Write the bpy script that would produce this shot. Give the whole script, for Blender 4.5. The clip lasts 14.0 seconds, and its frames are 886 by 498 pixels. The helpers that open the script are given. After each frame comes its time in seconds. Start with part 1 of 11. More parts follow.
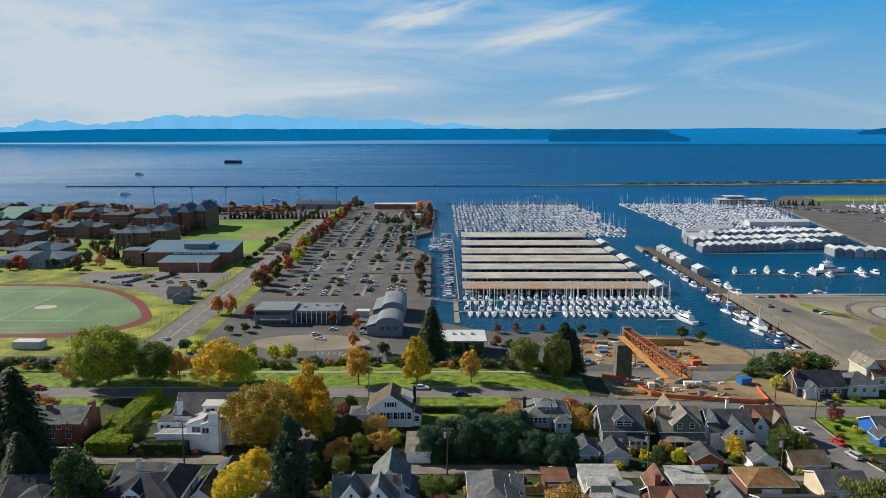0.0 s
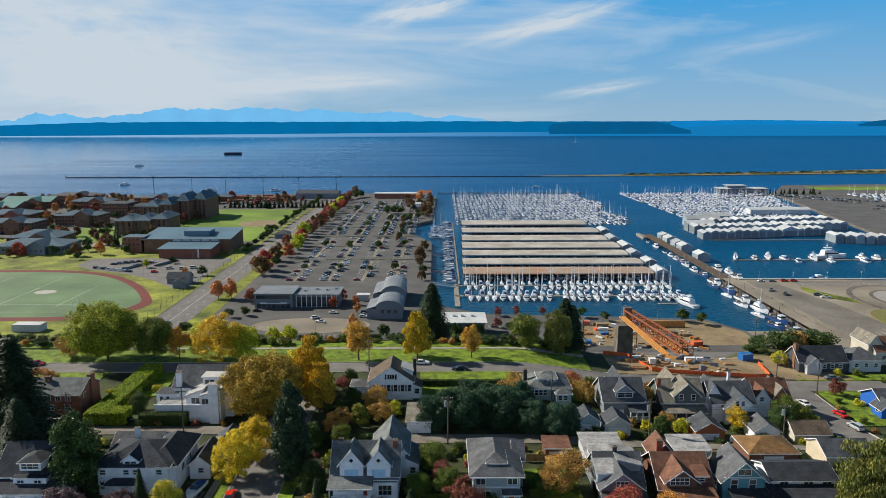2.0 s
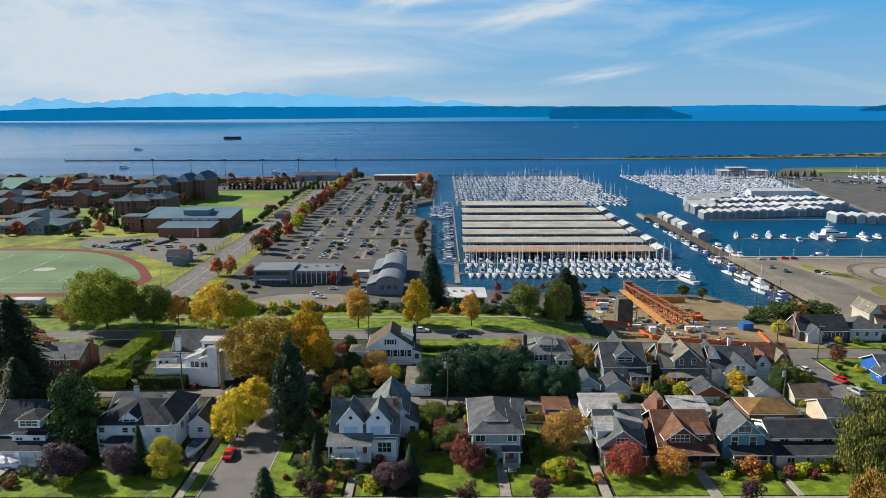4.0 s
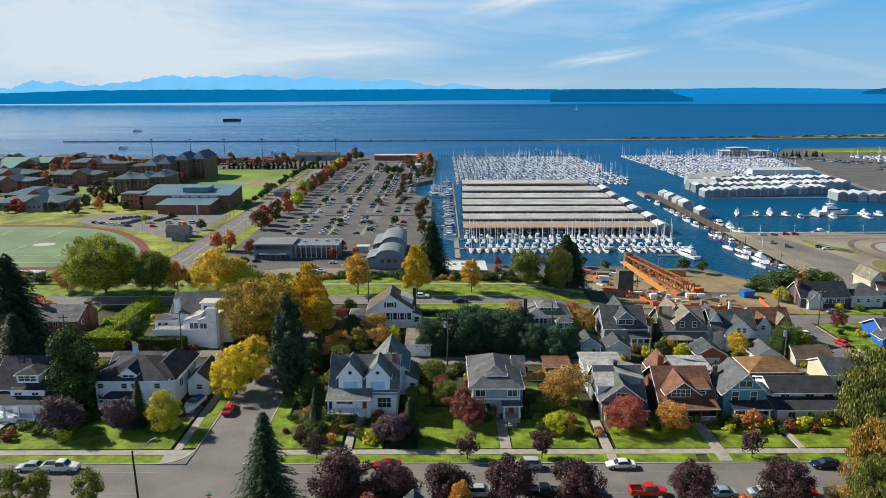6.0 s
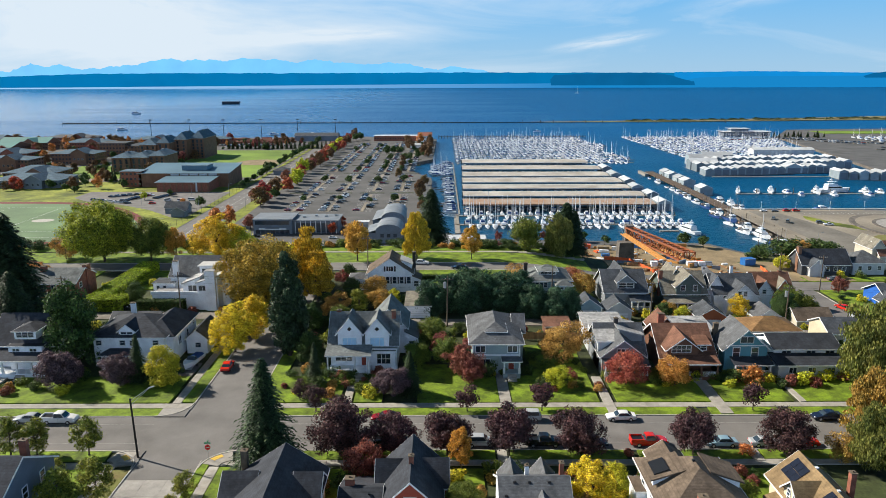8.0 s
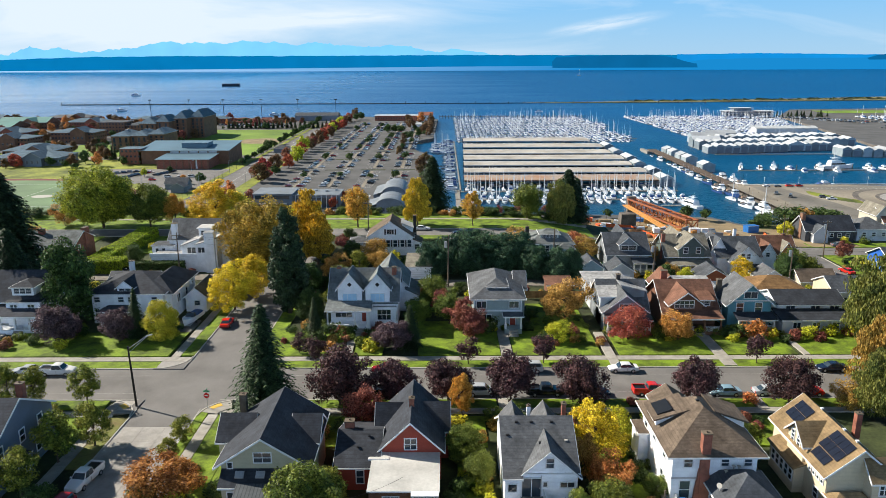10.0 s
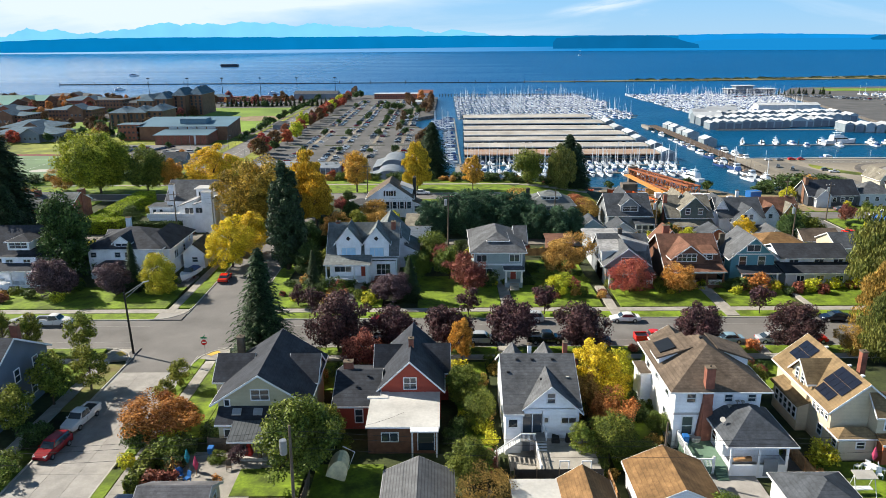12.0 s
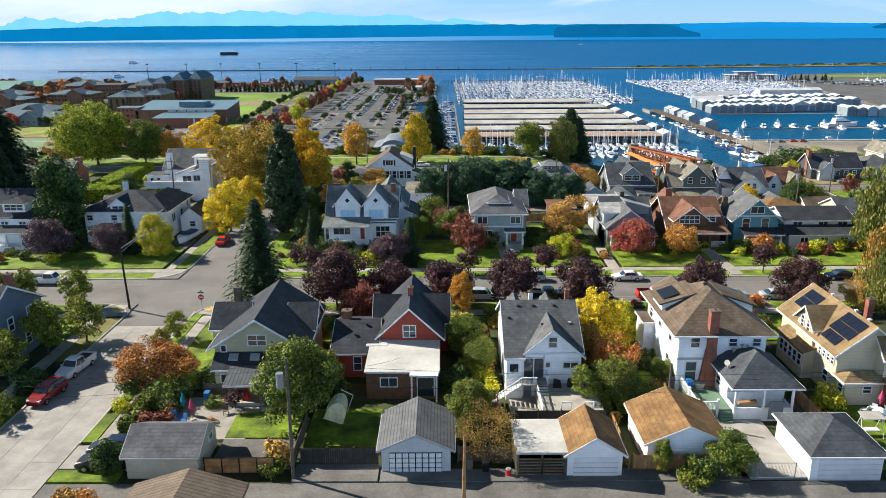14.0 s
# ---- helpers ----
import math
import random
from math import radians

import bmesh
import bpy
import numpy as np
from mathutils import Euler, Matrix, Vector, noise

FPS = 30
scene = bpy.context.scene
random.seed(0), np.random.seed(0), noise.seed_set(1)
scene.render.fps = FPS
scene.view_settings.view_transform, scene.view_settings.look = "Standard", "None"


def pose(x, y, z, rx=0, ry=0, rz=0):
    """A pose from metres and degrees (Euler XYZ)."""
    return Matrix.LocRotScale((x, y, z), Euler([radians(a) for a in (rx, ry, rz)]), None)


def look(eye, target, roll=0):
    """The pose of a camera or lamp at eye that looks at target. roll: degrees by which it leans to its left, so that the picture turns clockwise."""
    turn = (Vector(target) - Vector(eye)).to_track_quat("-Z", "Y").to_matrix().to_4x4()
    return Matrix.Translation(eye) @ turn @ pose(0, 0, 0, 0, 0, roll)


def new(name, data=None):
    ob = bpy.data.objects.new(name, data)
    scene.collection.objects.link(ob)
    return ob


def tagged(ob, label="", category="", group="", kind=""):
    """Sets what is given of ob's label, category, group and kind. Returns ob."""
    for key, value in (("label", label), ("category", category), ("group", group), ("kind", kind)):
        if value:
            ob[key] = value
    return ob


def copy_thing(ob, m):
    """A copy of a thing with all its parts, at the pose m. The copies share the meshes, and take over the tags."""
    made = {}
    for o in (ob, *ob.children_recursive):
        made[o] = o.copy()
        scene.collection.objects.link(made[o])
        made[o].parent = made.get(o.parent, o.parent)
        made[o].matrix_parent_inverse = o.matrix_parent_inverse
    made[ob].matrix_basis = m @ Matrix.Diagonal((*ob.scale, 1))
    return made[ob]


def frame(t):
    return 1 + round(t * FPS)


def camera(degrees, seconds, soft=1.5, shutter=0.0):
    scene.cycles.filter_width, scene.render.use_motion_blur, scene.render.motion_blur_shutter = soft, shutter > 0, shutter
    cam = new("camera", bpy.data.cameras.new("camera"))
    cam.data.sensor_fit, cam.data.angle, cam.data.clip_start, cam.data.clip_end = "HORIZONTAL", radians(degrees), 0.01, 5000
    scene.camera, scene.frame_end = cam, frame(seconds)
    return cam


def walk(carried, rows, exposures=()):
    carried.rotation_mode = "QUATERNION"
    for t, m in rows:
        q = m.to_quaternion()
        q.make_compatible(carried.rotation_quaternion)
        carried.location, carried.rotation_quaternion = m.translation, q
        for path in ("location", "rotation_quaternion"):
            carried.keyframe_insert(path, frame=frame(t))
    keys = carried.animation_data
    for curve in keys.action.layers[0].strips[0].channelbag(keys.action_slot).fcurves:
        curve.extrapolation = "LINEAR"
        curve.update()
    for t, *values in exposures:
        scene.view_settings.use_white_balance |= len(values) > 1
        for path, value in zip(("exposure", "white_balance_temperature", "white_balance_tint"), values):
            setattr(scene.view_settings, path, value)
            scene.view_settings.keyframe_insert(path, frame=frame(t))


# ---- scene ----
cam = camera(62.6, 14.0, soft=0.8)
PATH = [
    (0, (-0.004, -0.217, 111.24), (0.002, 1.756, 110.908), -0.0),
    (0.5, (-0.037, -0.368, 109.922), (-0.032, 1.604, 109.583), -0.1),
    (1, (0.045, -0.379, 108.472), (0.05, 1.592, 108.131), -0.1),
    (1.5, (0.05, -0.32, 107.045), (0.055, 1.65, 106.701), -0.1),
    (2, (0.039, -0.139, 105.463), (0.044, 1.83, 105.114), -0.1),
    (2.5, (0.033, -0.069, 104.157), (0.038, 1.899, 103.799), -0.1),
    (3, (0.04, -0.183, 102.708), (0.045, 1.783, 102.342), -0.1),
    (5.5, (0.2, -0.204, 95.648), (0.204, 1.752, 95.229), -0.1),
    (6, (0.156, -0.265, 94.185), (0.16, 1.689, 93.757), -0.1),
    (6.5, (0.261, -0.288, 92.728), (0.264, 1.663, 92.291), -0.1),
    (7, (0.248, -0.344, 91.33), (0.252, 1.605, 90.882), -0.1),
    (7.5, (0.228, -0.46, 89.982), (0.232, 1.487, 89.524), -0.1),
    (10, (0.305, -0.389, 83.009), (0.305, 1.545, 82.5), -0.2),
    (10.5, (0.311, -0.402, 81.654), (0.311, 1.53, 81.133), -0.2),
    (11, (0.317, -0.407, 80.285), (0.316, 1.521, 79.752), -0.2),
    (11.5, (0.35, -0.402, 78.856), (0.349, 1.523, 78.313), -0.3),
    (12, (0.366, -0.414, 77.463), (0.365, 1.508, 76.909), -0.3),
    (12.5, (0.361, -0.448, 76.071), (0.359, 1.471, 75.507), -0.3),
    (13, (0.334, -0.497, 74.702), (0.332, 1.42, 74.129), -0.3),
    (13.5, (0.383, -0.503, 73.363), (0.381, 1.411, 72.783), -0.3),
    (14, (0.386, -0.507, 72.166), (0.384, 1.407, 71.587), -0.3),
]
walk(cam, [(t, look(eye, target, roll)) for t, eye, target, roll in PATH], exposures=[(0, 0.30), (7, 0.62), (14, 0.94)])

# ---- light: late-morning sun from the left, a little ahead; thin high cloud ----
SUN_ELEV, SUN_SIDE = 34.0, 66.0          # degrees above the horizon; degrees to the left of the view
_e, _s = radians(SUN_ELEV), radians(SUN_SIDE)
TO_SUN = Vector((-math.sin(_s) * math.cos(_e), math.cos(_s) * math.cos(_e), math.sin(_e)))
sun = new("sun", bpy.data.lights.new("sun", "SUN"))
sun.data.energy, sun.data.angle, sun.data.color = 4.9, radians(0.53), (1.0, 0.925, 0.80)
sun.matrix_world = look((0, 0, 300), Vector((0, 0, 300)) - TO_SUN)

world = bpy.data.worlds.new("sky")
scene.world = world
world.use_nodes = True
wn, wl = world.node_tree.nodes, world.node_tree.links
wn.clear()
w_out, w_bg = wn.new("ShaderNodeOutputWorld"), wn.new("ShaderNodeBackground")
sky = wn.new("ShaderNodeTexSky")
sky.sky_type, sky.sun_disc = "NISHITA", False
sky.sun_elevation, sky.sun_rotation = radians(SUN_ELEV), radians(-SUN_SIDE)
sky.air_density, sky.dust_density, sky.ozone_density, sky.altitude = 1.0, 0.3, 3.0, 60
WISPS = [(-0.022, 0.146, 0.097, 0.0202, 15.9, 1), (0.142, 0.126, 0.136, 0.0171, 16.3, 0.75), (0.213, 0.041, 0.08, 0.0093, 9.1, 0.8), (-0.454, 0.088, 0.181, 0.0853, -10.5, 0.8), (-0.163, 0.048, 0.145, 0.0124, 2.9, 0.6), (0.418, 0.099, 0.121, 0.0155, 10.4, 0.35)]
w_tc, w_map = wn.new("ShaderNodeTexCoord"), wn.new("ShaderNodeMapping")
w_map.inputs["Scale"].default_value = (1.2, 1.2, 7.0)
w_map.inputs["Rotation"].default_value = (0.0, radians(-9), radians(0))
w_n1, w_n2 = wn.new("ShaderNodeTexNoise"), wn.new("ShaderNodeTexNoise")
w_n1.inputs["Scale"].default_value, w_n1.inputs["Detail"].default_value, w_n1.inputs["Roughness"].default_value = 2.1, 9, 0.58
w_n1.inputs["Distortion"].default_value = 0.6
w_n2.inputs["Scale"].default_value, w_n2.inputs["Detail"].default_value = 0.9, 3
w_ramp = wn.new("ShaderNodeValToRGB")
w_ramp.color_ramp.elements[0].position, w_ramp.color_ramp.elements[1].position = 0.40, 0.80
w_sep = wn.new("ShaderNodeSeparateXYZ")
w_side = wn.new("ShaderNodeMapRange")          # more cloud towards the sun
for i, v in zip((1, 2, 3, 4), (-0.6, 0.4, 0.27, -0.20)):
    w_side.inputs[i].default_value = v
w_add, w_mix, w_low = wn.new("ShaderNodeMath"), wn.new("ShaderNodeMix"), wn.new("ShaderNodeMapRange")
w_half = wn.new("ShaderNodeMath")
w_half.operation = "MULTIPLY_ADD"
w_half.inputs[1].default_value, w_half.inputs[2].default_value = 0.35, -0.17
w_mix.data_type = "RGBA"
w_mix.inputs[7].default_value = (8.1, 9.3, 10.4, 1)
w_tint = wn.new("ShaderNodeMix")
w_tint.data_type, w_tint.blend_type = "RGBA", "MULTIPLY"
w_tint.inputs[0].default_value = 1.0
w_tint.inputs[7].default_value = (0.60, 0.86, 1.12, 1)
wl.new(w_tc.outputs["Generated"], w_map.inputs["Vector"])
wl.new(w_map.outputs["Vector"], w_n1.inputs["Vector"])
wl.new(w_map.outputs["Vector"], w_n2.inputs["Vector"])
wl.new(w_tc.outputs["Generated"], w_sep.inputs[0])
wl.new(w_sep.outputs["X"], w_side.inputs[0])
wl.new(w_n2.outputs[0], w_half.inputs[0])
w_add2 = wn.new("ShaderNodeMath")
wl.new(w_n1.outputs[0], w_add.inputs[0])
wl.new(w_side.outputs[0], w_add.inputs[1])
wl.new(w_add.outputs[0], w_add2.inputs[0])
wl.new(w_half.outputs[0], w_add2.inputs[1])
wl.new(w_add2.outputs[0], w_ramp.inputs[0])
wl.new(sky.outputs[0], w_tint.inputs[6])
# clear blue air: paler at the horizon, deeper higher up
w_up, w_air, w_blue, w_amt = wn.new("ShaderNodeMapRange"), wn.new("ShaderNodeMix"), wn.new("ShaderNodeMix"), wn.new("ShaderNodeMapRange")
for i, v in zip((1, 2, 3, 4), (0.0, 0.17, 0.0, 1.0)):
    w_up.inputs[i].default_value = v
for i, v in zip((1, 2, 3, 4), (0.25, 0.7, 0.9, 0.2)):
    w_amt.inputs[i].default_value = v
w_air.data_type = w_blue.data_type = "RGBA"
w_air.inputs[6].default_value, w_air.inputs[7].default_value = (4.3, 6.9, 9.4, 1), (0.3, 4.9, 10.6, 1)
wl.new(w_sep.outputs["Z"], w_up.inputs[0])
wl.new(w_sep.outputs["Z"], w_amt.inputs[0])
wl.new(w_up.outputs[0], w_air.inputs[0])
wl.new(w_amt.outputs[0], w_blue.inputs[0])
wl.new(w_tint.outputs[2], w_blue.inputs[6])
wl.new(w_air.outputs[2], w_blue.inputs[7])
wl.new(w_blue.outputs[2], w_mix.inputs[6])
w_high = wn.new("ShaderNodeMapRange")          # the cloud thins out higher up
for i, v in zip((1, 2, 3, 4), (0.14, 0.5, 1.0, 0.12)):
    w_high.inputs[i].default_value = v
w_cut = wn.new("ShaderNodeMath")
w_cut.operation = "MULTIPLY"
wl.new(w_sep.outputs["Z"], w_high.inputs[0])
wl.new(w_ramp.outputs[0], w_cut.inputs[0])
wl.new(w_high.outputs[0], w_cut.inputs[1])
# long wisps: tangent of bearing and height, half length, half width, slope, strength
w_u, w_v = wn.new("ShaderNodeMath"), wn.new("ShaderNodeMath")
for q, axis in ((w_u, "X"), (w_v, "Z")):
    q.operation = "DIVIDE"
    wl.new(w_sep.outputs[axis], q.inputs[0])
    wl.new(w_sep.outputs["Y"], q.inputs[1])
w_uv = wn.new("ShaderNodeCombineXYZ")
wl.new(w_u.outputs[0], w_uv.inputs[0])
wl.new(w_v.outputs[0], w_uv.inputs[1])
w_sum = w_cut.outputs[0]
for cu, cv, hl, hw, slope, power in WISPS:
    mp = wn.new("ShaderNodeMapping")
    mp.vector_type = "TEXTURE"
    mp.inputs["Location"].default_value, mp.inputs["Rotation"].default_value, mp.inputs["Scale"].default_value = (cu, cv, 0), (0, 0, radians(slope)), (hl, hw, 1)
    ns = wn.new("ShaderNodeTexNoise")
    ns.inputs["Scale"].default_value, ns.inputs["Detail"].default_value, ns.inputs["Roughness"].default_value = 1.3, 8, 0.62
    ln, fade, pw = wn.new("ShaderNodeVectorMath"), wn.new("ShaderNodeMapRange"), wn.new("ShaderNodeMath")
    ln.operation = "LENGTH"
    wl.new(w_uv.outputs[0], mp.inputs["Vector"])
    wl.new(mp.outputs[0], ns.inputs["Vector"])
    wl.new(mp.outputs[0], ln.inputs[0])
    fade.interpolation_type = "SMOOTHSTEP"
    for i, v in zip((1, 2, 3, 4), (0.1, 1.25, 1.0, 0.0)):
        fade.inputs[i].default_value = v
    wl.new(ln.outputs["Value"], fade.inputs[0])
    edge = wn.new("ShaderNodeMapRange")
    for i, v in zip((1, 2, 3, 4), (0.30, 0.58, 0.0, power)):
        edge.inputs[i].default_value = v
    wl.new(ns.outputs[0], edge.inputs[0])
    pw.operation = "MULTIPLY"
    wl.new(fade.outputs[0], pw.inputs[0])
    wl.new(edge.outputs[0], pw.inputs[1])
    mx = wn.new("ShaderNodeMath")
    mx.operation, mx.use_clamp = "ADD", True
    wl.new(w_sum, mx.inputs[0])
    wl.new(pw.outputs[0], mx.inputs[1])
    w_sum = mx.outputs[0]
w_back, w_fill = wn.new("ShaderNodeMapRange"), wn.new("ShaderNodeMix")     # unseen sky behind the view, brightened as fill for camera-facing walls
for i, v in zip((1, 2, 3, 4), (0.1, -0.5, 0.0, 0.95)):
    w_back.inputs[i].default_value = v
w_fill.data_type = "RGBA"
w_fill.inputs[7].default_value = (6.9, 10.5, 16.0, 1)
wl.new(w_sep.outputs["Y"], w_back.inputs[0])
wl.new(w_back.outputs[0], w_fill.inputs[0])
wl.new(w_mix.outputs[2], w_fill.inputs[6])
wl.new(w_sum, w_mix.inputs[0])
w_deep, w_dim = wn.new("ShaderNodeMapRange"), wn.new("ShaderNodeVectorMath")     # dims the sky above the view, for darker shadows
for i, v in zip((1, 2, 3, 4), (0.24, 0.6, 1.0, 0.14)):
    w_deep.inputs[i].default_value = v
w_dim.operation = "SCALE"
wl.new(w_sep.outputs["Z"], w_deep.inputs[0])
wl.new(w_fill.outputs[2], w_dim.inputs[0])
wl.new(w_deep.outputs[0], w_dim.inputs["Scale"])
wl.new(w_dim.outputs[0], w_bg.inputs[0])
w_bg.inputs[1].default_value = 0.056
wl.new(w_bg.outputs[0], w_out.inputs[0])

# ---- materials ----
def material(name, col, rough=0.7, var=0.18, scale=1.5, fine=14.0, bump=0.15, metal=0.0, per_object=0.0, island=0.0, col2=None, spec=0.4):
    """A surface with a coarse and a fine variation of its colour, at real-world size."""
    m = bpy.data.materials.new(name)
    m.use_nodes = True
    n, l = m.node_tree.nodes, m.node_tree.links
    b = n["Principled BSDF"]
    geo = n.new("ShaderNodeNewGeometry")
    n1, n2 = n.new("ShaderNodeTexNoise"), n.new("ShaderNodeTexNoise")
    n1.inputs["Scale"].default_value, n1.inputs["Detail"].default_value = scale, 4
    n2.inputs["Scale"].default_value, n2.inputs["Detail"].default_value = fine, 3
    l.new(geo.outputs["Position"], n1.inputs["Vector"])
    l.new(geo.outputs["Position"], n2.inputs["Vector"])
    mix = n.new("ShaderNodeMix")
    mix.data_type = "RGBA"
    dark = tuple(c * (1 - var * 1.3) for c in col)
    lite = col2 or tuple(min(1, c * (1 + var)) for c in col)
    mix.inputs[6].default_value, mix.inputs[7].default_value = (*dark, 1), (*lite, 1)
    r = n.new("ShaderNodeMapRange")
    r.inputs[1].default_value, r.inputs[2].default_value = 0.3, 0.7
    l.new(n1.outputs[0], r.inputs[0])
    l.new(r.outputs[0], mix.inputs[0])
    hsv = n.new("ShaderNodeHueSaturation")
    l.new(mix.outputs[2], hsv.inputs["Color"])
    add = n.new("ShaderNodeMath")
    add.operation = "MULTIPLY_ADD"
    add.inputs[1].default_value, add.inputs[2].default_value = var * 2.6, 1 - var * 1.3
    l.new(n2.outputs[0], add.inputs[0])
    last = add
    if per_object or island:
        src = n.new("ShaderNodeObjectInfo").outputs["Random"] if per_object else geo.outputs["Random Per Island"]
        a2 = n.new("ShaderNodeMath")
        a2.operation = "MULTIPLY_ADD"
        k = per_object or island
        a2.inputs[1].default_value, a2.inputs[2].default_value = 2 * k, 1 - k
        l.new(src, a2.inputs[0])
        a3 = n.new("ShaderNodeMath")
        a3.operation = "MULTIPLY"
        l.new(a2.outputs[0], a3.inputs[0])
        l.new(add.outputs[0], a3.inputs[1])
        last = a3
    l.new(last.outputs[0], hsv.inputs["Value"])
    l.new(hsv.outputs[0], b.inputs["Base Color"])
    b.inputs["Roughness"].default_value, b.inputs["Metallic"].default_value = rough, metal
    b.inputs["Specular IOR Level"].default_value = spec
    if bump:
        bp = n.new("ShaderNodeBump")
        bp.inputs["Strength"].default_value, bp.inputs["Distance"].default_value = bump, 0.03
        l.new(n2.outputs[0], bp.inputs["Height"])
        l.new(bp.outputs[0], b.inputs["Normal"])
    return m


def leaf_material(name, col, col2, through_light=0.2, spread=0.6):
    """Leaves: each one a little different, thin enough to let light through."""
    m = bpy.data.materials.new(name)
    m.use_nodes = True
    n, l = m.node_tree.nodes, m.node_tree.links
    b, out = n["Principled BSDF"], n["Material Output"]
    geo, mix, hsv = n.new("ShaderNodeNewGeometry"), n.new("ShaderNodeMix"), n.new("ShaderNodeHueSaturation")
    obj = n.new("ShaderNodeObjectInfo")
    mix.data_type = "RGBA"
    mix.inputs[6].default_value, mix.inputs[7].default_value = (*col, 1), (*col2, 1)
    big = n.new("ShaderNodeTexNoise")
    big.inputs["Scale"].default_value = 0.45
    l.new(geo.outputs["Position"], big.inputs["Vector"])
    s = n.new("ShaderNodeMath")
    s.operation = "MULTIPLY_ADD"
    s.inputs[1].default_value, s.inputs[2].default_value = 0.6, -0.3
    l.new(geo.outputs["Random Per Island"], s.inputs[0])
    r = n.new("ShaderNodeMapRange")
    r.inputs[1].default_value, r.inputs[2].default_value = 0.32, 0.68
    l.new(big.outputs[0], r.inputs[0])
    a = n.new("ShaderNodeMath")
    a.use_clamp = True
    l.new(r.outputs[0], a.inputs[0])
    l.new(s.outputs[0], a.inputs[1])
    l.new(a.outputs[0], mix.inputs[0])
    v = n.new("ShaderNodeMath")
    v.operation = "MULTIPLY_ADD"
    v.inputs[1].default_value, v.inputs[2].default_value = 2 * spread, 1 - spread
    l.new(geo.outputs["Random Per Island"], v.inputs[0])
    h = n.new("ShaderNodeMath")
    h.operation = "MULTIPLY_ADD"
    h.inputs[1].default_value, h.inputs[2].default_value = 0.03, 0.485
    l.new(obj.outputs["Random"], h.inputs[0])
    l.new(mix.outputs[2], hsv.inputs["Color"])
    l.new(v.outputs[0], hsv.inputs["Value"])
    l.new(h.outputs[0], hsv.inputs["Hue"])
    l.new(hsv.outputs[0], b.inputs["Base Color"])
    b.inputs["Roughness"].default_value, b.inputs["Specular IOR Level"].default_value = 0.6, 0.25
    tr, ms = n.new("ShaderNodeBsdfTranslucent"), n.new("ShaderNodeMixShader")
    l.new(hsv.outputs[0], tr.inputs["Color"])
    ms.inputs[0].default_value = through_light
    l.new(b.outputs[0], ms.inputs[1])
    l.new(tr.outputs[0], ms.inputs[2])
    l.new(ms.outputs[0], out.inputs["Surface"])
    return m


def tinted(m, source, low, high):
    """Scale a material's colour by a value that runs from 0 to 1."""
    n, l = m.node_tree.nodes, m.node_tree.links
    b = n["Principled BSDF"]
    was = b.inputs["Base Color"].links[0].from_socket
    mr, sc = n.new("ShaderNodeMapRange"), n.new("ShaderNodeVectorMath")
    sc.operation = "SCALE"
    mr.inputs[3].default_value, mr.inputs[4].default_value = low, high
    l.new(source, mr.inputs[0])
    l.new(was, sc.inputs[0])
    l.new(mr.outputs[0], sc.inputs["Scale"])
    l.new(sc.outputs[0], b.inputs["Base Color"])


def shingle_material(name, col, course=0.2, var=0.25, ribs=""):
    """Roofing: single tabs in courses up the slope (or standing ribs), with streaks of weather."""
    m = material(name, col, 0.9, var, 0.5, 9.0, 0.3, spec=0.25)
    n, l = m.node_tree.nodes, m.node_tree.links
    geo, sep, sn = n.new("ShaderNodeNewGeometry"), n.new("ShaderNodeSeparateXYZ"), n.new("ShaderNodeMath")
    l.new(geo.outputs["Position"], sep.inputs[0])
    mul = n.new("ShaderNodeMath")
    mul.operation, sn.operation = "MULTIPLY", "FRACT"
    mul.inputs[1].default_value = 1 / course
    l.new(sep.outputs[ribs or "Z"], mul.inputs[0])
    l.new(mul.outputs[0], sn.inputs[0])
    # every tab has a shade of its own
    div, flo, wh = n.new("ShaderNodeVectorMath"), n.new("ShaderNodeVectorMath"), n.new("ShaderNodeTexWhiteNoise")
    div.operation, flo.operation = "DIVIDE", "FLOOR"
    div.inputs[1].default_value = (0.34, 0.34, course)
    l.new(geo.outputs["Position"], div.inputs[0])
    l.new(div.outputs[0], flo.inputs[0])
    l.new(flo.outputs[0], wh.inputs["Vector"])
    if not ribs:
        tinted(m, wh.outputs["Value"], 0.88, 1.12)
    lap = n.new("ShaderNodeMapRange")
    for i, v in zip((1, 2, 3, 4), (0.0, 0.32, 0.0, 1.0)):
        lap.inputs[i].default_value = v
    l.new(sn.outputs[0], lap.inputs[0])
    tinted(m, lap.outputs[0], 0.80 if not ribs else 0.45, 1.04)
    # streaks that run down the slope
    mp, st, rg = n.new("ShaderNodeMapping"), n.new("ShaderNodeTexNoise"), n.new("ShaderNodeMapRange")
    mp.inputs["Scale"].default_value = (1.6, 1.6, 0.25)
    st.inputs["Scale"].default_value, st.inputs["Detail"].default_value = 1.0, 5
    rg.inputs[1].default_value, rg.inputs[2].default_value = 0.34, 0.66
    l.new(geo.outputs["Position"], mp.inputs["Vector"])
    l.new(mp.outputs[0], st.inputs["Vector"])
    l.new(st.outputs[0], rg.inputs[0])
    tinted(m, rg.outputs[0], 0.86, 1.12)
    bp = next(x for x in n if x.type == "BUMP")
    b2 = n.new("ShaderNodeBump")
    b2.inputs["Strength"].default_value, b2.inputs["Distance"].default_value = 0.6, 0.03
    l.new(sn.outputs[0], b2.inputs["Height"])
    l.new(bp.outputs[0], b2.inputs["Normal"])
    l.new(b2.outputs[0], n["Principled BSDF"].inputs["Normal"])
    return m


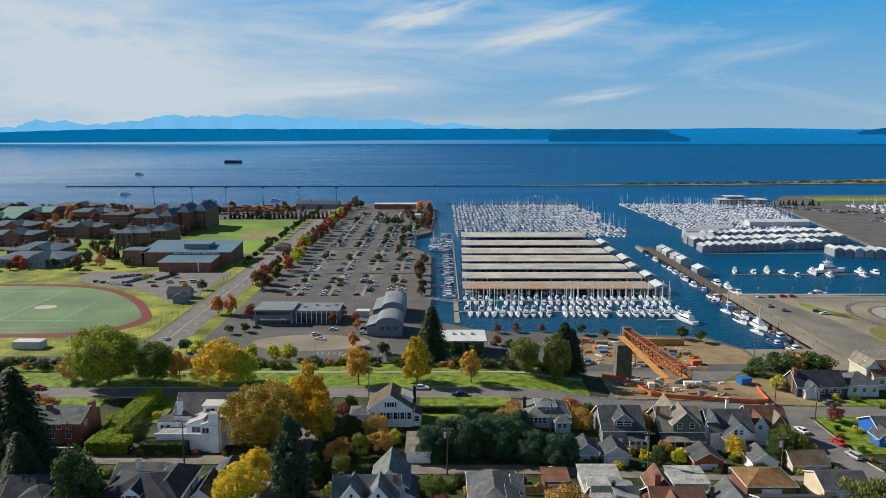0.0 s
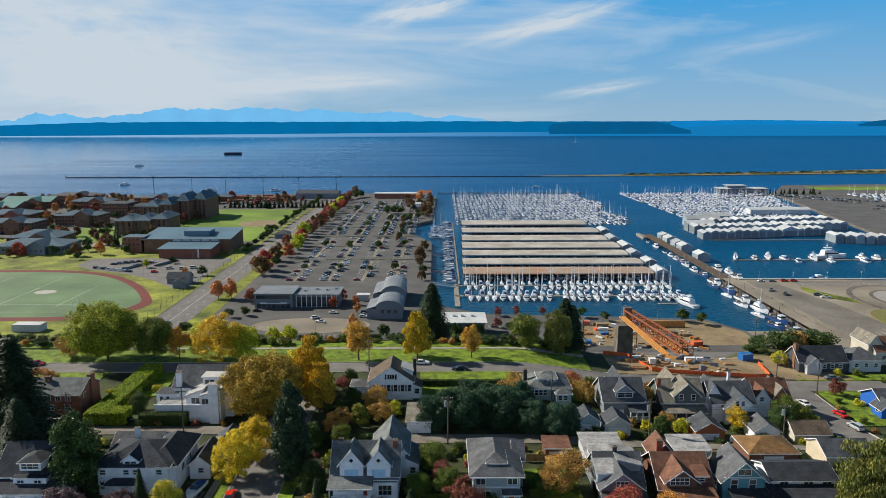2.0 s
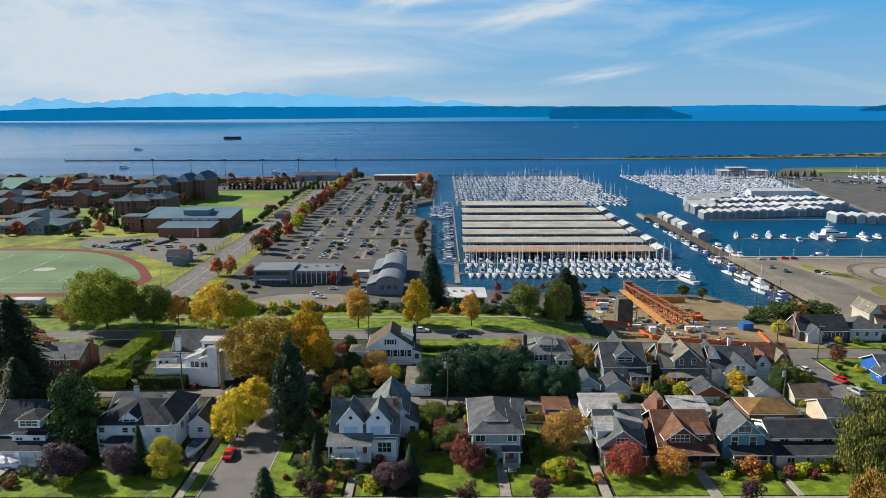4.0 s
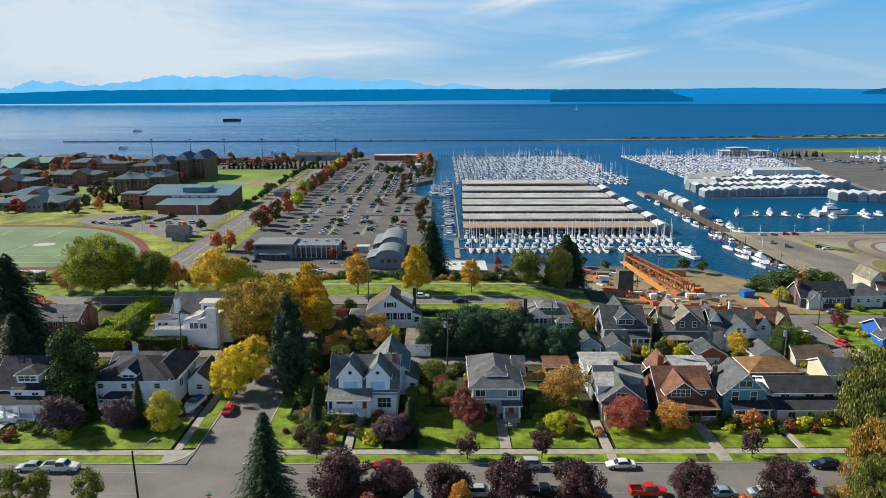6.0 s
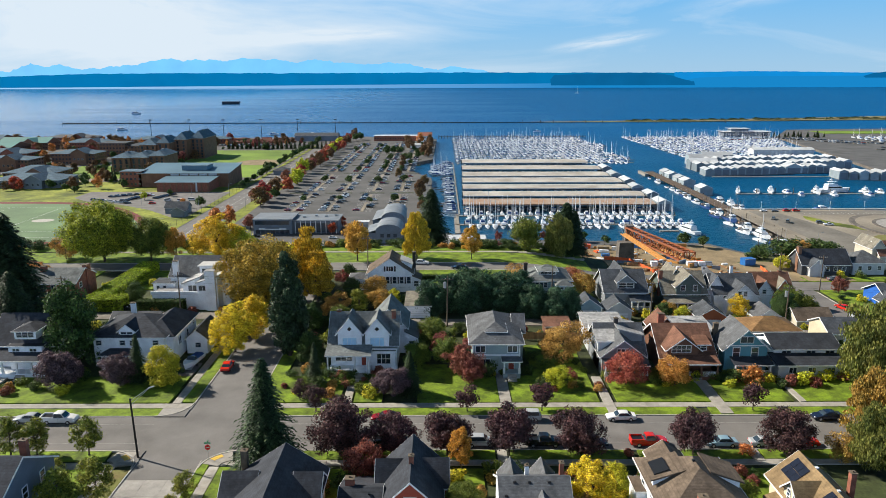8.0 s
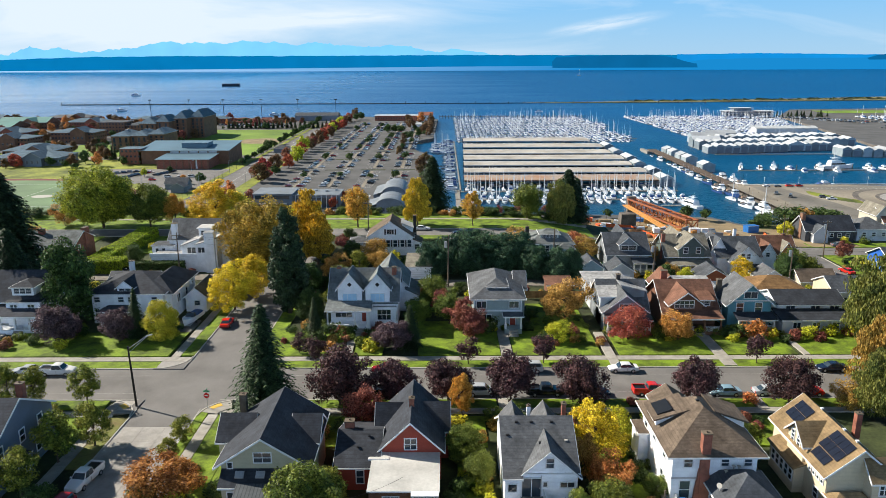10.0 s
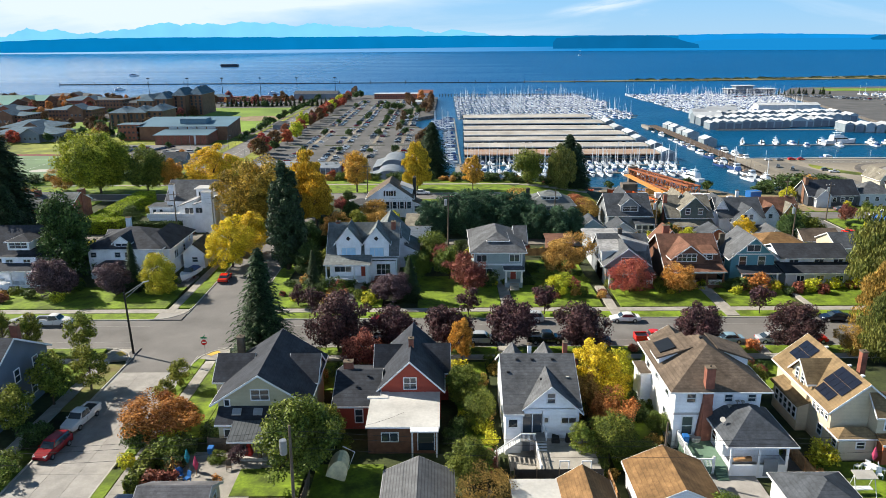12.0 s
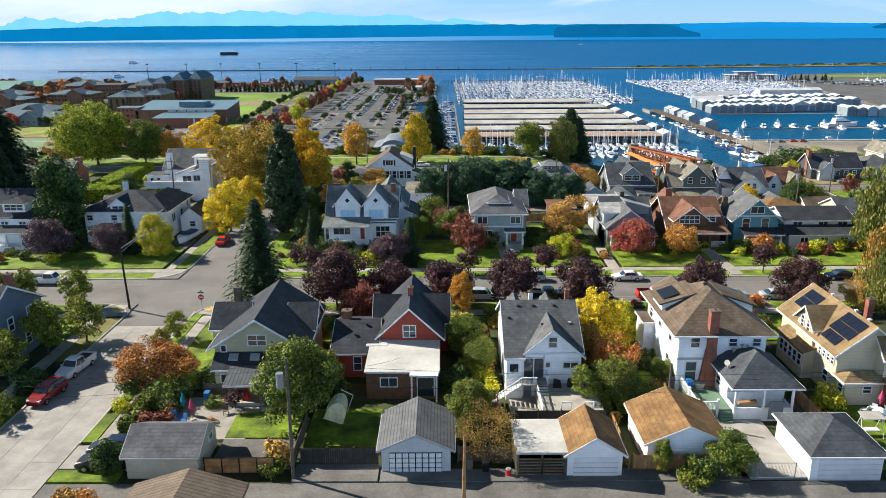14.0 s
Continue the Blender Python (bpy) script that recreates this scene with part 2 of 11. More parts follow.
def siding_material(name, col):
    """Painted lap boards with thin shadow joints, dusty in patches."""
    m = material(name, col, 0.65, 0.09, 0.6, 7.0, 0.12)
    n, l = m.node_tree.nodes, m.node_tree.links
    geo, sep, mul, fr, lap = n.new("ShaderNodeNewGeometry"), n.new("ShaderNodeSeparateXYZ"), n.new("ShaderNodeMath"), n.new("ShaderNodeMath"), n.new("ShaderNodeMapRange")
    mul.operation, fr.operation = "MULTIPLY", "FRACT"
    mul.inputs[1].default_value = 1 / 0.16
    l.new(geo.outputs["Position"], sep.inputs[0])
    l.new(sep.outputs["Z"], mul.inputs[0])
    l.new(mul.outputs[0], fr.inputs[0])
    lap.inputs[1].default_value, lap.inputs[2].default_value = 0.0, 0.2
    l.new(fr.outputs[0], lap.inputs[0])
    tinted(m, lap.outputs[0], 0.8, 1.03)
    b2 = n.new("ShaderNodeBump")
    b2.inputs["Strength"].default_value, b2.inputs["Distance"].default_value = 0.5, 0.02
    b2.invert = True
    l.new(fr.outputs[0], b2.inputs["Height"])
    l.new(b2.outputs[0], n["Principled BSDF"].inputs["Normal"])
    return m


# Emissive backdrop colour: haze and daylight are in the tone, not from the sun.
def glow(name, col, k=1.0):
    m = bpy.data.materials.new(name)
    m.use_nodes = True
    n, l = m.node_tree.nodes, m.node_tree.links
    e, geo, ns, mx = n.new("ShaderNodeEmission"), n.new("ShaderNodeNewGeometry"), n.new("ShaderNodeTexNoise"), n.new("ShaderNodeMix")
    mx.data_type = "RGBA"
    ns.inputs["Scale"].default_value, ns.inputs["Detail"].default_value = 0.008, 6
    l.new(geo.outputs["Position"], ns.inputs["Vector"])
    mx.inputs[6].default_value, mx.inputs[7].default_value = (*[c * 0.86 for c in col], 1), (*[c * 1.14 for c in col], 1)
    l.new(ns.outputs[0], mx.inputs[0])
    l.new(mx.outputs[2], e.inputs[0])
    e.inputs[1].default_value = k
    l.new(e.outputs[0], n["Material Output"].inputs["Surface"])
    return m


def water_material():
    m = bpy.data.materials.new("sea_water")
    m.use_nodes = True
    n, l = m.node_tree.nodes, m.node_tree.links
    b = n["Principled BSDF"]
    b.inputs["Roughness"].default_value, b.inputs["IOR"].default_value = 0.16, 1.33
    geo = n.new("ShaderNodeNewGeometry")
    mp = n.new("ShaderNodeMapping")
    mp.inputs["Scale"].default_value = (0.0016, 0.007, 1)
    st = n.new("ShaderNodeTexNoise")
    st.inputs["Scale"].default_value, st.inputs["Detail"].default_value, st.inputs["Distortion"].default_value = 1.0, 5, 0.8
    l.new(geo.outputs["Position"], mp.inputs["Vector"])
    l.new(mp.outputs[0], st.inputs["Vector"])
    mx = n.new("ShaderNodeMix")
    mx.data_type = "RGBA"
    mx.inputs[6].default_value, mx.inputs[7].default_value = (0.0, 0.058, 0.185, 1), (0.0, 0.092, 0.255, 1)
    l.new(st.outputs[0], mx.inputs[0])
    # base colour: greener in the harbour basin, bluer towards the open sound
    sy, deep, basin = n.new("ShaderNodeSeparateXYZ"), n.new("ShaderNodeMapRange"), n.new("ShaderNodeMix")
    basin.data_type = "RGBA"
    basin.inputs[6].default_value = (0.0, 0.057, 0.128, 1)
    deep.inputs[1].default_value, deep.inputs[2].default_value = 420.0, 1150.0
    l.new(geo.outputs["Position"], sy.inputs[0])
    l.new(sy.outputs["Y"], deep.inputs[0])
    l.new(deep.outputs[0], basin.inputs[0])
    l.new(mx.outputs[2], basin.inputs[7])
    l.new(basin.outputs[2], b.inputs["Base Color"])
    w1, w2 = n.new("ShaderNodeTexNoise"), n.new("ShaderNodeTexNoise")
    w1.inputs["Scale"].default_value, w1.inputs["Detail"].default_value = 0.35, 4
    w2.inputs["Scale"].default_value, w2.inputs["Detail"].default_value = 1.7, 3
    l.new(geo.outputs["Position"], w1.inputs["Vector"])
    l.new(geo.outputs["Position"], w2.inputs["Vector"])
    b1, b2 = n.new("ShaderNodeBump"), n.new("ShaderNodeBump")
    b1.inputs["Strength"].default_value, b1.inputs["Distance"].default_value = 0.7, 1.8
    b2.inputs["Strength"].default_value, b2.inputs["Distance"].default_value = 0.5, 0.2
    # calm slicks in the lee towards the open sound, ruffled water elsewhere
    sp, calm = n.new("ShaderNodeSeparateXYZ"), n.new("ShaderNodeMapRange")
    l.new(geo.outputs["Position"], sp.inputs[0])
    bend = n.new("ShaderNodeMath")
    bend.operation = "MULTIPLY_ADD"
    bend.inputs[1].default_value = 900.0
    l.new(st.outputs[0], bend.inputs[0])
    l.new(sp.outputs["X"], bend.inputs[2])
    for i, v in zip((1, 2, 3, 4), (-500.0, 750.0, 0.08, 1.0)):
        calm.inputs[i].default_value = v
    l.new(bend.outputs[0], calm.inputs[0])
    l.new(calm.outputs[0], b1.inputs["Strength"])
    gl = n.new("ShaderNodeMapRange")
    for i, v in zip((1, 2, 3, 4), (0.08, 1.0, 0.12, 0.42)):
        gl.inputs[i].default_value = v
    l.new(calm.outputs[0], gl.inputs[0])
    l.new(gl.outputs[0], b.inputs["Roughness"])
    l.new(calm.outputs[0], b2.inputs["Strength"])
    sheen = n.new("ShaderNodeMapRange")
    for i, v in zip((1, 2, 3, 4), (0.08, 1.0, 1.0, 0.3)):
        sheen.inputs[i].default_value = v
    l.new(calm.outputs[0], sheen.inputs[0])
    l.new(sheen.outputs[0], b.inputs["Specular IOR Level"])
    l.new(w1.outputs[0], b1.inputs["Height"])
    l.new(w2.outputs[0], b2.inputs["Height"])
    l.new(b1.outputs[0], b2.inputs["Normal"])
    l.new(b2.outputs[0], b.inputs["Normal"])
    return m


M_WATER = water_material()
M_ASPHALT = material("asphalt", (0.165, 0.157, 0.15), 0.9, 0.16, 0.22, 5.0, 0.2)
M_LOT = material("lot_asphalt", (0.10, 0.098, 0.096), 0.9, 0.2, 0.06, 1.5, 0.2)
M_ALLEY = material("alley_asphalt", (0.14, 0.135, 0.128), 0.9, 0.28, 0.35, 4.0, 0.3)
M_CONC = material("concrete", (0.31, 0.295, 0.275), 0.85, 0.16, 0.6, 8.0, 0.15, per_object=0.06)
M_WALK = material("pavement_concrete", (0.33, 0.31, 0.275), 0.88, 0.15, 0.9, 10.0, 0.15, per_object=0.08)
M_KERB = material("kerb_concrete", (0.42, 0.40, 0.36), 0.85, 0.12, 1.0, 10.0, 0.1)
M_GRASS = material("lawn", (0.11, 0.165, 0.008), 0.9, 0.42, 0.45, 3.2, 0.6, col2=(0.195, 0.295, 0.013))
M_DRY = material("dry_grass", (0.27, 0.20, 0.085), 0.95, 0.3, 0.35, 3.0, 0.5, col2=(0.16, 0.19, 0.04))
M_YARD = material("garden_soil_and_moss", (0.026, 0.034, 0.013), 0.95, 0.4, 0.25, 2.5, 0.8, col2=(0.06, 0.078, 0.022))
M_SOIL = material("bluff_scrub", (0.05, 0.06, 0.02), 0.95, 0.4, 0.12, 1.5, 0.8, col2=(0.10, 0.11, 0.035))
M_DIRT = material("site_dirt", (0.245, 0.185, 0.105), 0.95, 0.2, 0.15, 1.2, 0.5)
M_GRAVEL = material("gravel", (0.24, 0.21, 0.165), 0.95, 0.28, 0.03, 1.2, 0.4)
M_YARDPAVE = material("pier_yard_paving", (0.185, 0.17, 0.145), 0.95, 0.25, 0.04, 0.6, 0.3)
M_LANE = material("gravelly_lane", (0.20, 0.18, 0.155), 0.95, 0.25, 0.3, 4.0, 0.3)
M_FADED = material("worn_road_paint", (0.27, 0.26, 0.25), 0.8, 0.25, 2.0, 9.0, 0.0)
M_MARK = material("road_paint", (0.62, 0.62, 0.6), 0.7, 0.15, 2.0, 9.0, 0.0)
M_YELLOW = material("tactile_yellow", (0.62, 0.40, 0.06), 0.7, 0.1)
M_SAND = material("beach_sand", (0.27, 0.195, 0.105), 0.95, 0.35, 0.02, 0.2, 0.4, col2=(0.25, 0.21, 0.09))
M_ROCK = material("jetty_rock", (0.05, 0.05, 0.05), 0.95, 0.3, 0.3)
M_TURF = material("artificial_turf", (0.11, 0.185, 0.082), 0.75, 0.25, 0.03, 1.0, 0.1)
M_TRACK = material("red_track", (0.15, 0.022, 0.017), 0.8, 0.12, 0.1, 2.0, 0.1)
M_FIELD = material("sports_grass", (0.14, 0.24, 0.02), 0.9, 0.28, 0.02, 0.6, 0.3, col2=(0.20, 0.31, 0.03))
M_VERGE = material("park_grass", (0.16, 0.215, 0.02), 0.9, 0.5, 0.05, 0.5, 0.4, col2=(0.30, 0.33, 0.035))

M_GLASS = material("window_glass", (0.03, 0.045, 0.06), 0.08, 0.1, 1.0, 3.0, 0.0, spec=0.9, per_object=0.4)
M_TRIM = material("white_trim", (0.72, 0.73, 0.74), 0.55, 0.06, 1.0, 10.0, 0.05)
M_GREYTRIM = material("grey_trim", (0.4, 0.4, 0.4), 0.6, 0.1)
M_DARKMETAL = material("dark_metal", (0.03, 0.03, 0.032), 0.4, 0.1, metal=0.6)
M_GREYROOF = material("dull_grey_roof", (0.20, 0.22, 0.24), 0.55, 0.18, 0.15, 2.0, 0.1)
M_STEEL = material("galvanised_steel", (0.42, 0.44, 0.46), 0.4, 0.12, metal=0.6)
M_BRICK = material("red_brick", (0.27, 0.10, 0.065), 0.85, 0.25, 1.2, 9.0, 0.35)
M_BRICK2 = material("tan_brick", (0.20, 0.105, 0.065), 0.85, 0.2, 0.3, 4.0, 0.3)
M_WOOD = material("cedar_boards", (0.36, 0.20, 0.09), 0.75, 0.25, 1.5, 12.0, 0.2, per_object=0.15)
M_BROWNSIDING = material("brown_board_siding", (0.15, 0.068, 0.036), 0.75, 0.25, 1.5, 12.0, 0.3)
M_OLDWOOD = material("weathered_boards", (0.13, 0.10, 0.07), 0.85, 0.25, 1.5, 12.0, 0.3, per_object=0.15)
M_DARKWOOD = material("dark_fence_boards", (0.035, 0.032, 0.03), 0.8, 0.25, 1.5, 12.0, 0.2, per_object=0.15)
M_POLE = material("utility_pole_wood", (0.14, 0.105, 0.075), 0.85, 0.25, 1.0, 8.0, 0.3)
M_BARK = material("bark", (0.085, 0.065, 0.048), 0.95, 0.3, 2.0, 14.0, 0.6)
M_DECK = material("green_deck", (0.12, 0.20, 0.14), 0.7, 0.12)
M_TARP = material("canvas_tarp", (0.70, 0.62, 0.38), 0.8, 0.15)
M_RUBBER = material("rubber", (0.018, 0.018, 0.018), 0.8, 0.1)
M_RIM = material("alloy", (0.5, 0.5, 0.52), 0.3, 0.05, metal=0.8)
M_LAMPRED = material("tail_lamp", (0.4, 0.02, 0.02), 0.3, 0.05, bump=0.0)
M_LAMPCLEAR = material("head_lamp", (0.75, 0.76, 0.78), 0.15, 0.05, bump=0.0)
M_SOLAR = material("solar_cells", (0.009, 0.012, 0.024), 0.25, 0.2, 2.0, 8.0, 0.0, spec=0.5)
M_ORANGE = material("orange_steel", (0.27, 0.085, 0.03), 0.6, 0.2, 0.8, 6.0, 0.1)
M_OCHRE = material("ochre_steel", (0.52, 0.24, 0.06), 0.6, 0.2, 0.8, 6.0, 0.1)
M_ORFENCE = material("orange_mesh", (0.78, 0.13, 0.03), 0.7, 0.2, 0.8, 6.0, 0.2)
M_BLUE = material("blue_paint", (0.02, 0.14, 0.42), 0.5, 0.12)
M_RED = material("red_paint", (0.55, 0.02, 0.02), 0.5, 0.1)
M_TEAL = material("teal_cloth", (0.01, 0.22, 0.28), 0.8, 0.1)
M_PINK = material("pink_cloth", (0.45, 0.05, 0.12), 0.8, 0.1)
M_STOPRED = material("sign_red", (0.6, 0.01, 0.015), 0.5, 0.05, bump=0.0)
M_SIGNGREEN = material("sign_green", (0.0, 0.25, 0.11), 0.5, 0.05, bump=0.0)
M_WHITE = material("white_paint", (0.74, 0.76, 0.80), 0.6, 0.08, 0.7, 8.0, 0.08)
M_HULL = material("white_gelcoat", (0.74, 0.76, 0.78), 0.3, 0.08, 1.0, 6.0, 0.0, per_object=0.12)
M_FLEET = material("fleet_gelcoat", (0.60, 0.62, 0.64), 0.35, 0.1, 0.3, 2.0, 0.0, island=0.3)
M_BOATBLUE = material("blue_canvas", (0.02, 0.07, 0.22), 0.7, 0.15)
M_BOATDARK = material("dark_hull", (0.02, 0.025, 0.04), 0.4, 0.15)
M_SHEDROOF = material("shed_roof_metal", (0.44, 0.385, 0.32), 0.55, 0.18, 0.08, 0.8, 0.1, col2=(0.56, 0.52, 0.46))
M_RUST = material("rusty_roof_metal", (0.52, 0.44, 0.36), 0.6, 0.2, 0.12, 0.9, 0.1, col2=(0.38, 0.22, 0.13))
M_BHWALL = material("boathouse_metal", (0.25, 0.30, 0.33), 0.5, 0.15, 0.2, 2.0, 0.1, per_object=0.35)
M_BHROOF = material("boathouse_roof", (0.46, 0.48, 0.50), 0.5, 0.15, 0.1, 2.0, 0.1, per_object=0.22)
M_PIER = material("pier_planks", (0.105, 0.076, 0.056), 0.9, 0.25, 0.4, 3.0, 0.3)
M_DOCK = material("dock_planks", (0.25, 0.235, 0.21), 0.9, 0.2, 0.4, 3.0, 0.3)
M_QUAY = material("quay_wall", (0.13, 0.115, 0.10), 0.9, 0.3, 0.4, 3.0, 0.4)
M_TEALROOF = material("blue_green_metal_roof", (0.11, 0.19, 0.245), 0.5, 0.12, 0.05, 1.0, 0.1)
M_TEAL2ROOF = material("green_metal_roof", (0.10, 0.24, 0.21), 0.5, 0.12, 0.05, 1.0, 0.1)
M_SLATEBLDG = material("blue_grey_cladding", (0.16, 0.19, 0.23), 0.6, 0.15, 0.1, 1.0, 0.1)
M_FLATROOF = material("pale_flat_roof", (0.52, 0.54, 0.55), 0.7, 0.15, 0.15, 2.0, 0.1)
M_WHITEROOF = material("white_membrane_roof", (0.504, 0.496, 0.470), 0.6, 0.14, 0.35, 3.0, 0.1)
# far ridges: the blue of the air is put into an even glow
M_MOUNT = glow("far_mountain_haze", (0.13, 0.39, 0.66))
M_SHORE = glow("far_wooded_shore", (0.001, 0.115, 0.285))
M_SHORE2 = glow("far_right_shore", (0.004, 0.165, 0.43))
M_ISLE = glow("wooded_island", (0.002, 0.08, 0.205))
M_FARSEA = glow("far_water_glow", (0.02, 0.18, 0.42))
# sky sheen put into the glow: silvery on the left, deep blue right
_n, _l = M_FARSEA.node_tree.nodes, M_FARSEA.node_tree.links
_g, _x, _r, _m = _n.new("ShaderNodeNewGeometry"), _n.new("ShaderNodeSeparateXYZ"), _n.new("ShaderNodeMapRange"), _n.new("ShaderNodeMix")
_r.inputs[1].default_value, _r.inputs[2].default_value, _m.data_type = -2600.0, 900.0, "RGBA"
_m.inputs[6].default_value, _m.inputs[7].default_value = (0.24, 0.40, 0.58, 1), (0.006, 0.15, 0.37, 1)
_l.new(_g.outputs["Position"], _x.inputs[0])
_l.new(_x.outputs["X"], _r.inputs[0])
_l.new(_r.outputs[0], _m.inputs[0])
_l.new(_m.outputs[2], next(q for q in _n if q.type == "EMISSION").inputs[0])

WALLS = {k: siding_material("siding_" + k, c) for k, c in {
    "white": (0.83, 0.85, 0.88), "beige": (0.46, 0.42, 0.29), "red": (0.31, 0.05, 0.028), "tan": (0.58, 0.50, 0.36),
    "teal": (0.09, 0.26, 0.32), "grey": (0.21, 0.23, 0.25), "dark": (0.06, 0.065, 0.075), "olive": (0.09, 0.12, 0.11),
    "brown": (0.16, 0.075, 0.045), "blue": (0.015, 0.11, 0.46), "sage": (0.30, 0.36, 0.36), "lightgrey": (0.5, 0.52, 0.54),
    "cream": (0.50, 0.46, 0.37), "slateblue": (0.115, 0.15, 0.20), "aqua": (0.30, 0.42, 0.46), "skyblue": (0.42, 0.64, 0.80), "orange": (0.34, 0.10, 0.04)}.items()}
ROOFS = {k: shingle_material("roofing_" + k, c) for k, c in {
    "dark": (0.038, 0.043, 0.054), "grey": (0.105, 0.11, 0.118), "brown": (0.128, 0.097, 0.072), "tan": (0.215, 0.15, 0.08),
    "rust": (0.205, 0.118, 0.052), "redbrown": (0.165, 0.082, 0.055), "slate": (0.07, 0.078, 0.09), "pale": (0.34, 0.34, 0.34),
    "moss": (0.20, 0.185, 0.15)}.items()}
ROOFS["twin"] = shingle_material("roofing_weathered_grey", (0.15, 0.165, 0.165))
ROOFS["bluegrey"] = shingle_material("roofing_bluegrey", (0.085, 0.14, 0.185))
ROOFS["ribbed"] = shingle_material("ribbed_metal", (0.085, 0.095, 0.105), 0.4, 0.12, ribs="X")
ROOFS["corrugated"] = shingle_material("corrugated_metal", (0.115, 0.12, 0.128), 0.3, 0.12, ribs="X")
ROOFS["ridged"] = shingle_material("diamond_tiles", (0.125, 0.125, 0.135), 0.17, 0.3)
ROOFS["ribbed_tan"] = shingle_material("ribbed_tan_metal", (0.16, 0.125, 0.095), 0.42, 0.12, ribs="Y")
L_TURNING = leaf_material("leaves_turning_gold", (0.22, 0.19, 0.028), (0.52, 0.39, 0.045))
L_YELLOW = leaf_material("leaves_bright_yellow", (0.54, 0.40, 0.02), (0.78, 0.62, 0.04))
L_FRESH = leaf_material("leaves_fresh_green", (0.13, 0.175, 0.018), (0.43, 0.41, 0.04))
L_GREEN = leaf_material("leaves_green", (0.0825, 0.128, 0.021), (0.18, 0.21, 0.03))
L_DEEP = leaf_material("leaves_deep_green", (0.032, 0.066, 0.018), (0.078, 0.125, 0.028), 0.15)
L_BLUISH = leaf_material("leaves_bluish_green", (0.026, 0.066, 0.034), (0.06, 0.125, 0.058), 0.12)
L_HEDGE = leaf_material("leaves_hedge", (0.20, 0.30, 0.016), (0.34, 0.44, 0.026), 0.2)
L_LIME = leaf_material("leaves_yellow_green", (0.36, 0.405, 0.03), (0.63, 0.57, 0.045))
L_GOLD = leaf_material("leaves_gold", (0.42, 0.29, 0.02), (0.64, 0.47, 0.04))
L_AMBER = leaf_material("leaves_amber", (0.45, 0.225, 0.0375), (0.69, 0.39, 0.0675))
L_ORANGE = leaf_material("leaves_orange", (0.48, 0.19, 0.05), (0.64, 0.30, 0.085))
L_RED = leaf_material("leaves_red", (0.36, 0.095, 0.065), (0.50, 0.19, 0.09))
L_SCARLET = leaf_material("leaves_scarlet", (0.36, 0.04, 0.035), (0.50, 0.11, 0.06))
L_BROWN = leaf_material("leaves_dull_brown", (0.10, 0.060, 0.028), (0.19, 0.115, 0.045))
L_CRIMSON = leaf_material("leaves_dark_red", (0.19, 0.058, 0.048), (0.33, 0.12, 0.075))
L_PLUM = leaf_material("leaves_purple", (0.048, 0.028, 0.032), (0.105, 0.048, 0.050), 0.15)
L_MAUVE = leaf_material("leaves_faded_purple", (0.075, 0.050, 0.062), (0.165, 0.105, 0.12), 0.15)
L_NEEDLE = leaf_material("needles", (0.026, 0.050, 0.022), (0.058, 0.090, 0.034), 0.1)
L_NEEDLE2 = leaf_material("needles_dark", (0.024, 0.045, 0.021), (0.046, 0.074, 0.030), 0.08)
L_WILLOW = leaf_material("leaves_willow", (0.115, 0.15, 0.035), (0.225, 0.225, 0.055))
L_WILLOW2 = leaf_material("leaves_willow_turning", (0.26, 0.20, 0.04), (0.46, 0.30, 0.07))
L_COPPER = leaf_material("leaves_copper", (0.25, 0.088, 0.022), (0.42, 0.18, 0.038))
L_YOUNG = leaf_material("leaves_thin_olive", (0.105, 0.155, 0.02), (0.26, 0.265, 0.038))
L_DRAB = leaf_material("leaves_drab_brown", (0.20, 0.145, 0.04), (0.40, 0.26, 0.075))
L_RUSTY = leaf_material("leaves_rusty_brown", (0.34, 0.19, 0.045), (0.52, 0.32, 0.08))
PAINT = {k: material("car_" + k, c, 0.25, 0.03, 1.0, 5.0, 0.0, spec=0.6) for k, c in {
    "white": (0.72, 0.72, 0.72), "red": (0.24, 0.008, 0.014), "black": (0.012, 0.012, 0.014), "silver": (0.42, 0.44, 0.46),
    "blue": (0.02, 0.07, 0.24), "navy": (0.012, 0.02, 0.045), "paleblue": (0.22, 0.33, 0.40), "grey": (0.14, 0.15, 0.16),
    "brightred": (0.6, 0.02, 0.01), "tan": (0.32, 0.27, 0.2)}.items()}

# ---- geometry helpers ----
G = 34.4          # height of the streets on the bluff above the water


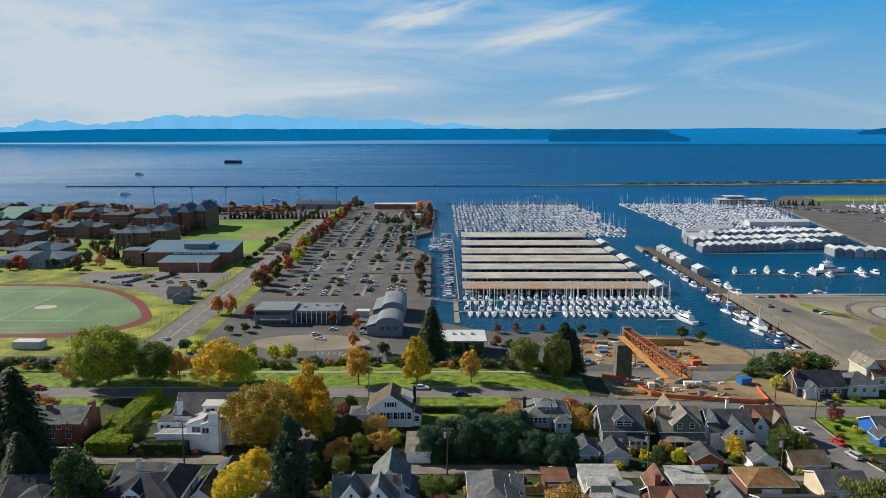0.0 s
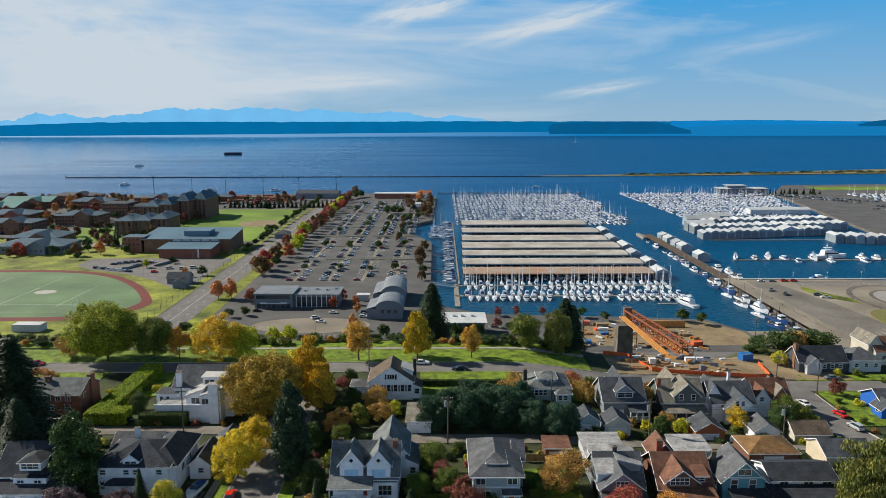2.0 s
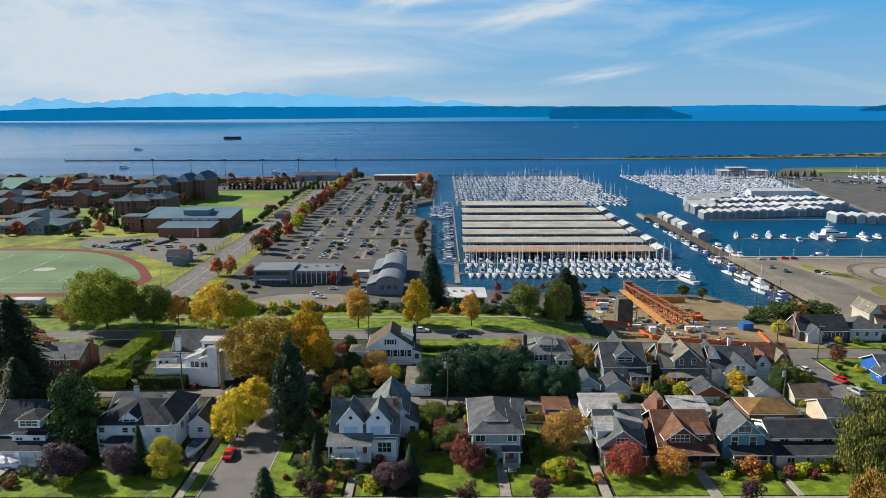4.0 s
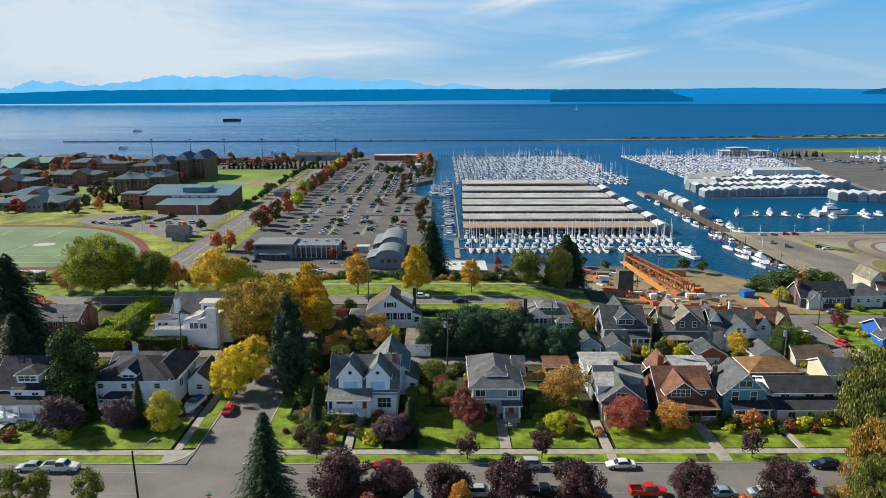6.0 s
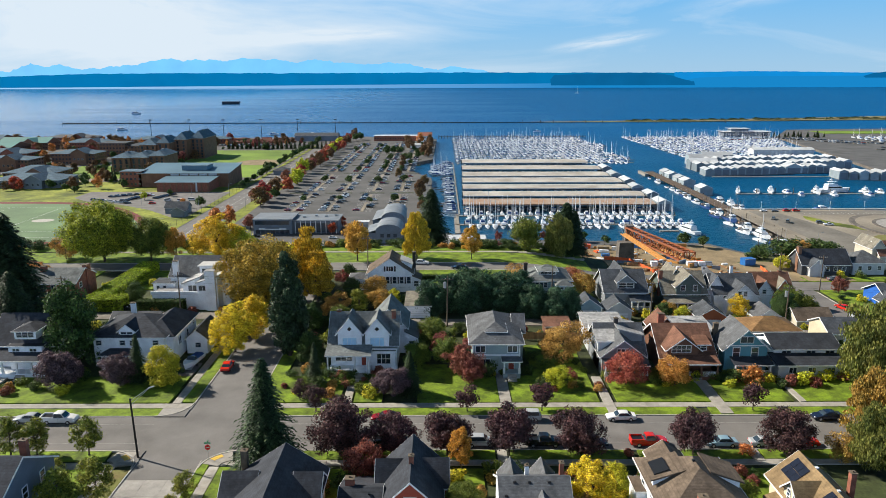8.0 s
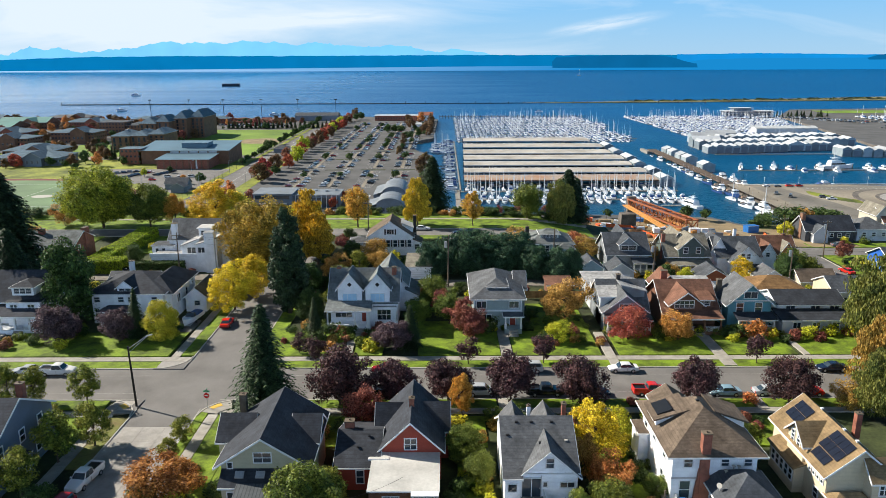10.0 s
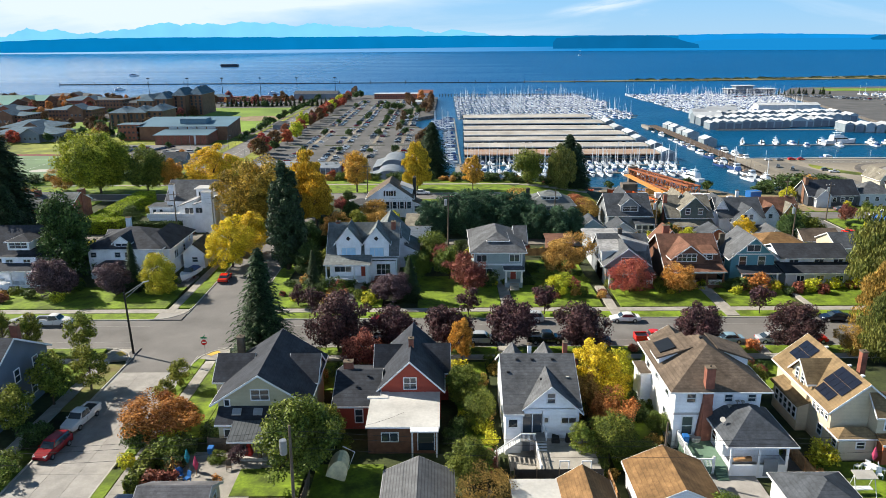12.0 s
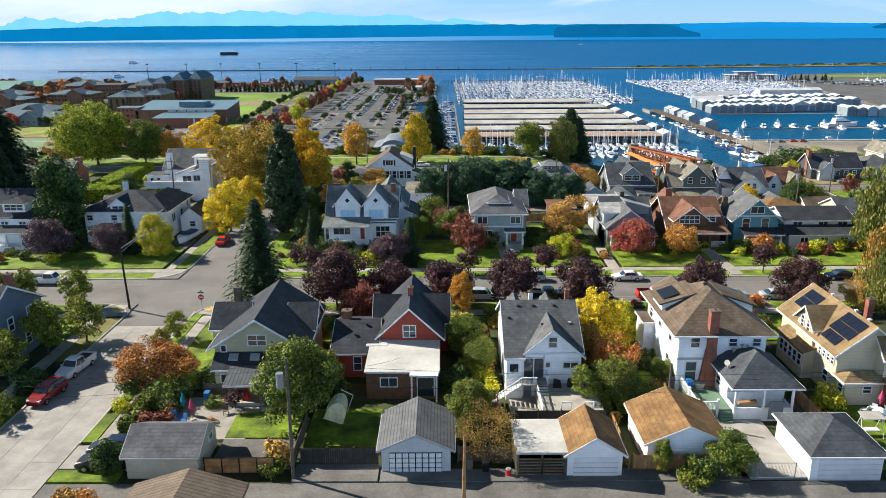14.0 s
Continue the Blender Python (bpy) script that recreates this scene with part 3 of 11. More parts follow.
class Geo:
    """Collects vertices and faces of one mesh."""

    def __init__(self):
        self.v, self.f = [], []

    def add(self, verts, faces):
        k = len(self.v)
        self.v += [tuple(p) for p in verts]
        self.f += [tuple(i + k for i in q) for q in faces]
        return self

    def box(self, x0, y0, z0, x1, y1, z1):
        return self.add([(x0, y0, z0), (x1, y0, z0), (x1, y1, z0), (x0, y1, z0), (x0, y0, z1), (x1, y0, z1), (x1, y1, z1), (x0, y1, z1)],
                        [(0, 3, 2, 1), (4, 5, 6, 7), (0, 1, 5, 4), (1, 2, 6, 5), (2, 3, 7, 6), (3, 0, 4, 7)])

    def hexa(self, low, high):
        """A block between two quads given in the same turning sense (counter-clockwise from above)."""
        return self.add([*low, *high], [(0, 3, 2, 1), (4, 5, 6, 7), (0, 1, 5, 4), (1, 2, 6, 5), (2, 3, 7, 6), (3, 0, 4, 7)])

    def prism(self, pts, z0, z1):
        n = len(pts)
        return self.add([(x, y, z0) for x, y in pts] + [(x, y, z1) for x, y in pts],
                        [tuple(range(n - 1, -1, -1)), tuple(range(n, 2 * n))] + [(i, (i + 1) % n, n + (i + 1) % n, n + i) for i in range(n)])

    def side(self, pts, y0, y1):
        """A prism of (x, z) points along y."""
        n = len(pts)
        return self.add([(x, y0, z) for x, z in pts] + [(x, y1, z) for x, z in pts],
                        [tuple(range(n)), tuple(range(2 * n - 1, n - 1, -1))] + [((i + 1) % n, i, n + i, n + (i + 1) % n) for i in range(n)])

    def tube(self, a, b, r0, r1=None, n=8):
        a, b = Vector(a), Vector(b)
        r1 = r0 if r1 is None else r1
        w = (b - a).normalized()
        u = w.orthogonal().normalized()
        s = w.cross(u)
        ring = [(math.cos(2 * math.pi * i / n), math.sin(2 * math.pi * i / n)) for i in range(n)]
        vs = [a + (u * c + s * d) * r0 for c, d in ring] + [b + (u * c + s * d) * r1 for c, d in ring]
        return self.add(vs, [(i, (i + 1) % n, n + (i + 1) % n, n + i) for i in range(n)] + [tuple(range(n - 1, -1, -1)), tuple(range(n, 2 * n))])

    def move(self, m):
        self.v = [tuple(m @ Vector(p)) for p in self.v]
        return self

    def mesh(self, name, mat):
        me = bpy.data.meshes.new(name)
        me.from_pydata(self.v, [], self.f)
        me.update()
        if mat:
            me.materials.append(mat)
        return me


def part(name, geo, mat, parent=None, label="", at=None):
    """One mesh object under a thing (or a part)."""
    ob = new(name, geo.mesh(name, mat) if isinstance(geo, Geo) else geo)
    if parent:
        ob.parent = parent
    if at is not None:
        ob.matrix_basis = at if isinstance(at, Matrix) else Matrix.Translation(at)
    if label:
        ob["label"] = label
    return ob


def thing(name, label, category, m=None, group="", kind=""):
    ob = new(name)
    ob.empty_display_size = 0.3
    ob.matrix_basis = m if isinstance(m, Matrix) else Matrix.Translation(m or (0, 0, 0))
    return tagged(ob, label, category, group, kind)


def single(name, geo, mat, label, category, group="", kind="", at=None):
    return tagged(part(name, geo, mat, at=at), label, category, group, kind)


def quads_mesh(name, v, mat):
    """v: (n, 4, 3) corners of loose quads."""
    n = len(v)
    me = bpy.data.meshes.new(name)
    me.vertices.add(4 * n)
    me.vertices.foreach_set("co", np.ascontiguousarray(v, dtype=np.float32).ravel())
    me.loops.add(4 * n)
    me.loops.foreach_set("vertex_index", np.arange(4 * n, dtype=np.int32))
    me.polygons.add(n)
    me.polygons.foreach_set("loop_start", np.arange(0, 4 * n, 4, dtype=np.int32))
    me.update(calc_edges=True)
    me.materials.append(mat)
    return me


def smooth(a, b, x):
    t = min(1.0, max(0.0, (x - a) / (b - a)))
    return t * t * (3 - 2 * t)


def land(x, y):
    """Height of the natural ground: the bluff, its brow and the flat below it."""
    top = G - 6.2 * (0.68 * smooth(18, 60, x) + 0.32 * smooth(60, 112, x)) * smooth(138, 172, y)
    brow = 228 - 6 * smooth(30, 60, x) + 14 * smooth(92, 112, x)
    low = 2.6 - 8 * smooth(322, 334, y)
    return top + (low - top) * smooth(brow, brow + 62, y)


def sheet(name, x0, x1, y0, y1, mat, lift=0.0, nx=1, ny=1, thick=0.0, parent=None, label=""):
    """A strip of ground cover that follows the land."""
    g = Geo()
    xs = [x0 + (x1 - x0) * i / nx for i in range(nx + 1)]
    ys = [y0 + (y1 - y0) * j / ny for j in range(ny + 1)]
    w = nx + 1
    vs = [(x, y, land(x, y) + lift) for y in ys for x in xs]
    fs = [(j * w + i, j * w + i + 1, (j + 1) * w + i + 1, (j + 1) * w + i) for j in range(ny) for i in range(nx)]
    k = len(vs)
    ring = [i for i in range(w)] + [j * w + nx for j in range(1, ny + 1)] + [ny * w + i for i in range(nx - 1, -1, -1)] + [j * w for j in range(ny - 1, 0, -1)]
    vs += [(vs[i][0], vs[i][1], vs[i][2] - max(thick, 0.3)) for i in ring]
    fs += [(ring[(i + 1) % len(ring)], ring[i], k + i, k + (i + 1) % len(ring)) for i in range(len(ring))]
    g.add(vs, fs)
    return part(name, g, mat, parent, label)


def patch(name, pts, z0, z1, mat, parent=None, label=""):
    return part(name, Geo().prism(pts, z0, z1), mat, parent, label)


def ring_curve(pts, n=8):
    """A closed smooth line through points."""
    out, k = [], len(pts)
    for i in range(k):
        p = [Vector((*pts[(i + j - 1) % k], 0)) for j in range(4)]
        for s in range(n):
            t = s / n
            q = 0.5 * (2 * p[1] + (p[2] - p[0]) * t + (2 * p[0] - 5 * p[1] + 4 * p[2] - p[3]) * t * t + (3 * p[1] - p[0] - 3 * p[2] + p[3]) * t ** 3)
            out.append((q.x, q.y))
    return out


# ---- ground, streets, water ----
def build_ground():
    xs = np.unique(np.concatenate([np.linspace(-5000, -320, 14), np.linspace(-320, 340, 133), np.linspace(340, 5000, 14)]))
    ys = np.unique(np.concatenate([np.linspace(-900, 20, 8), np.linspace(20, 360, 86), np.linspace(360, 5200, 12)]))
    g = Geo()
    w = len(xs)
    g.v = [(float(x), float(y), land(x, y) - 0.12) for y in ys for x in xs]
    g.f = [(j * w + i, j * w + i + 1, (j + 1) * w + i + 1, (j + 1) * w + i) for j in range(len(ys) - 1) for i in range(w - 1)]
    ob = part("ground", g, M_YARD)
    for p in ob.data.polygons:
        p.use_smooth = True
    ob.data.materials.append(M_SOIL)
    for p in ob.data.polygons:
        if p.center.y > 226:
            p.material_index = 1
    tagged(ob, "garden soil and moss on the bluff, scrub on its slope", "ground", kind="structure")
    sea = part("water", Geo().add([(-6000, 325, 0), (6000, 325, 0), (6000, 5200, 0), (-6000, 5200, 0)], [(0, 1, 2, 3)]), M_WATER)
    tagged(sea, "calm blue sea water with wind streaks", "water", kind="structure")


def build_streets():
    road = lambda n, *a, **k: tagged(sheet(n, *a, **k), "worn grey asphalt street", "road", kind="structure")
    road("road", -260, 240, 97.5, 108.5, M_ASPHALT, 0.02, 20, 2)
    road("road", -41.5, -31.5, 108.5, 200, M_ASPHALT, 0.02, 1, 10)
    road("road", -260, 260, 199.5, 207.5, M_ASPHALT, 0.02, 130, 2)
    road("road", 97.0, 106.5, 108.5, 199.5, M_ASPHALT, 0.02, 2, 32)
    lane = lambda n, *a, **k: tagged(sheet(n, *a, **k), "patched narrow back lane of old asphalt", "alley", kind="structure")
    lane("alley", -34.4, 120, 46.5, 54.2, M_ALLEY, 0.02, 6, 1)
    lane("alley", -31.5, 97, 152.5, 157.0, M_LANE, 0.02, 40, 2)
    lane("alley", -140, -41.5, 157.5, 162.0, M_LANE, 0.02, 6, 1)
    # concrete side street of separate slabs
    road("road", -43.5, -34.5, 89.55, 97.5, M_ASPHALT, 0.02, 1, 1)
    side = tagged(sheet("road_slabs", -43.5, -34.5, 20, 89.5, M_KERB, -0.05, 1, 8), "pale concrete side street of cast slabs", "road", kind="structure")
    for i in range(3):
        for j in range(15):
            x0, y0 = -43.5 + 3.0 * i, 29.5 + 4.0 * j
            part("slab", Geo().box(x0 + 0.014, y0 + 0.014, G - 0.1, x0 + 2.986, y0 + 3.986, G + 0.03), M_CONC, side)
    # pavements of slabs, with kerbs
    def pavement(x0, y0, x1, y1, step=1.6):
        base = tagged(sheet("pavement", x0 + 0.05, x1 - 0.05, y0 + 0.05, y1 - 0.05, M_KERB, 0.06, max(1, int((x1 - x0) / 12)), max(1, int((y1 - y0) / 12))), "worn concrete pavement of cast slabs", "pavement", kind="structure")
        if x1 - x0 > y1 - y0:
            k = int((x1 - x0) / step)
            me = Geo().box(0.012, 0, -0.1, step - 0.012, y1 - y0, 0.0).mesh("slab", M_WALK)
            for i in range(k):
                part("slab", me, None, base, at=(x0 + i * step, y0, land(x0 + i * step, y0) + 0.1))
        else:
            k = int((y1 - y0) / step)
            me = Geo().box(0, 0.012, -0.1, x1 - x0, step - 0.012, 0.0).mesh("slab", M_WALK)
            for i in range(k):
                part("slab", me, None, base, at=(x0, y0 + i * step, land(x0, y0 + i * step) + 0.1))
    pavement(-31.4, 111.6, 97, 113.3, 2.0)
    pavement(-120, 111.6, -41.7, 113.3, 2.0)
    pavement(-32.3, 93.2, 97, 94.6, 2.0)
    pavement(-120, 92.3, -46.2, 93.9, 2.0)
    pavement(-32.9, 60.4, -31.4, 93.0, 1.5)
    pavement(-47.8, 30.0, -46.2, 92.2, 1.6)
    pavement(-45.4, 113.4, -44.0, 150.0, 1.6)
    pavement(-120, 220.5, 45, 222.0, 3.0)
    def kerb(x0, y0, x1, y1):
        n = max(1, int(max(x1 - x0, y1 - y0) / 8))
        tagged(sheet("kerb", x0, x1, y0, y1, M_KERB, 0.14, n if x1 - x0 > y1 - y0 else 1, n if y1 - y0 >= x1 - x0 else 1), "grey concrete kerb along the street", "kerb", kind="structure")
    for x0, x1 in ((-120, -44.5), (-32.5, 96)):
        kerb(x0, 108.5, x1, 108.68)
        kerb(x0, 97.32, x1, 97.5)
    for x in (-43.68, -34.5):
        kerb(x, 60.6 if x > -40 else 30, x + 0.18, 94.6)
    for x in (-41.68, -31.5):
        kerb(x, 111, x + 0.18, 150)
    for y in (199.3, 207.5):
        kerb(-120, y, 96, y + 0.18)
    for x in (96.8, 106.5):
        kerb(x, 112, x + 0.18, 197)
    # lawns: planting strips and front gardens
    count = iter(range(100))
    lawn = lambda x0, x1, y0, y1, m=M_GRASS, lift=0.08: tagged(sheet("lawn", x0, x1, y0, y1, m, lift + 0.005 * (next(count) % 12), max(1, int((x1 - x0) / 4)), max(1, int((y1 - y0) / 4))), "mown green lawn", "lawn", kind="structure")
    for x0, x1 in ((-120, -46.0), (-29.0, 42.5), (44.5, 56), (58, 96)):
        lawn(x0, x1, 108.7, 111.5)
    for x0, x1 in ((-120, -48.5), (-26, 8), (10, 27), (29, 45), (47, 96)):
        lawn(x0, x1, 94.7, 97.3)
    lawn(-34.3, -33.0, 60.8, 66.2), lawn(-34.3, -33.0, 69, 93.8), lawn(-34.3, -28.3, 54.4, 56.2), lawn(-31.3, -29.0, 61, 63), lawn(-31.3, -27.4, 72.0, 92.8)
    lawn(-46.1, -43.8, 79.0, 92.0, M_DRY), lawn(-46.1, -43.8, 40, 70)
    lawn(-43.9, -41.8, 114, 150), lawn(-31.3, -28.5, 113.5, 150)
    lawn(-27.3, -25.2, 72, 91.5, M_GRASS), lawn(-27.3, -25.0, 82, 91.8, M_DRY, 0.104)
    for x0, x1 in ((-120, -82), (-76, -46), (-29, -17.2), (-14.8, -10), (-4, 10.0), (12.2, 27), (30, 45.8), (48.2, 60), (62, 75), (75, 95)):
        lawn(x0, x1, 113.5, 124.5, lift=0.16)
    lawn(17, 27, 124.5, 140), lawn(-5, 5, 124.5, 130)
    for x0, x1 in ((-56, -48), (-24, -13), (-12, -6), (1, 6), (17, 24), (36, 47)):
        lawn(x0, x1, 84, 92.1)
    lawn(-20.8, -14, 61.4, 66.2, M_GRASS, 0.15), lawn(-13, -6, 60, 67), lawn(18.2, 23.8, 66, 90), lawn(38, 47, 56, 67), lawn(2, 5.6, 66, 84)
    for x0, x1 in ((-140, -95), (-84, -74), (-42, -31), (-6, 20), (34, 40)):
        lawn(x0, x1, 181, 199.2, M_GRASS)
    lawn(-45, -42, 165, 198), lawn(-4, 18, 175, 180.5)
    lawn(108, 160, 175, 199, M_GRASS), lawn(106.8, 160, 207.8, 213)
    tagged(sheet("lawn", -140, 45, 207.8, 220.3, M_GRASS, 0.08, 20, 2), "park lawn along the brow of the bluff", "lawn", kind="structure")
    tagged(sheet("lawn", -140, 45, 222.2, 229, M_GRASS, 0.08, 20, 2), "park lawn at the brow of the bluff", "lawn", kind="structure")
    tagged(sheet("dirt_yard", 52, 124, 208.5, 231, M_DIRT, 0.10, 20, 6), "bare brown dirt of a building site", "ground", kind="structure")
    # garden paths from pavement to porch
    for x0, x1, y0, y1 in ((10.1, 12.0, 113.4, 126), (45.9, 48.0, 109.0, 124.5), (-16.6, -15.2, 113.4, 125.5), (27.6, 29.2, 109, 124), (61, 62, 113.4, 124),
                           (-81, -79.4, 113.4, 126), (-46.2, -44.6, 94, 97), (8.3, 9.7, 94, 97.2), (45.3, 46.7, 94, 97.2)):
        tagged(sheet("garden_path", x0, x1, y0, y1, M_WALK, 0.19, 1, 3), "straight concrete garden path", "path", kind="structure")
    for x0, x1, y0, y1, m in ((26.1, 32.0, 54.6, 66, M_CONC), (-20.8, -13.6, 56.4, 61.2, M_ALLEY), (7.2, 17.0, 62, 69.5, M_WALK), (-28.6, -18.8, 61.2, 69.5, M_WALK), (-13.0, -5.5, 54.3, 56.9, M_ALLEY), (-5.3, 27.0, 54.25, 56.1, M_ALLEY),
                              (-34.3, -27.2, 56.4, 60.2, M_CONC), (-51, -46, 120, 131, M_ALLEY), (-46.2, -41.7, 108.7, 111.5, M_CONC), (35.4, 38, 63, 72, M_ALLEY)):
        tagged(sheet("driveway", x0, x1, y0, y1, m, 0.13, 1, 2), "stained concrete drive and yard paving", "paving", kind="structure")
    # rounded street corners: asphalt out to the kerb line, a curved kerb, a ramp and a tactile strip
    def corner(cx, cy, sx, sy, r, ramp):
        arc = [(cx - sx * r * math.sin(a), cy - sy * r * math.cos(a)) for a in np.linspace(0, math.pi / 2, 9)]
        tip = (cx - sx * r, cy - sy * r)
        ring = arc + [tip] if sx * sy > 0 else (arc + [tip])[::-1]
        tagged(patch("corner_asphalt", ring if sx * sy < 0 else ring[::-1], G - 0.1, G + 0.155, M_ASPHALT), "rounded asphalt corner of the crossing", "road", kind="structure")
        k = Geo()
        for (xa, ya), (xb, yb) in zip(arc, arc[1:]):
            f = 1 - 0.2 / r
            ia, ib = (cx + (xa - cx) * f, cy + (ya - cy) * f), (cx + (xb - cx) * f, cy + (yb - cy) * f)
            q = [(xa, ya), (xb, yb), ib, ia]
            if (xb - xa) * (ib[1] - ya) - (yb - ya) * (ib[0] - xa) < 0:
                q = q[::-1]
            k.prism(q, G - 0.1, G + 0.21)
        tagged(part("kerb", k, M_KERB), "curved concrete kerb at the street corner", "kerb", kind="structure")
        if ramp:
            for a0, a1, ra, rb, mat, zz, nm, lab in ((0.25, 1.32, r * 0.94, r * 0.45, M_WALK, 0.17, "corner_ramp", "pale concrete corner ramp"), (0.6, 1.0, r * 0.92, r * 0.74, M_YELLOW, 0.185, "tactile_strip", "yellow tactile strip at the kerb ramp")):
                aa = np.linspace(a0, a1, 7)
                pts = [(cx - sx * ra * math.sin(a), cy - sy * ra * math.cos(a)) for a in aa] + [(cx - sx * rb * math.sin(a), cy - sy * rb * math.cos(a)) for a in aa[::-1]]
                if sx * sy > 0:
                    pts = pts[::-1]
                tagged(patch(nm, pts, G - 0.1, G + zz + (0.012 if ra == r * 0.92 else 0), mat), lab, "pavement", kind="structure")
    corner(-48.6, 92.4, -1, -1, 5.0, True), corner(-29.4, 92.4, 1, -1, 5.0, True), corner(-46.6, 113.4, -1, 1, 5.0, False), corner(-26.6, 113.4, 1, 1, 5.0, False)
    # faded centre lines
    marks = Geo()
    for i in range(-30, 60):
        if not -47 < i * 3.5 < -28:
            z = G + 0.026
            marks.box(i * 3.5, 105.9, z, i * 3.5 + 3.3, 106.02, z + 0.004)
            marks.box(i * 3.5, 99.7, z, i * 3.5 + 3.3, 99.8, z + 0.004)
    tagged(part("road_marking", marks, M_FADED), "faded white lane lines on the street", "road marking", kind="structure")


def build_waterfront():
    """Land below the bluff: slabs with quay walls, top about three metres above the water."""
    def quay(name, pts, mat, label, z=3.0):
        tagged(patch(name, pts, -4, z - 0.06, M_QUAY), "stone quay wall", "quay", kind="structure")
        return tagged(patch(name + "_top", pts, z - 0.055, z, mat), label, "ground", kind="structure")
    quay("waterfront_flat", [(-900, 280), (150, 280), (150, 345), (138, 366), (96, 372), (24, 378), (-6, 400), (-8, 612), (-20, 640), (-31, 680), (-32, 712), (-9, 750), (-6, 985), (-120, 1040), (-330, 1010), (-900, 1000)], M_LOT, "grey asphalt and paved waterfront flat")
    quay("gravel_yard", [(150, 280), (900, 280), (900, 455), (287, 458), (195, 466), (184, 466), (184, 345), (150, 345)], M_GRAVEL, "open gravel yard beside the pier")
    quay("boatyard", [(470, 1030), (395, 640), (640, 600), (1400, 700), (1400, 1180), (800, 1180), (540, 1150)], M_LOT, "paved boatyard on the far side of the basin", 2.6)
    z = 3.0
    flat = lambda n, pts, mat, dz, lab, cat="ground": tagged(patch(n, pts, z - 0.03, z + dz, mat), lab, cat, kind="structure")
    rect = lambda x0, x1, y0, y1: [(x0, y0), (x1, y0), (x1, y1), (x0, y1)]
    flat("verge", rect(-420, -155, 335, 600), M_VERGE, 0.02, "wide mown grass round the sports field")
    flat("verge", rect(-155, -151, 335, 900), M_VERGE, 0.024, "grass verge beside the road")
    flat("verge", rect(-330, -158, 618, 845), M_FIELD, 0.028, "bright green ball field")
    flat("verge", rect(-440, -245, 560, 640), M_VERGE, 0.016, "lawns and planting between brick buildings")
    flat("verge", rect(-345, -302, 650, 704), M_FIELD, 0.03, "green lawn between brick buildings")
    flat("verge", rect(-300, -258, 615, 640), M_FIELD, 0.034, "green lawn beside the paved court")
    flat("verge", rect(560, 900, 1070, 1120), M_FIELD, -0.36, "green strip beyond the boatyard")
    flat("oval_plaza", [(-66 + 30 * math.cos(a), 357 + 14 * math.sin(a)) for a in np.linspace(0, 6.283, 33)[:-1]], M_GRAVEL, 0.05, "pale paved turning oval before the shop")
    flat("infield", [(-180 + 24 * math.cos(a), 728 + 24 * math.sin(a)) for a in np.linspace(0, 6.283, 25)[:-1]], M_DIRT, 0.045, "bare clay infield of a ball diamond")
    outer = ring_curve([(-350, 492), (-300, 497), (-255, 495), (-221, 481), (-192, 452), (-170, 416), (-165, 398), (-173, 380), (-194, 368), (-234, 366), (-350, 366)], 6)
    c = (-262, 431)
    scale_in = lambda k: [(c[0] + (x - c[0]) * k[0], c[1] + (y - c[1]) * k[1]) for x, y in outer]
    flat("running_track", outer, M_TRACK, 0.05, "red oval running track", "track")
    flat("playing_field", scale_in((0.925, 0.89)), M_TURF, 0.075, "green artificial turf pitch with white lines", "field")
    lines = Geo()
    for x0, y0, x1, y1 in ((-330, 384, -205, 384), (-330, 474, -245, 474), (-300, 400, -205, 400), (-216, 396, -216, 446), (-250, 384, -250, 474), (-284, 384, -284, 474)):
        lines.box(x0, y0, z + 0.08, max(x1, x0 + 0.2), max(y1, y0 + 0.22), z + 0.09)
    tagged(part("pitch_line", lines, M_MARK), "white painted pitch lines", "field marking", kind="structure")
    badge = [(-240 + 6.5 * math.cos(a), 431 + 5 * math.sin(a)) for a in np.linspace(0, 6.283, 25)[:-1]]
    flat("pitch_badge", badge, M_KERB, 0.085, "pale oval badge in the middle of the pitch", "field marking")
    flat("road", rect(-150, -131, 300, 985), M_ASPHALT, 0.06, "four-lane asphalt road with white lines", "road")
    dash = Geo()
    for j in range(46):
        for x in (-145.3, -136):
            dash.box(x, 320 + j * 14, z + 0.065, x + 0.18, 324 + j * 14, z + 0.075)
    dash.box(-141, 300, z + 0.065, -140.8, 980, z + 0.075)
    tagged(part("road_marking", dash, M_MARK), "white lane lines of the shore road", "road marking", kind="structure")
    flat("road", rect(-420, 180, 300, 312), M_ASPHALT, 0.06, "shore road at the foot of the bluff", "road")
    flat("car_park", [(-262, 514), (-245, 498), (-216, 485), (-190, 466), (-166, 440), (-157, 440), (-157, 540), (-262, 540)], M_ASPHALT, 0.04, "asphalt car park beside the field", "car park")
    flat("verge", rect(-131, -122, 330, 960), M_VERGE, 0.05, "grass strip with street trees", "verge")
    # car park kerbed strips
    for x in (-95, -73, -51, -30):
        for y0, y1 in ((458, 492), (498, 526), (541, 584), (597, 636), (652, 692), (708, 742), (758, 798), (815, 860), (872, 926)):
            tagged(patch("parking_strip", rect(x - 1.1, x + 1.1, y0, y1), 2.9, 3.14, M_GRAVEL), "pale kerbed strip between parking bays", "kerb", kind="structure")
    for y in (533, 590, 644, 700, 750, 806, 866):
        for x0, x1 in ((-112, -98), (-86, -66), (-60, -42), (-38, -20)):
            tagged(patch("parking_strip", rect(x0, x1, y - 1.4, y + 1.4), 2.9, 3.16, M_YARD), "planted kerbed island in the car park", "kerb", kind="structure")
    bays = Geo()
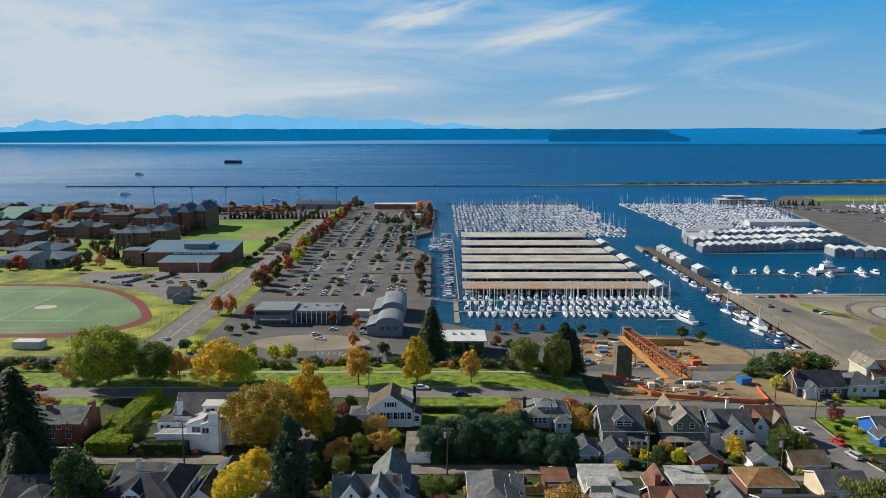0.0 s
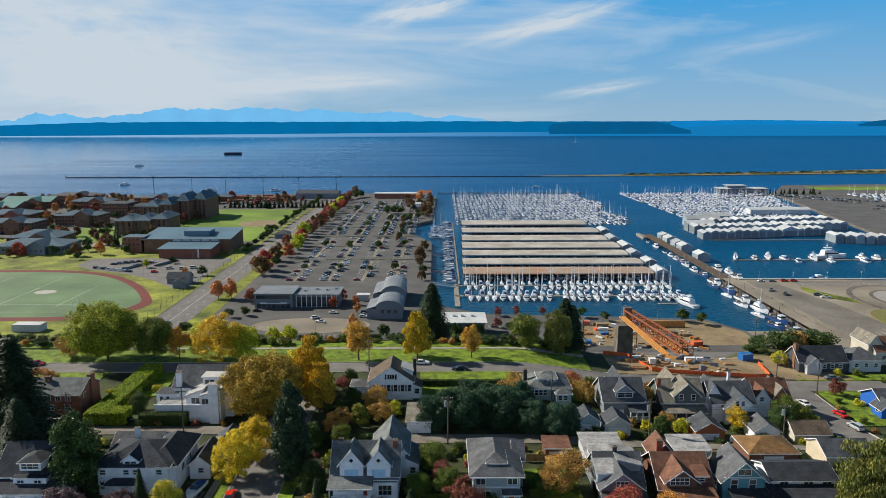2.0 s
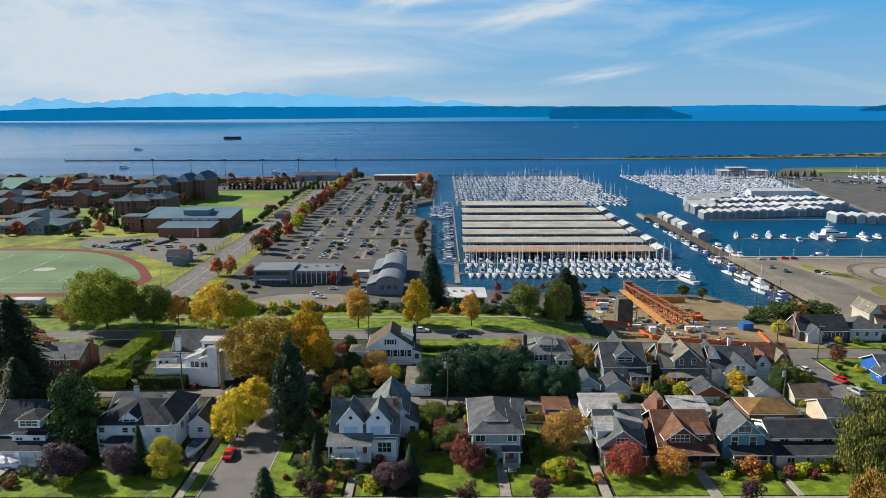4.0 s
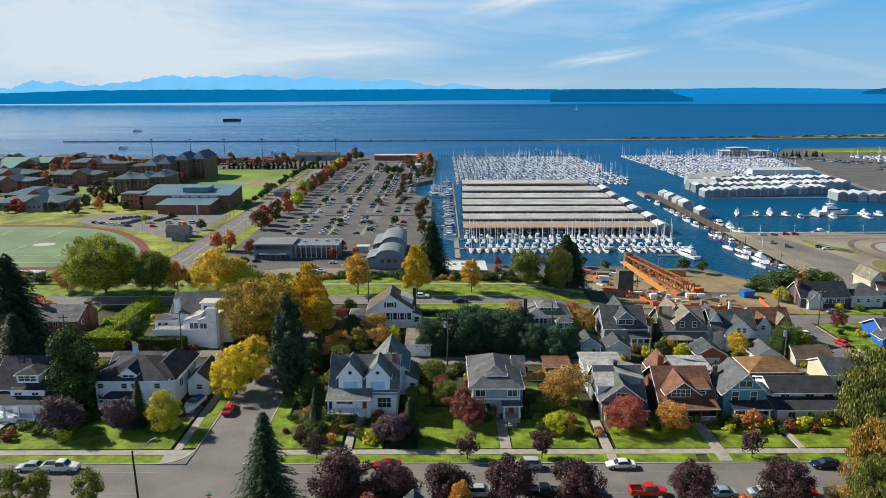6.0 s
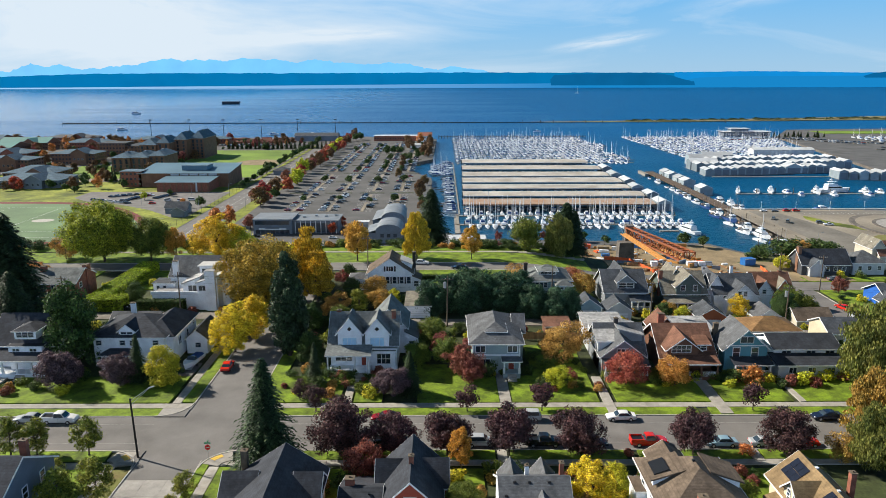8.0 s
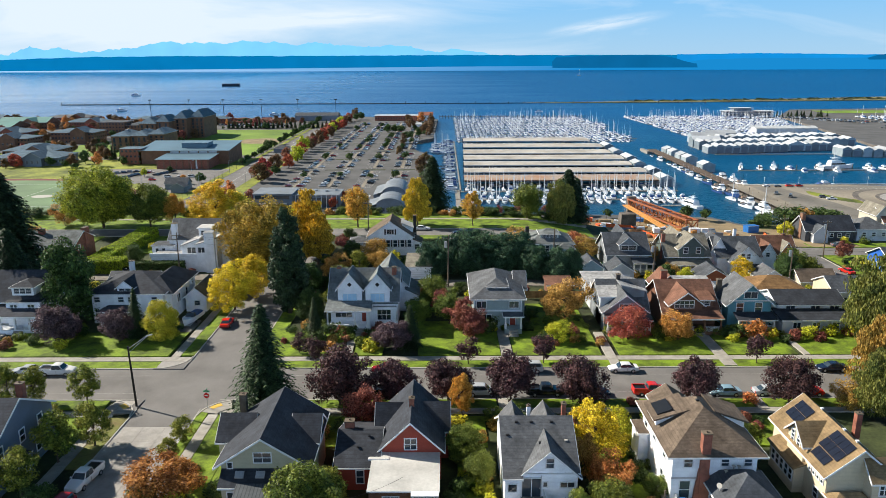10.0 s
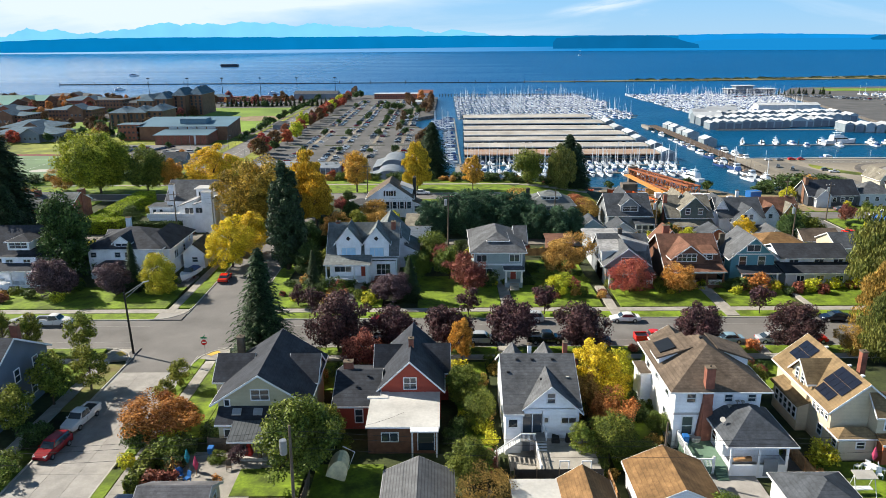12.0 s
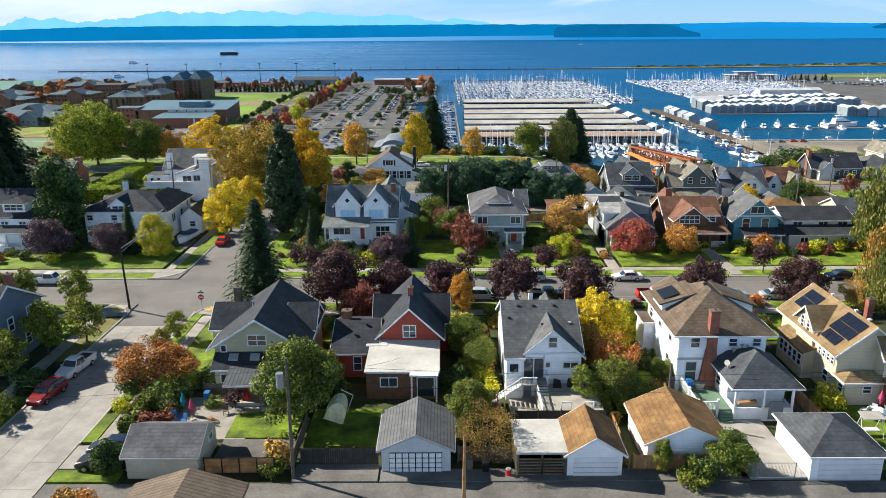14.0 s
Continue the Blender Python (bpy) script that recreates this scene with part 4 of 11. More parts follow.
    for x in (-95, -73, -51, -30):
        for y0, y1 in ((458, 528), (538, 638)):
            for k in range(int((y1 - y0) / 2.8)):
                for s in (-1, 1):
                    bays.box(min(x + s * 1.2, x + s * 6.4), y0 + k * 2.8, z + 0.003, max(x + s * 1.2, x + s * 6.4), y0 + k * 2.8 + 0.14, z + 0.012)
    for k in range(14):
        bays.box(24 + k * 2.8, 352, z + 0.003, 24.14 + k * 2.8, 357.5, z + 0.012)
        bays.box(-60 + k * 2.8, 336, z + 0.003, -59.86 + k * 2.8, 341, z + 0.012)
    tagged(part("bay_line", bays, M_MARK), "white parking bay lines", "road marking", kind="structure")
    flat("lawn_mound", ring_curve([(228, 352), (238, 352), (246, 372), (240, 384), (230, 378), (226, 364)], 4), M_DRY, 0.5, "rough dry grass patch", "grass")
    flat("grass_crescent", ring_curve([(220, 428), (226, 412), (240, 396), (252, 390), (246, 402), (232, 420), (224, 440)], 4), M_VERGE, 0.04, "curved green grass strip", "grass")
    for r0, mat, dz in ((30, M_QUAY, 0.5), (27, M_GRAVEL, 0.56), (19, M_QUAY, 0.9), (17, M_CONC, 0.95), (9, M_ORFENCE, 1.2), (7.5, M_CONC, 1.25)):
        flat("round_garden_ring", [(268 + r0 * math.cos(a), 404 + r0 * 1.3 * math.sin(a)) for a in np.linspace(0, 6.283, 33)[:-1]], mat, dz, "rings of a round paved garden", "garden")
    # the yard beside the pier: worn asphalt, drives and bare patches
    flat("yard_asphalt", [(196, 332), (320, 322), (320, 362), (280, 366), (262, 352), (226, 352), (222, 400), (212, 452), (196, 458)], M_YARDPAVE, 0.02, "worn grey asphalt of the pier yard", "yard")
    flat("yard_asphalt", rect(224, 420, 444, 456), M_YARDPAVE, 0.026, "patched asphalt along the quay edge", "yard")
    flat("yard_patch", ring_curve([(300, 380), (340, 372), (372, 384), (360, 412), (322, 418)], 4), M_DRY, 0.02, "dry grass patch in the yard", "yard")
    stripes = Geo()
    for k in range(22):
        stripes.box(228 + k * 3, 446, z + 0.028, 228.14 + k * 3, 451, z + 0.036)
        stripes.box(206 + k * 3, 338, z + 0.022, 206.14 + k * 3, 343, z + 0.030)
    tagged(part("bay_line", stripes, M_MARK), "white bay lines in the pier yard", "road marking", kind="structure")
    # long breakwater, sand island
    tagged(patch("breakwater", [(-698, 1361), (190, 1370), (190, 1374), (-698, 1365)], -2, 1.3, M_ROCK), "low dark rock breakwater", "breakwater", kind="structure")
    isle = Geo()
    outl = ring_curve([(150, 1372), (480, 1384), (800, 1420), (1300, 1450), (2400, 1560), (2400, 1900), (1400, 1710), (1000, 1565), (620, 1455), (300, 1396)], 5)
    isle.prism(outl, -2, 1.4)
    tagged(part("sand_island", isle, M_SAND), "low sandy island with dry grass", "island", kind="structure")
    scrub = Geo()
    rnd = random.Random(5)
    for i in range(160):
        k = rnd.random()
        x = 350 + 1300 * k
        y = 1385 + 0.09 * (x - 350) + rnd.uniform(6, 14 + 90 * k)
        r, h = rnd.uniform(5, 16), rnd.uniform(1.5, 4)
        scrub.add([(x - r, y - 4, 1.3), (x + r, y - 4, 1.3), (x + r * 0.7, y + 6, 1.3), (x - r * 0.7, y + 6, 1.3), (x - r * 0.4, y, 1.3 + h), (x + r * 0.4, y + 1, 1.3 + h * 0.8)],
                  [(0, 1, 5, 4), (1, 2, 5), (2, 3, 4, 5), (3, 0, 4)])
    tagged(part("island_scrub", scrub, M_SOIL), "dark scrub on the sand island", "scrub", kind="stuff")


def build_distance():
    rnd = random.Random(3)
    def ridge(name, x0, x1, y, tops, mat, label, n=160, rough=4.0, seed=1):
        g = Geo()
        vs = []
        for i in range(n + 1):
            k = i / n
            x = x0 + (x1 - x0) * k
            s = k * (len(tops) - 1)
            j = min(int(s), len(tops) - 2)
            h = tops[j] + (tops[j + 1] - tops[j]) * smooth(0, 1, s - j)
            h += noise.fractal(Vector((x * 0.006 + seed, seed * 3.1, 0)), 0.9, 2.1, 5) * rough * min(1, 6 * k, 6 * (1 - k))
            vs += [(x, y, -2), (x, y + 30, max(h, 0.5))]
        g.add(vs, [(2 * i, 2 * i + 2, 2 * i + 3, 2 * i + 1) for i in range(n)])
        return tagged(part(name, g, mat), label, "distance", kind="structure")
    # the skyline of the mountains: (bearing, height) steps
    peaks = [(-3100, 70), (-2980, 105), (-2820, 112), (-2690, 160), (-2600, 134), (-2505, 150), (-2370, 120), (-2220, 134), (-1990, 150), (-1915, 172), (-1780, 190), (-1690, 175), (-1610, 184), (-1460, 174), (-1300, 188), (-1150, 180),
             (-1080, 184), (-930, 164), (-830, 180), (-620, 160), (-510, 150), (-360, 157), (-205, 152), (-110, 128), (-15, 108)]
    def range_of(name, rows, y, mat, label, rough, seed, base=-2.0):
        g, vs = Geo(), []
        for (xa, ha), (xb, hb) in zip(rows, rows[1:]):
            m = max(2, int((xb - xa) / 14))
            for i in range(m):
                k = i / m
                x = xa + (xb - xa) * k
                h = ha + (hb - ha) * k + noise.fractal(Vector((x * 0.011 + seed, seed, 0)), 0.65, 2.1, 5) * rough
                vs += [(x, y, base), (x, y + 30, h)]
        vs += [(rows[-1][0], y, base), (rows[-1][0], y + 30, rows[-1][1])]
        g.add(vs, [(2 * i, 2 * i + 2, 2 * i + 3, 2 * i + 1) for i in range(len(vs) // 2 - 1)])
        return tagged(part(name, g, mat), label, "distance", kind="structure")
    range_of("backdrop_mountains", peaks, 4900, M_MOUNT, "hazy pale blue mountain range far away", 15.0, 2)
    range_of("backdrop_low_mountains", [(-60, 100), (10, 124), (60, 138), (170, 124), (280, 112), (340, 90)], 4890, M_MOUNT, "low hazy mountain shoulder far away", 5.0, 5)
    range_of("backdrop_shore", [(-3300, 62), (-3050, 68), (-2700, 80), (-2300, 92), (-1700, 96), (-1000, 94), (-400, 95), (0, 97), (700, 95), (1900, 93)], 4800, M_SHORE, "dark haze-blue wooded far shore", 3.0, 7)
    range_of("backdrop_right_shore", [(1500, 96), (1700, 98), (2000, 102), (2300, 99), (2700, 92), (3300, 88)], 4790, M_SHORE2, "haze-blue wooded shore far across the sound", 2.5, 9)
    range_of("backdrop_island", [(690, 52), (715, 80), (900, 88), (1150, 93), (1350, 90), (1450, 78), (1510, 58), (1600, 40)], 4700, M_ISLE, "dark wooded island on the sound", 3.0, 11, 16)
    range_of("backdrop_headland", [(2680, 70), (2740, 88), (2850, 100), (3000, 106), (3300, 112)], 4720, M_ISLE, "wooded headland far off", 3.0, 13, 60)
    # upright emissive strip in place of the water beyond the sea sheet
    range_of("backdrop_water", [(-3300, 4), (-2400, 7), (-1400, 14), (-700, 19), (0, 24), (690, 27), (1500, 34), (1650, 62), (1900, 70), (3300, 74)], 4770, M_FARSEA, "glowing strip of far water, silvery towards the sun", 0.3, 16)


build_ground()
build_streets()
build_waterfront()
build_distance()

# ---- houses ----
_win = {}


def window_meshes(w, h, grid):
    """Shared meshes of a window that looks to -y, its origin in the middle of the wall's face."""
    key = (round(w, 2), round(h, 2), grid)
    if key not in _win:
        f, p = Geo(), Geo()
        t = 0.11
        nx, nz = grid
        cuts = lambda half, n: [-half - t, -half] + [c for i in range(1, n) for c in (-half + 2 * half * i / n - 0.035, -half + 2 * half * i / n + 0.035)] + [half, half + t]
        xs, zs = cuts(w / 2, nx), cuts(h / 2, nz)
        k = len(xs)
        solid = lambda i, j: 0 <= i < k - 1 and 0 <= j < len(zs) - 1 and not (i % 2 and j % 2)
        at = lambda i, j, back: (j * k + i) * 2 + back
        f.v = [(x, y, z) for z in zs for x in xs for y in (-0.09, 0.02)]
        for j in range(len(zs) - 1):
            for i in range(k - 1):
                if solid(i, j):
                    f.f.append((at(i, j, 0), at(i + 1, j, 0), at(i + 1, j + 1, 0), at(i, j + 1, 0)))
                    for di, dj, a, b in ((0, -1, (i, j), (i + 1, j)), (1, 0, (i + 1, j), (i + 1, j + 1)), (0, 1, (i + 1, j + 1), (i, j + 1)), (-1, 0, (i, j + 1), (i, j))):
                        if not solid(i + di, j + dj):
                            f.f.append((at(*b, 0), at(*a, 0), at(*a, 1), at(*b, 1)))
        p.box(-w / 2, -0.03, -h / 2, w / 2, 0.0, h / 2)
        _win[key] = (f.mesh("window_frame", None), p.mesh("pane", M_GLASS))
    return _win[key]


_frames = {}


def window(parent, face, u, z, w, h, plane, grid=(1, 2), trim=None):
    fm, pm = window_meshes(w, h, grid)
    trim = trim or M_TRIM
    key = (fm.name, trim.name)
    if key not in _frames:
        me = fm.copy()
        me.materials.clear()
        me.materials.append(trim)
        _frames[key] = me
    m = {"S": pose(u, plane, z), "N": pose(u, plane, z, 0, 0, 180), "W": pose(plane, u, z, 0, 0, -90), "E": pose(plane, u, z, 0, 0, 90)}[face]
    wd = part("window", _frames[key], None, parent, at=m)
    part("pane", pm, None, wd, "dark reflecting window pane")
    return wd


def roof_geo(kind, x0, x1, y0, y1, ze, zr, o, th=0.2):
    """Roof over a rectangle. Returns the covering and its white edge boards."""
    r, t = Geo(), Geo()
    if kind == "gx":
        r2, t2 = roof_geo("gy", y0, y1, x0, x1, ze, zr, o, th)
        turn = Matrix(((0, 1, 0, 0), (1, 0, 0, 0), (0, 0, 1, 0), (0, 0, 0, 1)))
        for a in (r2, t2):
            a.move(turn)
            a.f = [tuple(reversed(q)) for q in a.f]
        return r2, t2
    if kind == "gy":
        xm = (x0 + x1) / 2
        s = (zr - ze) / (xm - x0)
        zl = ze - s * o
        e = o * 0.8
        r.side([(x0 - o, zl), (x0 - o, zl + th), (xm, zr + th), (x1 + o, zl + th), (x1 + o, zl), (xm, zr)][::-1], y0 - e, y1 + e)
        b = 0.26
        for ya in (y0 - e - 0.06, y1 + e):
            t.side([(x0 - o, zl - b + th), (x0 - o, zl + th * 0.9), (xm, zr + th * 0.9), (x1 + o, zl + th * 0.9), (x1 + o, zl - b + th), (xm, zr + th - b)][::-1], ya, ya + 0.06)
        for xa in (x0 - o - 0.07, x1 + o):
            t.box(xa, y0 - e, zl - 0.02, xa + 0.07, y1 + e, zl + th * 0.8)
    elif kind == "hip":
        X0, X1, Y0, Y1 = x0 - o, x1 + o, y0 - o, y1 + o
        w, d = X1 - X0, Y1 - Y0
        k = min(w, d) / 2
        ax, ay = ((X0 + k, (Y0 + Y1) / 2), (X1 - k, (Y0 + Y1) / 2)) if w >= d else (((X0 + X1) / 2, Y0 + k), ((X0 + X1) / 2, Y1 - k))
        if abs(ax[0] - ay[0]) + abs(ax[1] - ay[1]) < 0.05:
            ay = (ax[0] + 0.05, ax[1]) if w >= d else (ax[0], ax[1] + 0.05)
        zl = ze - 0.12
        vs = [(X0, Y0, zl), (X1, Y0, zl), (X1, Y1, zl), (X0, Y1, zl), (X0, Y0, zl + th), (X1, Y0, zl + th), (X1, Y1, zl + th), (X0, Y1, zl + th), (*ax, zr), (*ay, zr)]
        fs = [(0, 3, 2, 1), (0, 1, 5, 4), (1, 2, 6, 5), (2, 3, 7, 6), (3, 0, 4, 7)]
        fs += [(4, 5, 9, 8), (5, 6, 9), (6, 7, 8, 9), (7, 4, 8)] if w >= d else [(4, 5, 8), (5, 6, 9, 8), (6, 7, 9), (7, 4, 8, 9)]
        r.add(vs, fs)
        for a in ((X0 - 0.08, Y0 - 0.08, X1 + 0.08, Y0), (X0 - 0.08, Y1, X1 + 0.08, Y1 + 0.08), (X0 - 0.08, Y0, X0, Y1), (X1, Y0, X1 + 0.08, Y1)):
            t.box(a[0], a[1], zl, a[2], a[3], zl + th * 0.85)
    elif kind == "flat":
        r.box(x0 - o, y0 - o, ze, x1 + o, y1 + o, ze + th)
        for a in ((x0 - o - 0.05, y0 - o - 0.05, x1 + o + 0.05, y0 - o), (x0 - o - 0.05, y1 + o, x1 + o + 0.05, y1 + o + 0.05), (x0 - o - 0.05, y0 - o, x0 - o, y1 + o), (x1 + o, y0 - o, x1 + o + 0.05, y1 + o)):
            t.box(a[0], a[1], ze - 0.03, a[2], a[3], ze + th * 0.9)
    elif kind in ("shed_s", "shed_n", "shed_w", "shed_e"):
        X0, X1, Y0, Y1 = x0 - o, x1 + o, y0 - o, y1 + o
        hi = {"shed_s": (0, 0, 1, 1), "shed_n": (1, 1, 0, 0), "shed_w": (0, 1, 1, 0), "shed_e": (1, 0, 0, 1)}[kind]
        zs = [zr if q else ze for q in hi]
        c = ((X0, Y0), (X1, Y0), (X1, Y1), (X0, Y1))
        r.hexa([(*p, z) for p, z in zip(c, zs)], [(*p, z + th) for p, z in zip(c, zs)])
        e = 0.05
        if kind == "shed_s":
            t.box(X0, Y0 - e, ze - 0.04, X1, Y0, ze + th * 0.9)
    return r, t


class House:
    """A house on the bluff; all sizes are given in world metres, heights above its own ground."""

    def __init__(self, label, x, y, name="house", category="house", ground=None):
        self.g = land(x, y) if ground is None else ground
        self.o = (x, y)
        self.t = thing(name, label, category, (x, y, self.g), "houses of the neighbourhood" if name == "house" else "")

    def vol(self, x0, x1, y0, y1, ze, kind="gy", zr=0.0, wall="white", roof="grey", o=0.45, z0=-0.3, wins=(), trim=None, th=0.2):
        ox, oy = self.o
        x0, x1, y0, y1 = x0 - ox, x1 - ox, y0 - oy, y1 - oy
        w = Geo()
        wm = wall if not isinstance(wall, str) else WALLS[wall]
        rm = roof if not isinstance(roof, str) else ROOFS[roof]
        if kind == "gy":
            xm = (x0 + x1) / 2
            w.side([(x0, z0), (x1, z0), (x1, ze), (xm, zr), (x0, ze)], y0, y1)
        elif kind == "gx":
            ym = (y0 + y1) / 2
            n = [(y0, z0), (y1, z0), (y1, ze), (ym, zr), (y0, ze)]
            w.add([(x0, a, b) for a, b in n] + [(x1, a, b) for a, b in n], [(4, 3, 2, 1, 0), (5, 6, 7, 8, 9)] + [(i, (i + 1) % 5, 5 + (i + 1) % 5, 5 + i) for i in range(5)])
        elif kind.startswith("shed"):
            hi = {"shed_s": (0, 0, 1, 1), "shed_n": (1, 1, 0, 0), "shed_w": (0, 1, 1, 0), "shed_e": (1, 0, 0, 1)}[kind]
            c = ((x0, y0), (x1, y0), (x1, y1), (x0, y1))
            w.hexa([(*p, z0) for p in c], [(*p, (zr if q else ze)) for p, q in zip(c, hi)])
        else:
            w.box(x0, y0, z0, x1, y1, ze)
        wo = part("wall", w, wm, self.t)
        r, t = roof_geo(kind, x0, x1, y0, y1, ze, zr, o, th)
        part("roof", r, rm, self.t)
        part("edge_board", t, trim or M_TRIM, self.t)
        for q in wins:
            face, u, z, ww, hh = q[:5]
            grid = q[5] if len(q) > 5 else (1, 2)
            plane = {"S": y0, "N": y1, "W": x0, "E": x1}[face]
            window(self.t, face, u - (ox if face in "SN" else oy), z, ww, hh, plane, grid, trim)
        return self

    def door(self, face, u, z, w, h, plane, mat=None):
        ox, oy = self.o
        d = Geo().box(-w / 2, -0.05, 0, w / 2, 0.02, h)
        p = plane - (oy if face in "SN" else ox)
        v = u - (ox if face in "SN" else oy)
        m = {"S": pose(v, p, z), "W": pose(p, v, z, 0, 0, -90), "E": pose(p, v, z, 0, 0, 90)}[face]
        do = part("door", d, mat or M_RED, self.t, at=m)
        fr = Geo()
        for a in ((-w / 2 - 0.1, 0, -w / 2, h + 0.1), (w / 2, 0, w / 2 + 0.1, h + 0.1), (-w / 2, h, w / 2, h + 0.1)):
            fr.box(a[0], -0.08, a[1], a[2], 0.02, a[3])
        part("door_frame", fr, M_TRIM, do)
        part("door_handle", Geo().box(w / 2 - 0.14, -0.1, 0.95, w / 2 - 0.08, -0.05, 1.1), M_STEEL, do)

    def chimney(self, x, y, top, z0=0.0, w=0.9, d=0.7, mat=None):
        x, y = x - self.o[0], y - self.o[1]
        g = Geo().box(x - w / 2, y - d / 2, z0, x + w / 2, y + d / 2, top)
        c = part("chimney", g, mat or M_BRICK, self.t)
        part("chimney_cap", Geo().box(x - w / 2 - 0.07, y - d / 2 - 0.07, top, x + w / 2 + 0.07, y + d / 2 + 0.07, top + 0.1), M_OLDWOOD, c)
        part("flue", Geo().tube((x, y, top + 0.1), (x, y, top + 0.3), 0.13, 0.11), M_OLDWOOD, c)

    def dormer(self, x, y0, depth, w, z0, h, rise, wall="white", roof="grey", kind="gy", n=2, o=0.3, wh=None):
        """A dormer that looks to the front; its face stands at y0."""
        ww = (w - 0.7) / n - 0.12
        wins = [("S", x - w / 2 + 0.35 + (w - 0.7) * (i + 0.5) / n, z0 + h * 0.55, ww, wh or min(1.2, h * 0.62), (1, 2)) for i in range(n)]
        self.vol(x - w / 2, x + w / 2, y0, y0 + depth, z0 + h, kind, z0 + h + rise, wall, roof, o, z0, wins, th=0.14)

    def porch(self, x0, x1, y0, y1, floor, top, roof="grey", posts=4, kind="shed_s", rise=0.7, wall=None, rail=True, steps=None, post_mat=None):
        ox, oy = self.o
        x0, x1, y0, y1 = x0 - ox, x1 - ox, y0 - oy, y1 - oy
        part("porch_floor", Geo().box(x0, y0, -0.2, x1, y1 - 0.01, floor), M_KERB if wall is None else WALLS[wall], self.t)
        r, t = roof_geo(kind, x0, x1, y0, y1, top, top + rise, 0.3, 0.16)
        part("porch_roof", r, ROOFS[roof], self.t)
        part("edge_board", t, M_TRIM, self.t)
        for i in range(posts):
            x = x0 + 0.15 + (x1 - x0 - 0.3) * i / max(1, posts - 1)
            part("post", Geo().box(x - 0.13, y0 + 0.05, floor, x + 0.13, y0 + 0.31, top + 0.05).box(x - 0.19, y0 - 0.01, floor, x + 0.19, y0 + 0.37, floor + 0.9), post_mat or M_TRIM, self.t)
        part("lintel", Geo().box(x0, y0 + 0.02, top - 0.25, x1, y0 + 0.34, top + 0.04), M_TRIM, self.t)
        if rail:
            spans = [(x0, x1)] if steps is None else [(x0, steps - ox - 0.9), (steps - ox + 0.9, x1)]
            for xa, xb in spans:
                if xb - xa > 0.4:
                    g = Geo().box(xa, y0 + 0.12, floor + 0.85, xb, y0 + 0.21, floor + 0.93)
                    for k in range(int((xb - xa) / 0.16)):
                        g.box(xa + k * 0.16, y0 + 0.14, floor, xa + k * 0.16 + 0.05, y0 + 0.19, floor + 0.85)
                    part("balustrade", g, M_TRIM, self.t)["kind"] = "stuff"
        if steps is not None:
            s = steps - ox
            n = max(1, round(floor / 0.18))
            for i in range(n):
                part("step", Geo().box(s - 0.8, y0 - 0.3 * (n - i), -0.1, s + 0.8, y0 - 0.3 * (n - i - 1), 0.18 * (i + 1) - 0.05), M_WALK, self.t)

    def vents(self, spots, mat=None):
        for x, y, z in spots:
            x, y = x - self.o[0], y - self.o[1]
            part("roof_vent", Geo().tube((x, y, z - 0.5), (x, y, z + 0.08), 0.07, 0.07, 8).box(x - 0.17, y - 0.17, z + 0.02, x + 0.17, y + 0.17, z + 0.14), mat or M_DARKMETAL, self.t)


def row_of(face, y_or_x, us, z, w, h, grid=(1, 2)):
    return [(face, u, z, w, h, grid) for u in us]


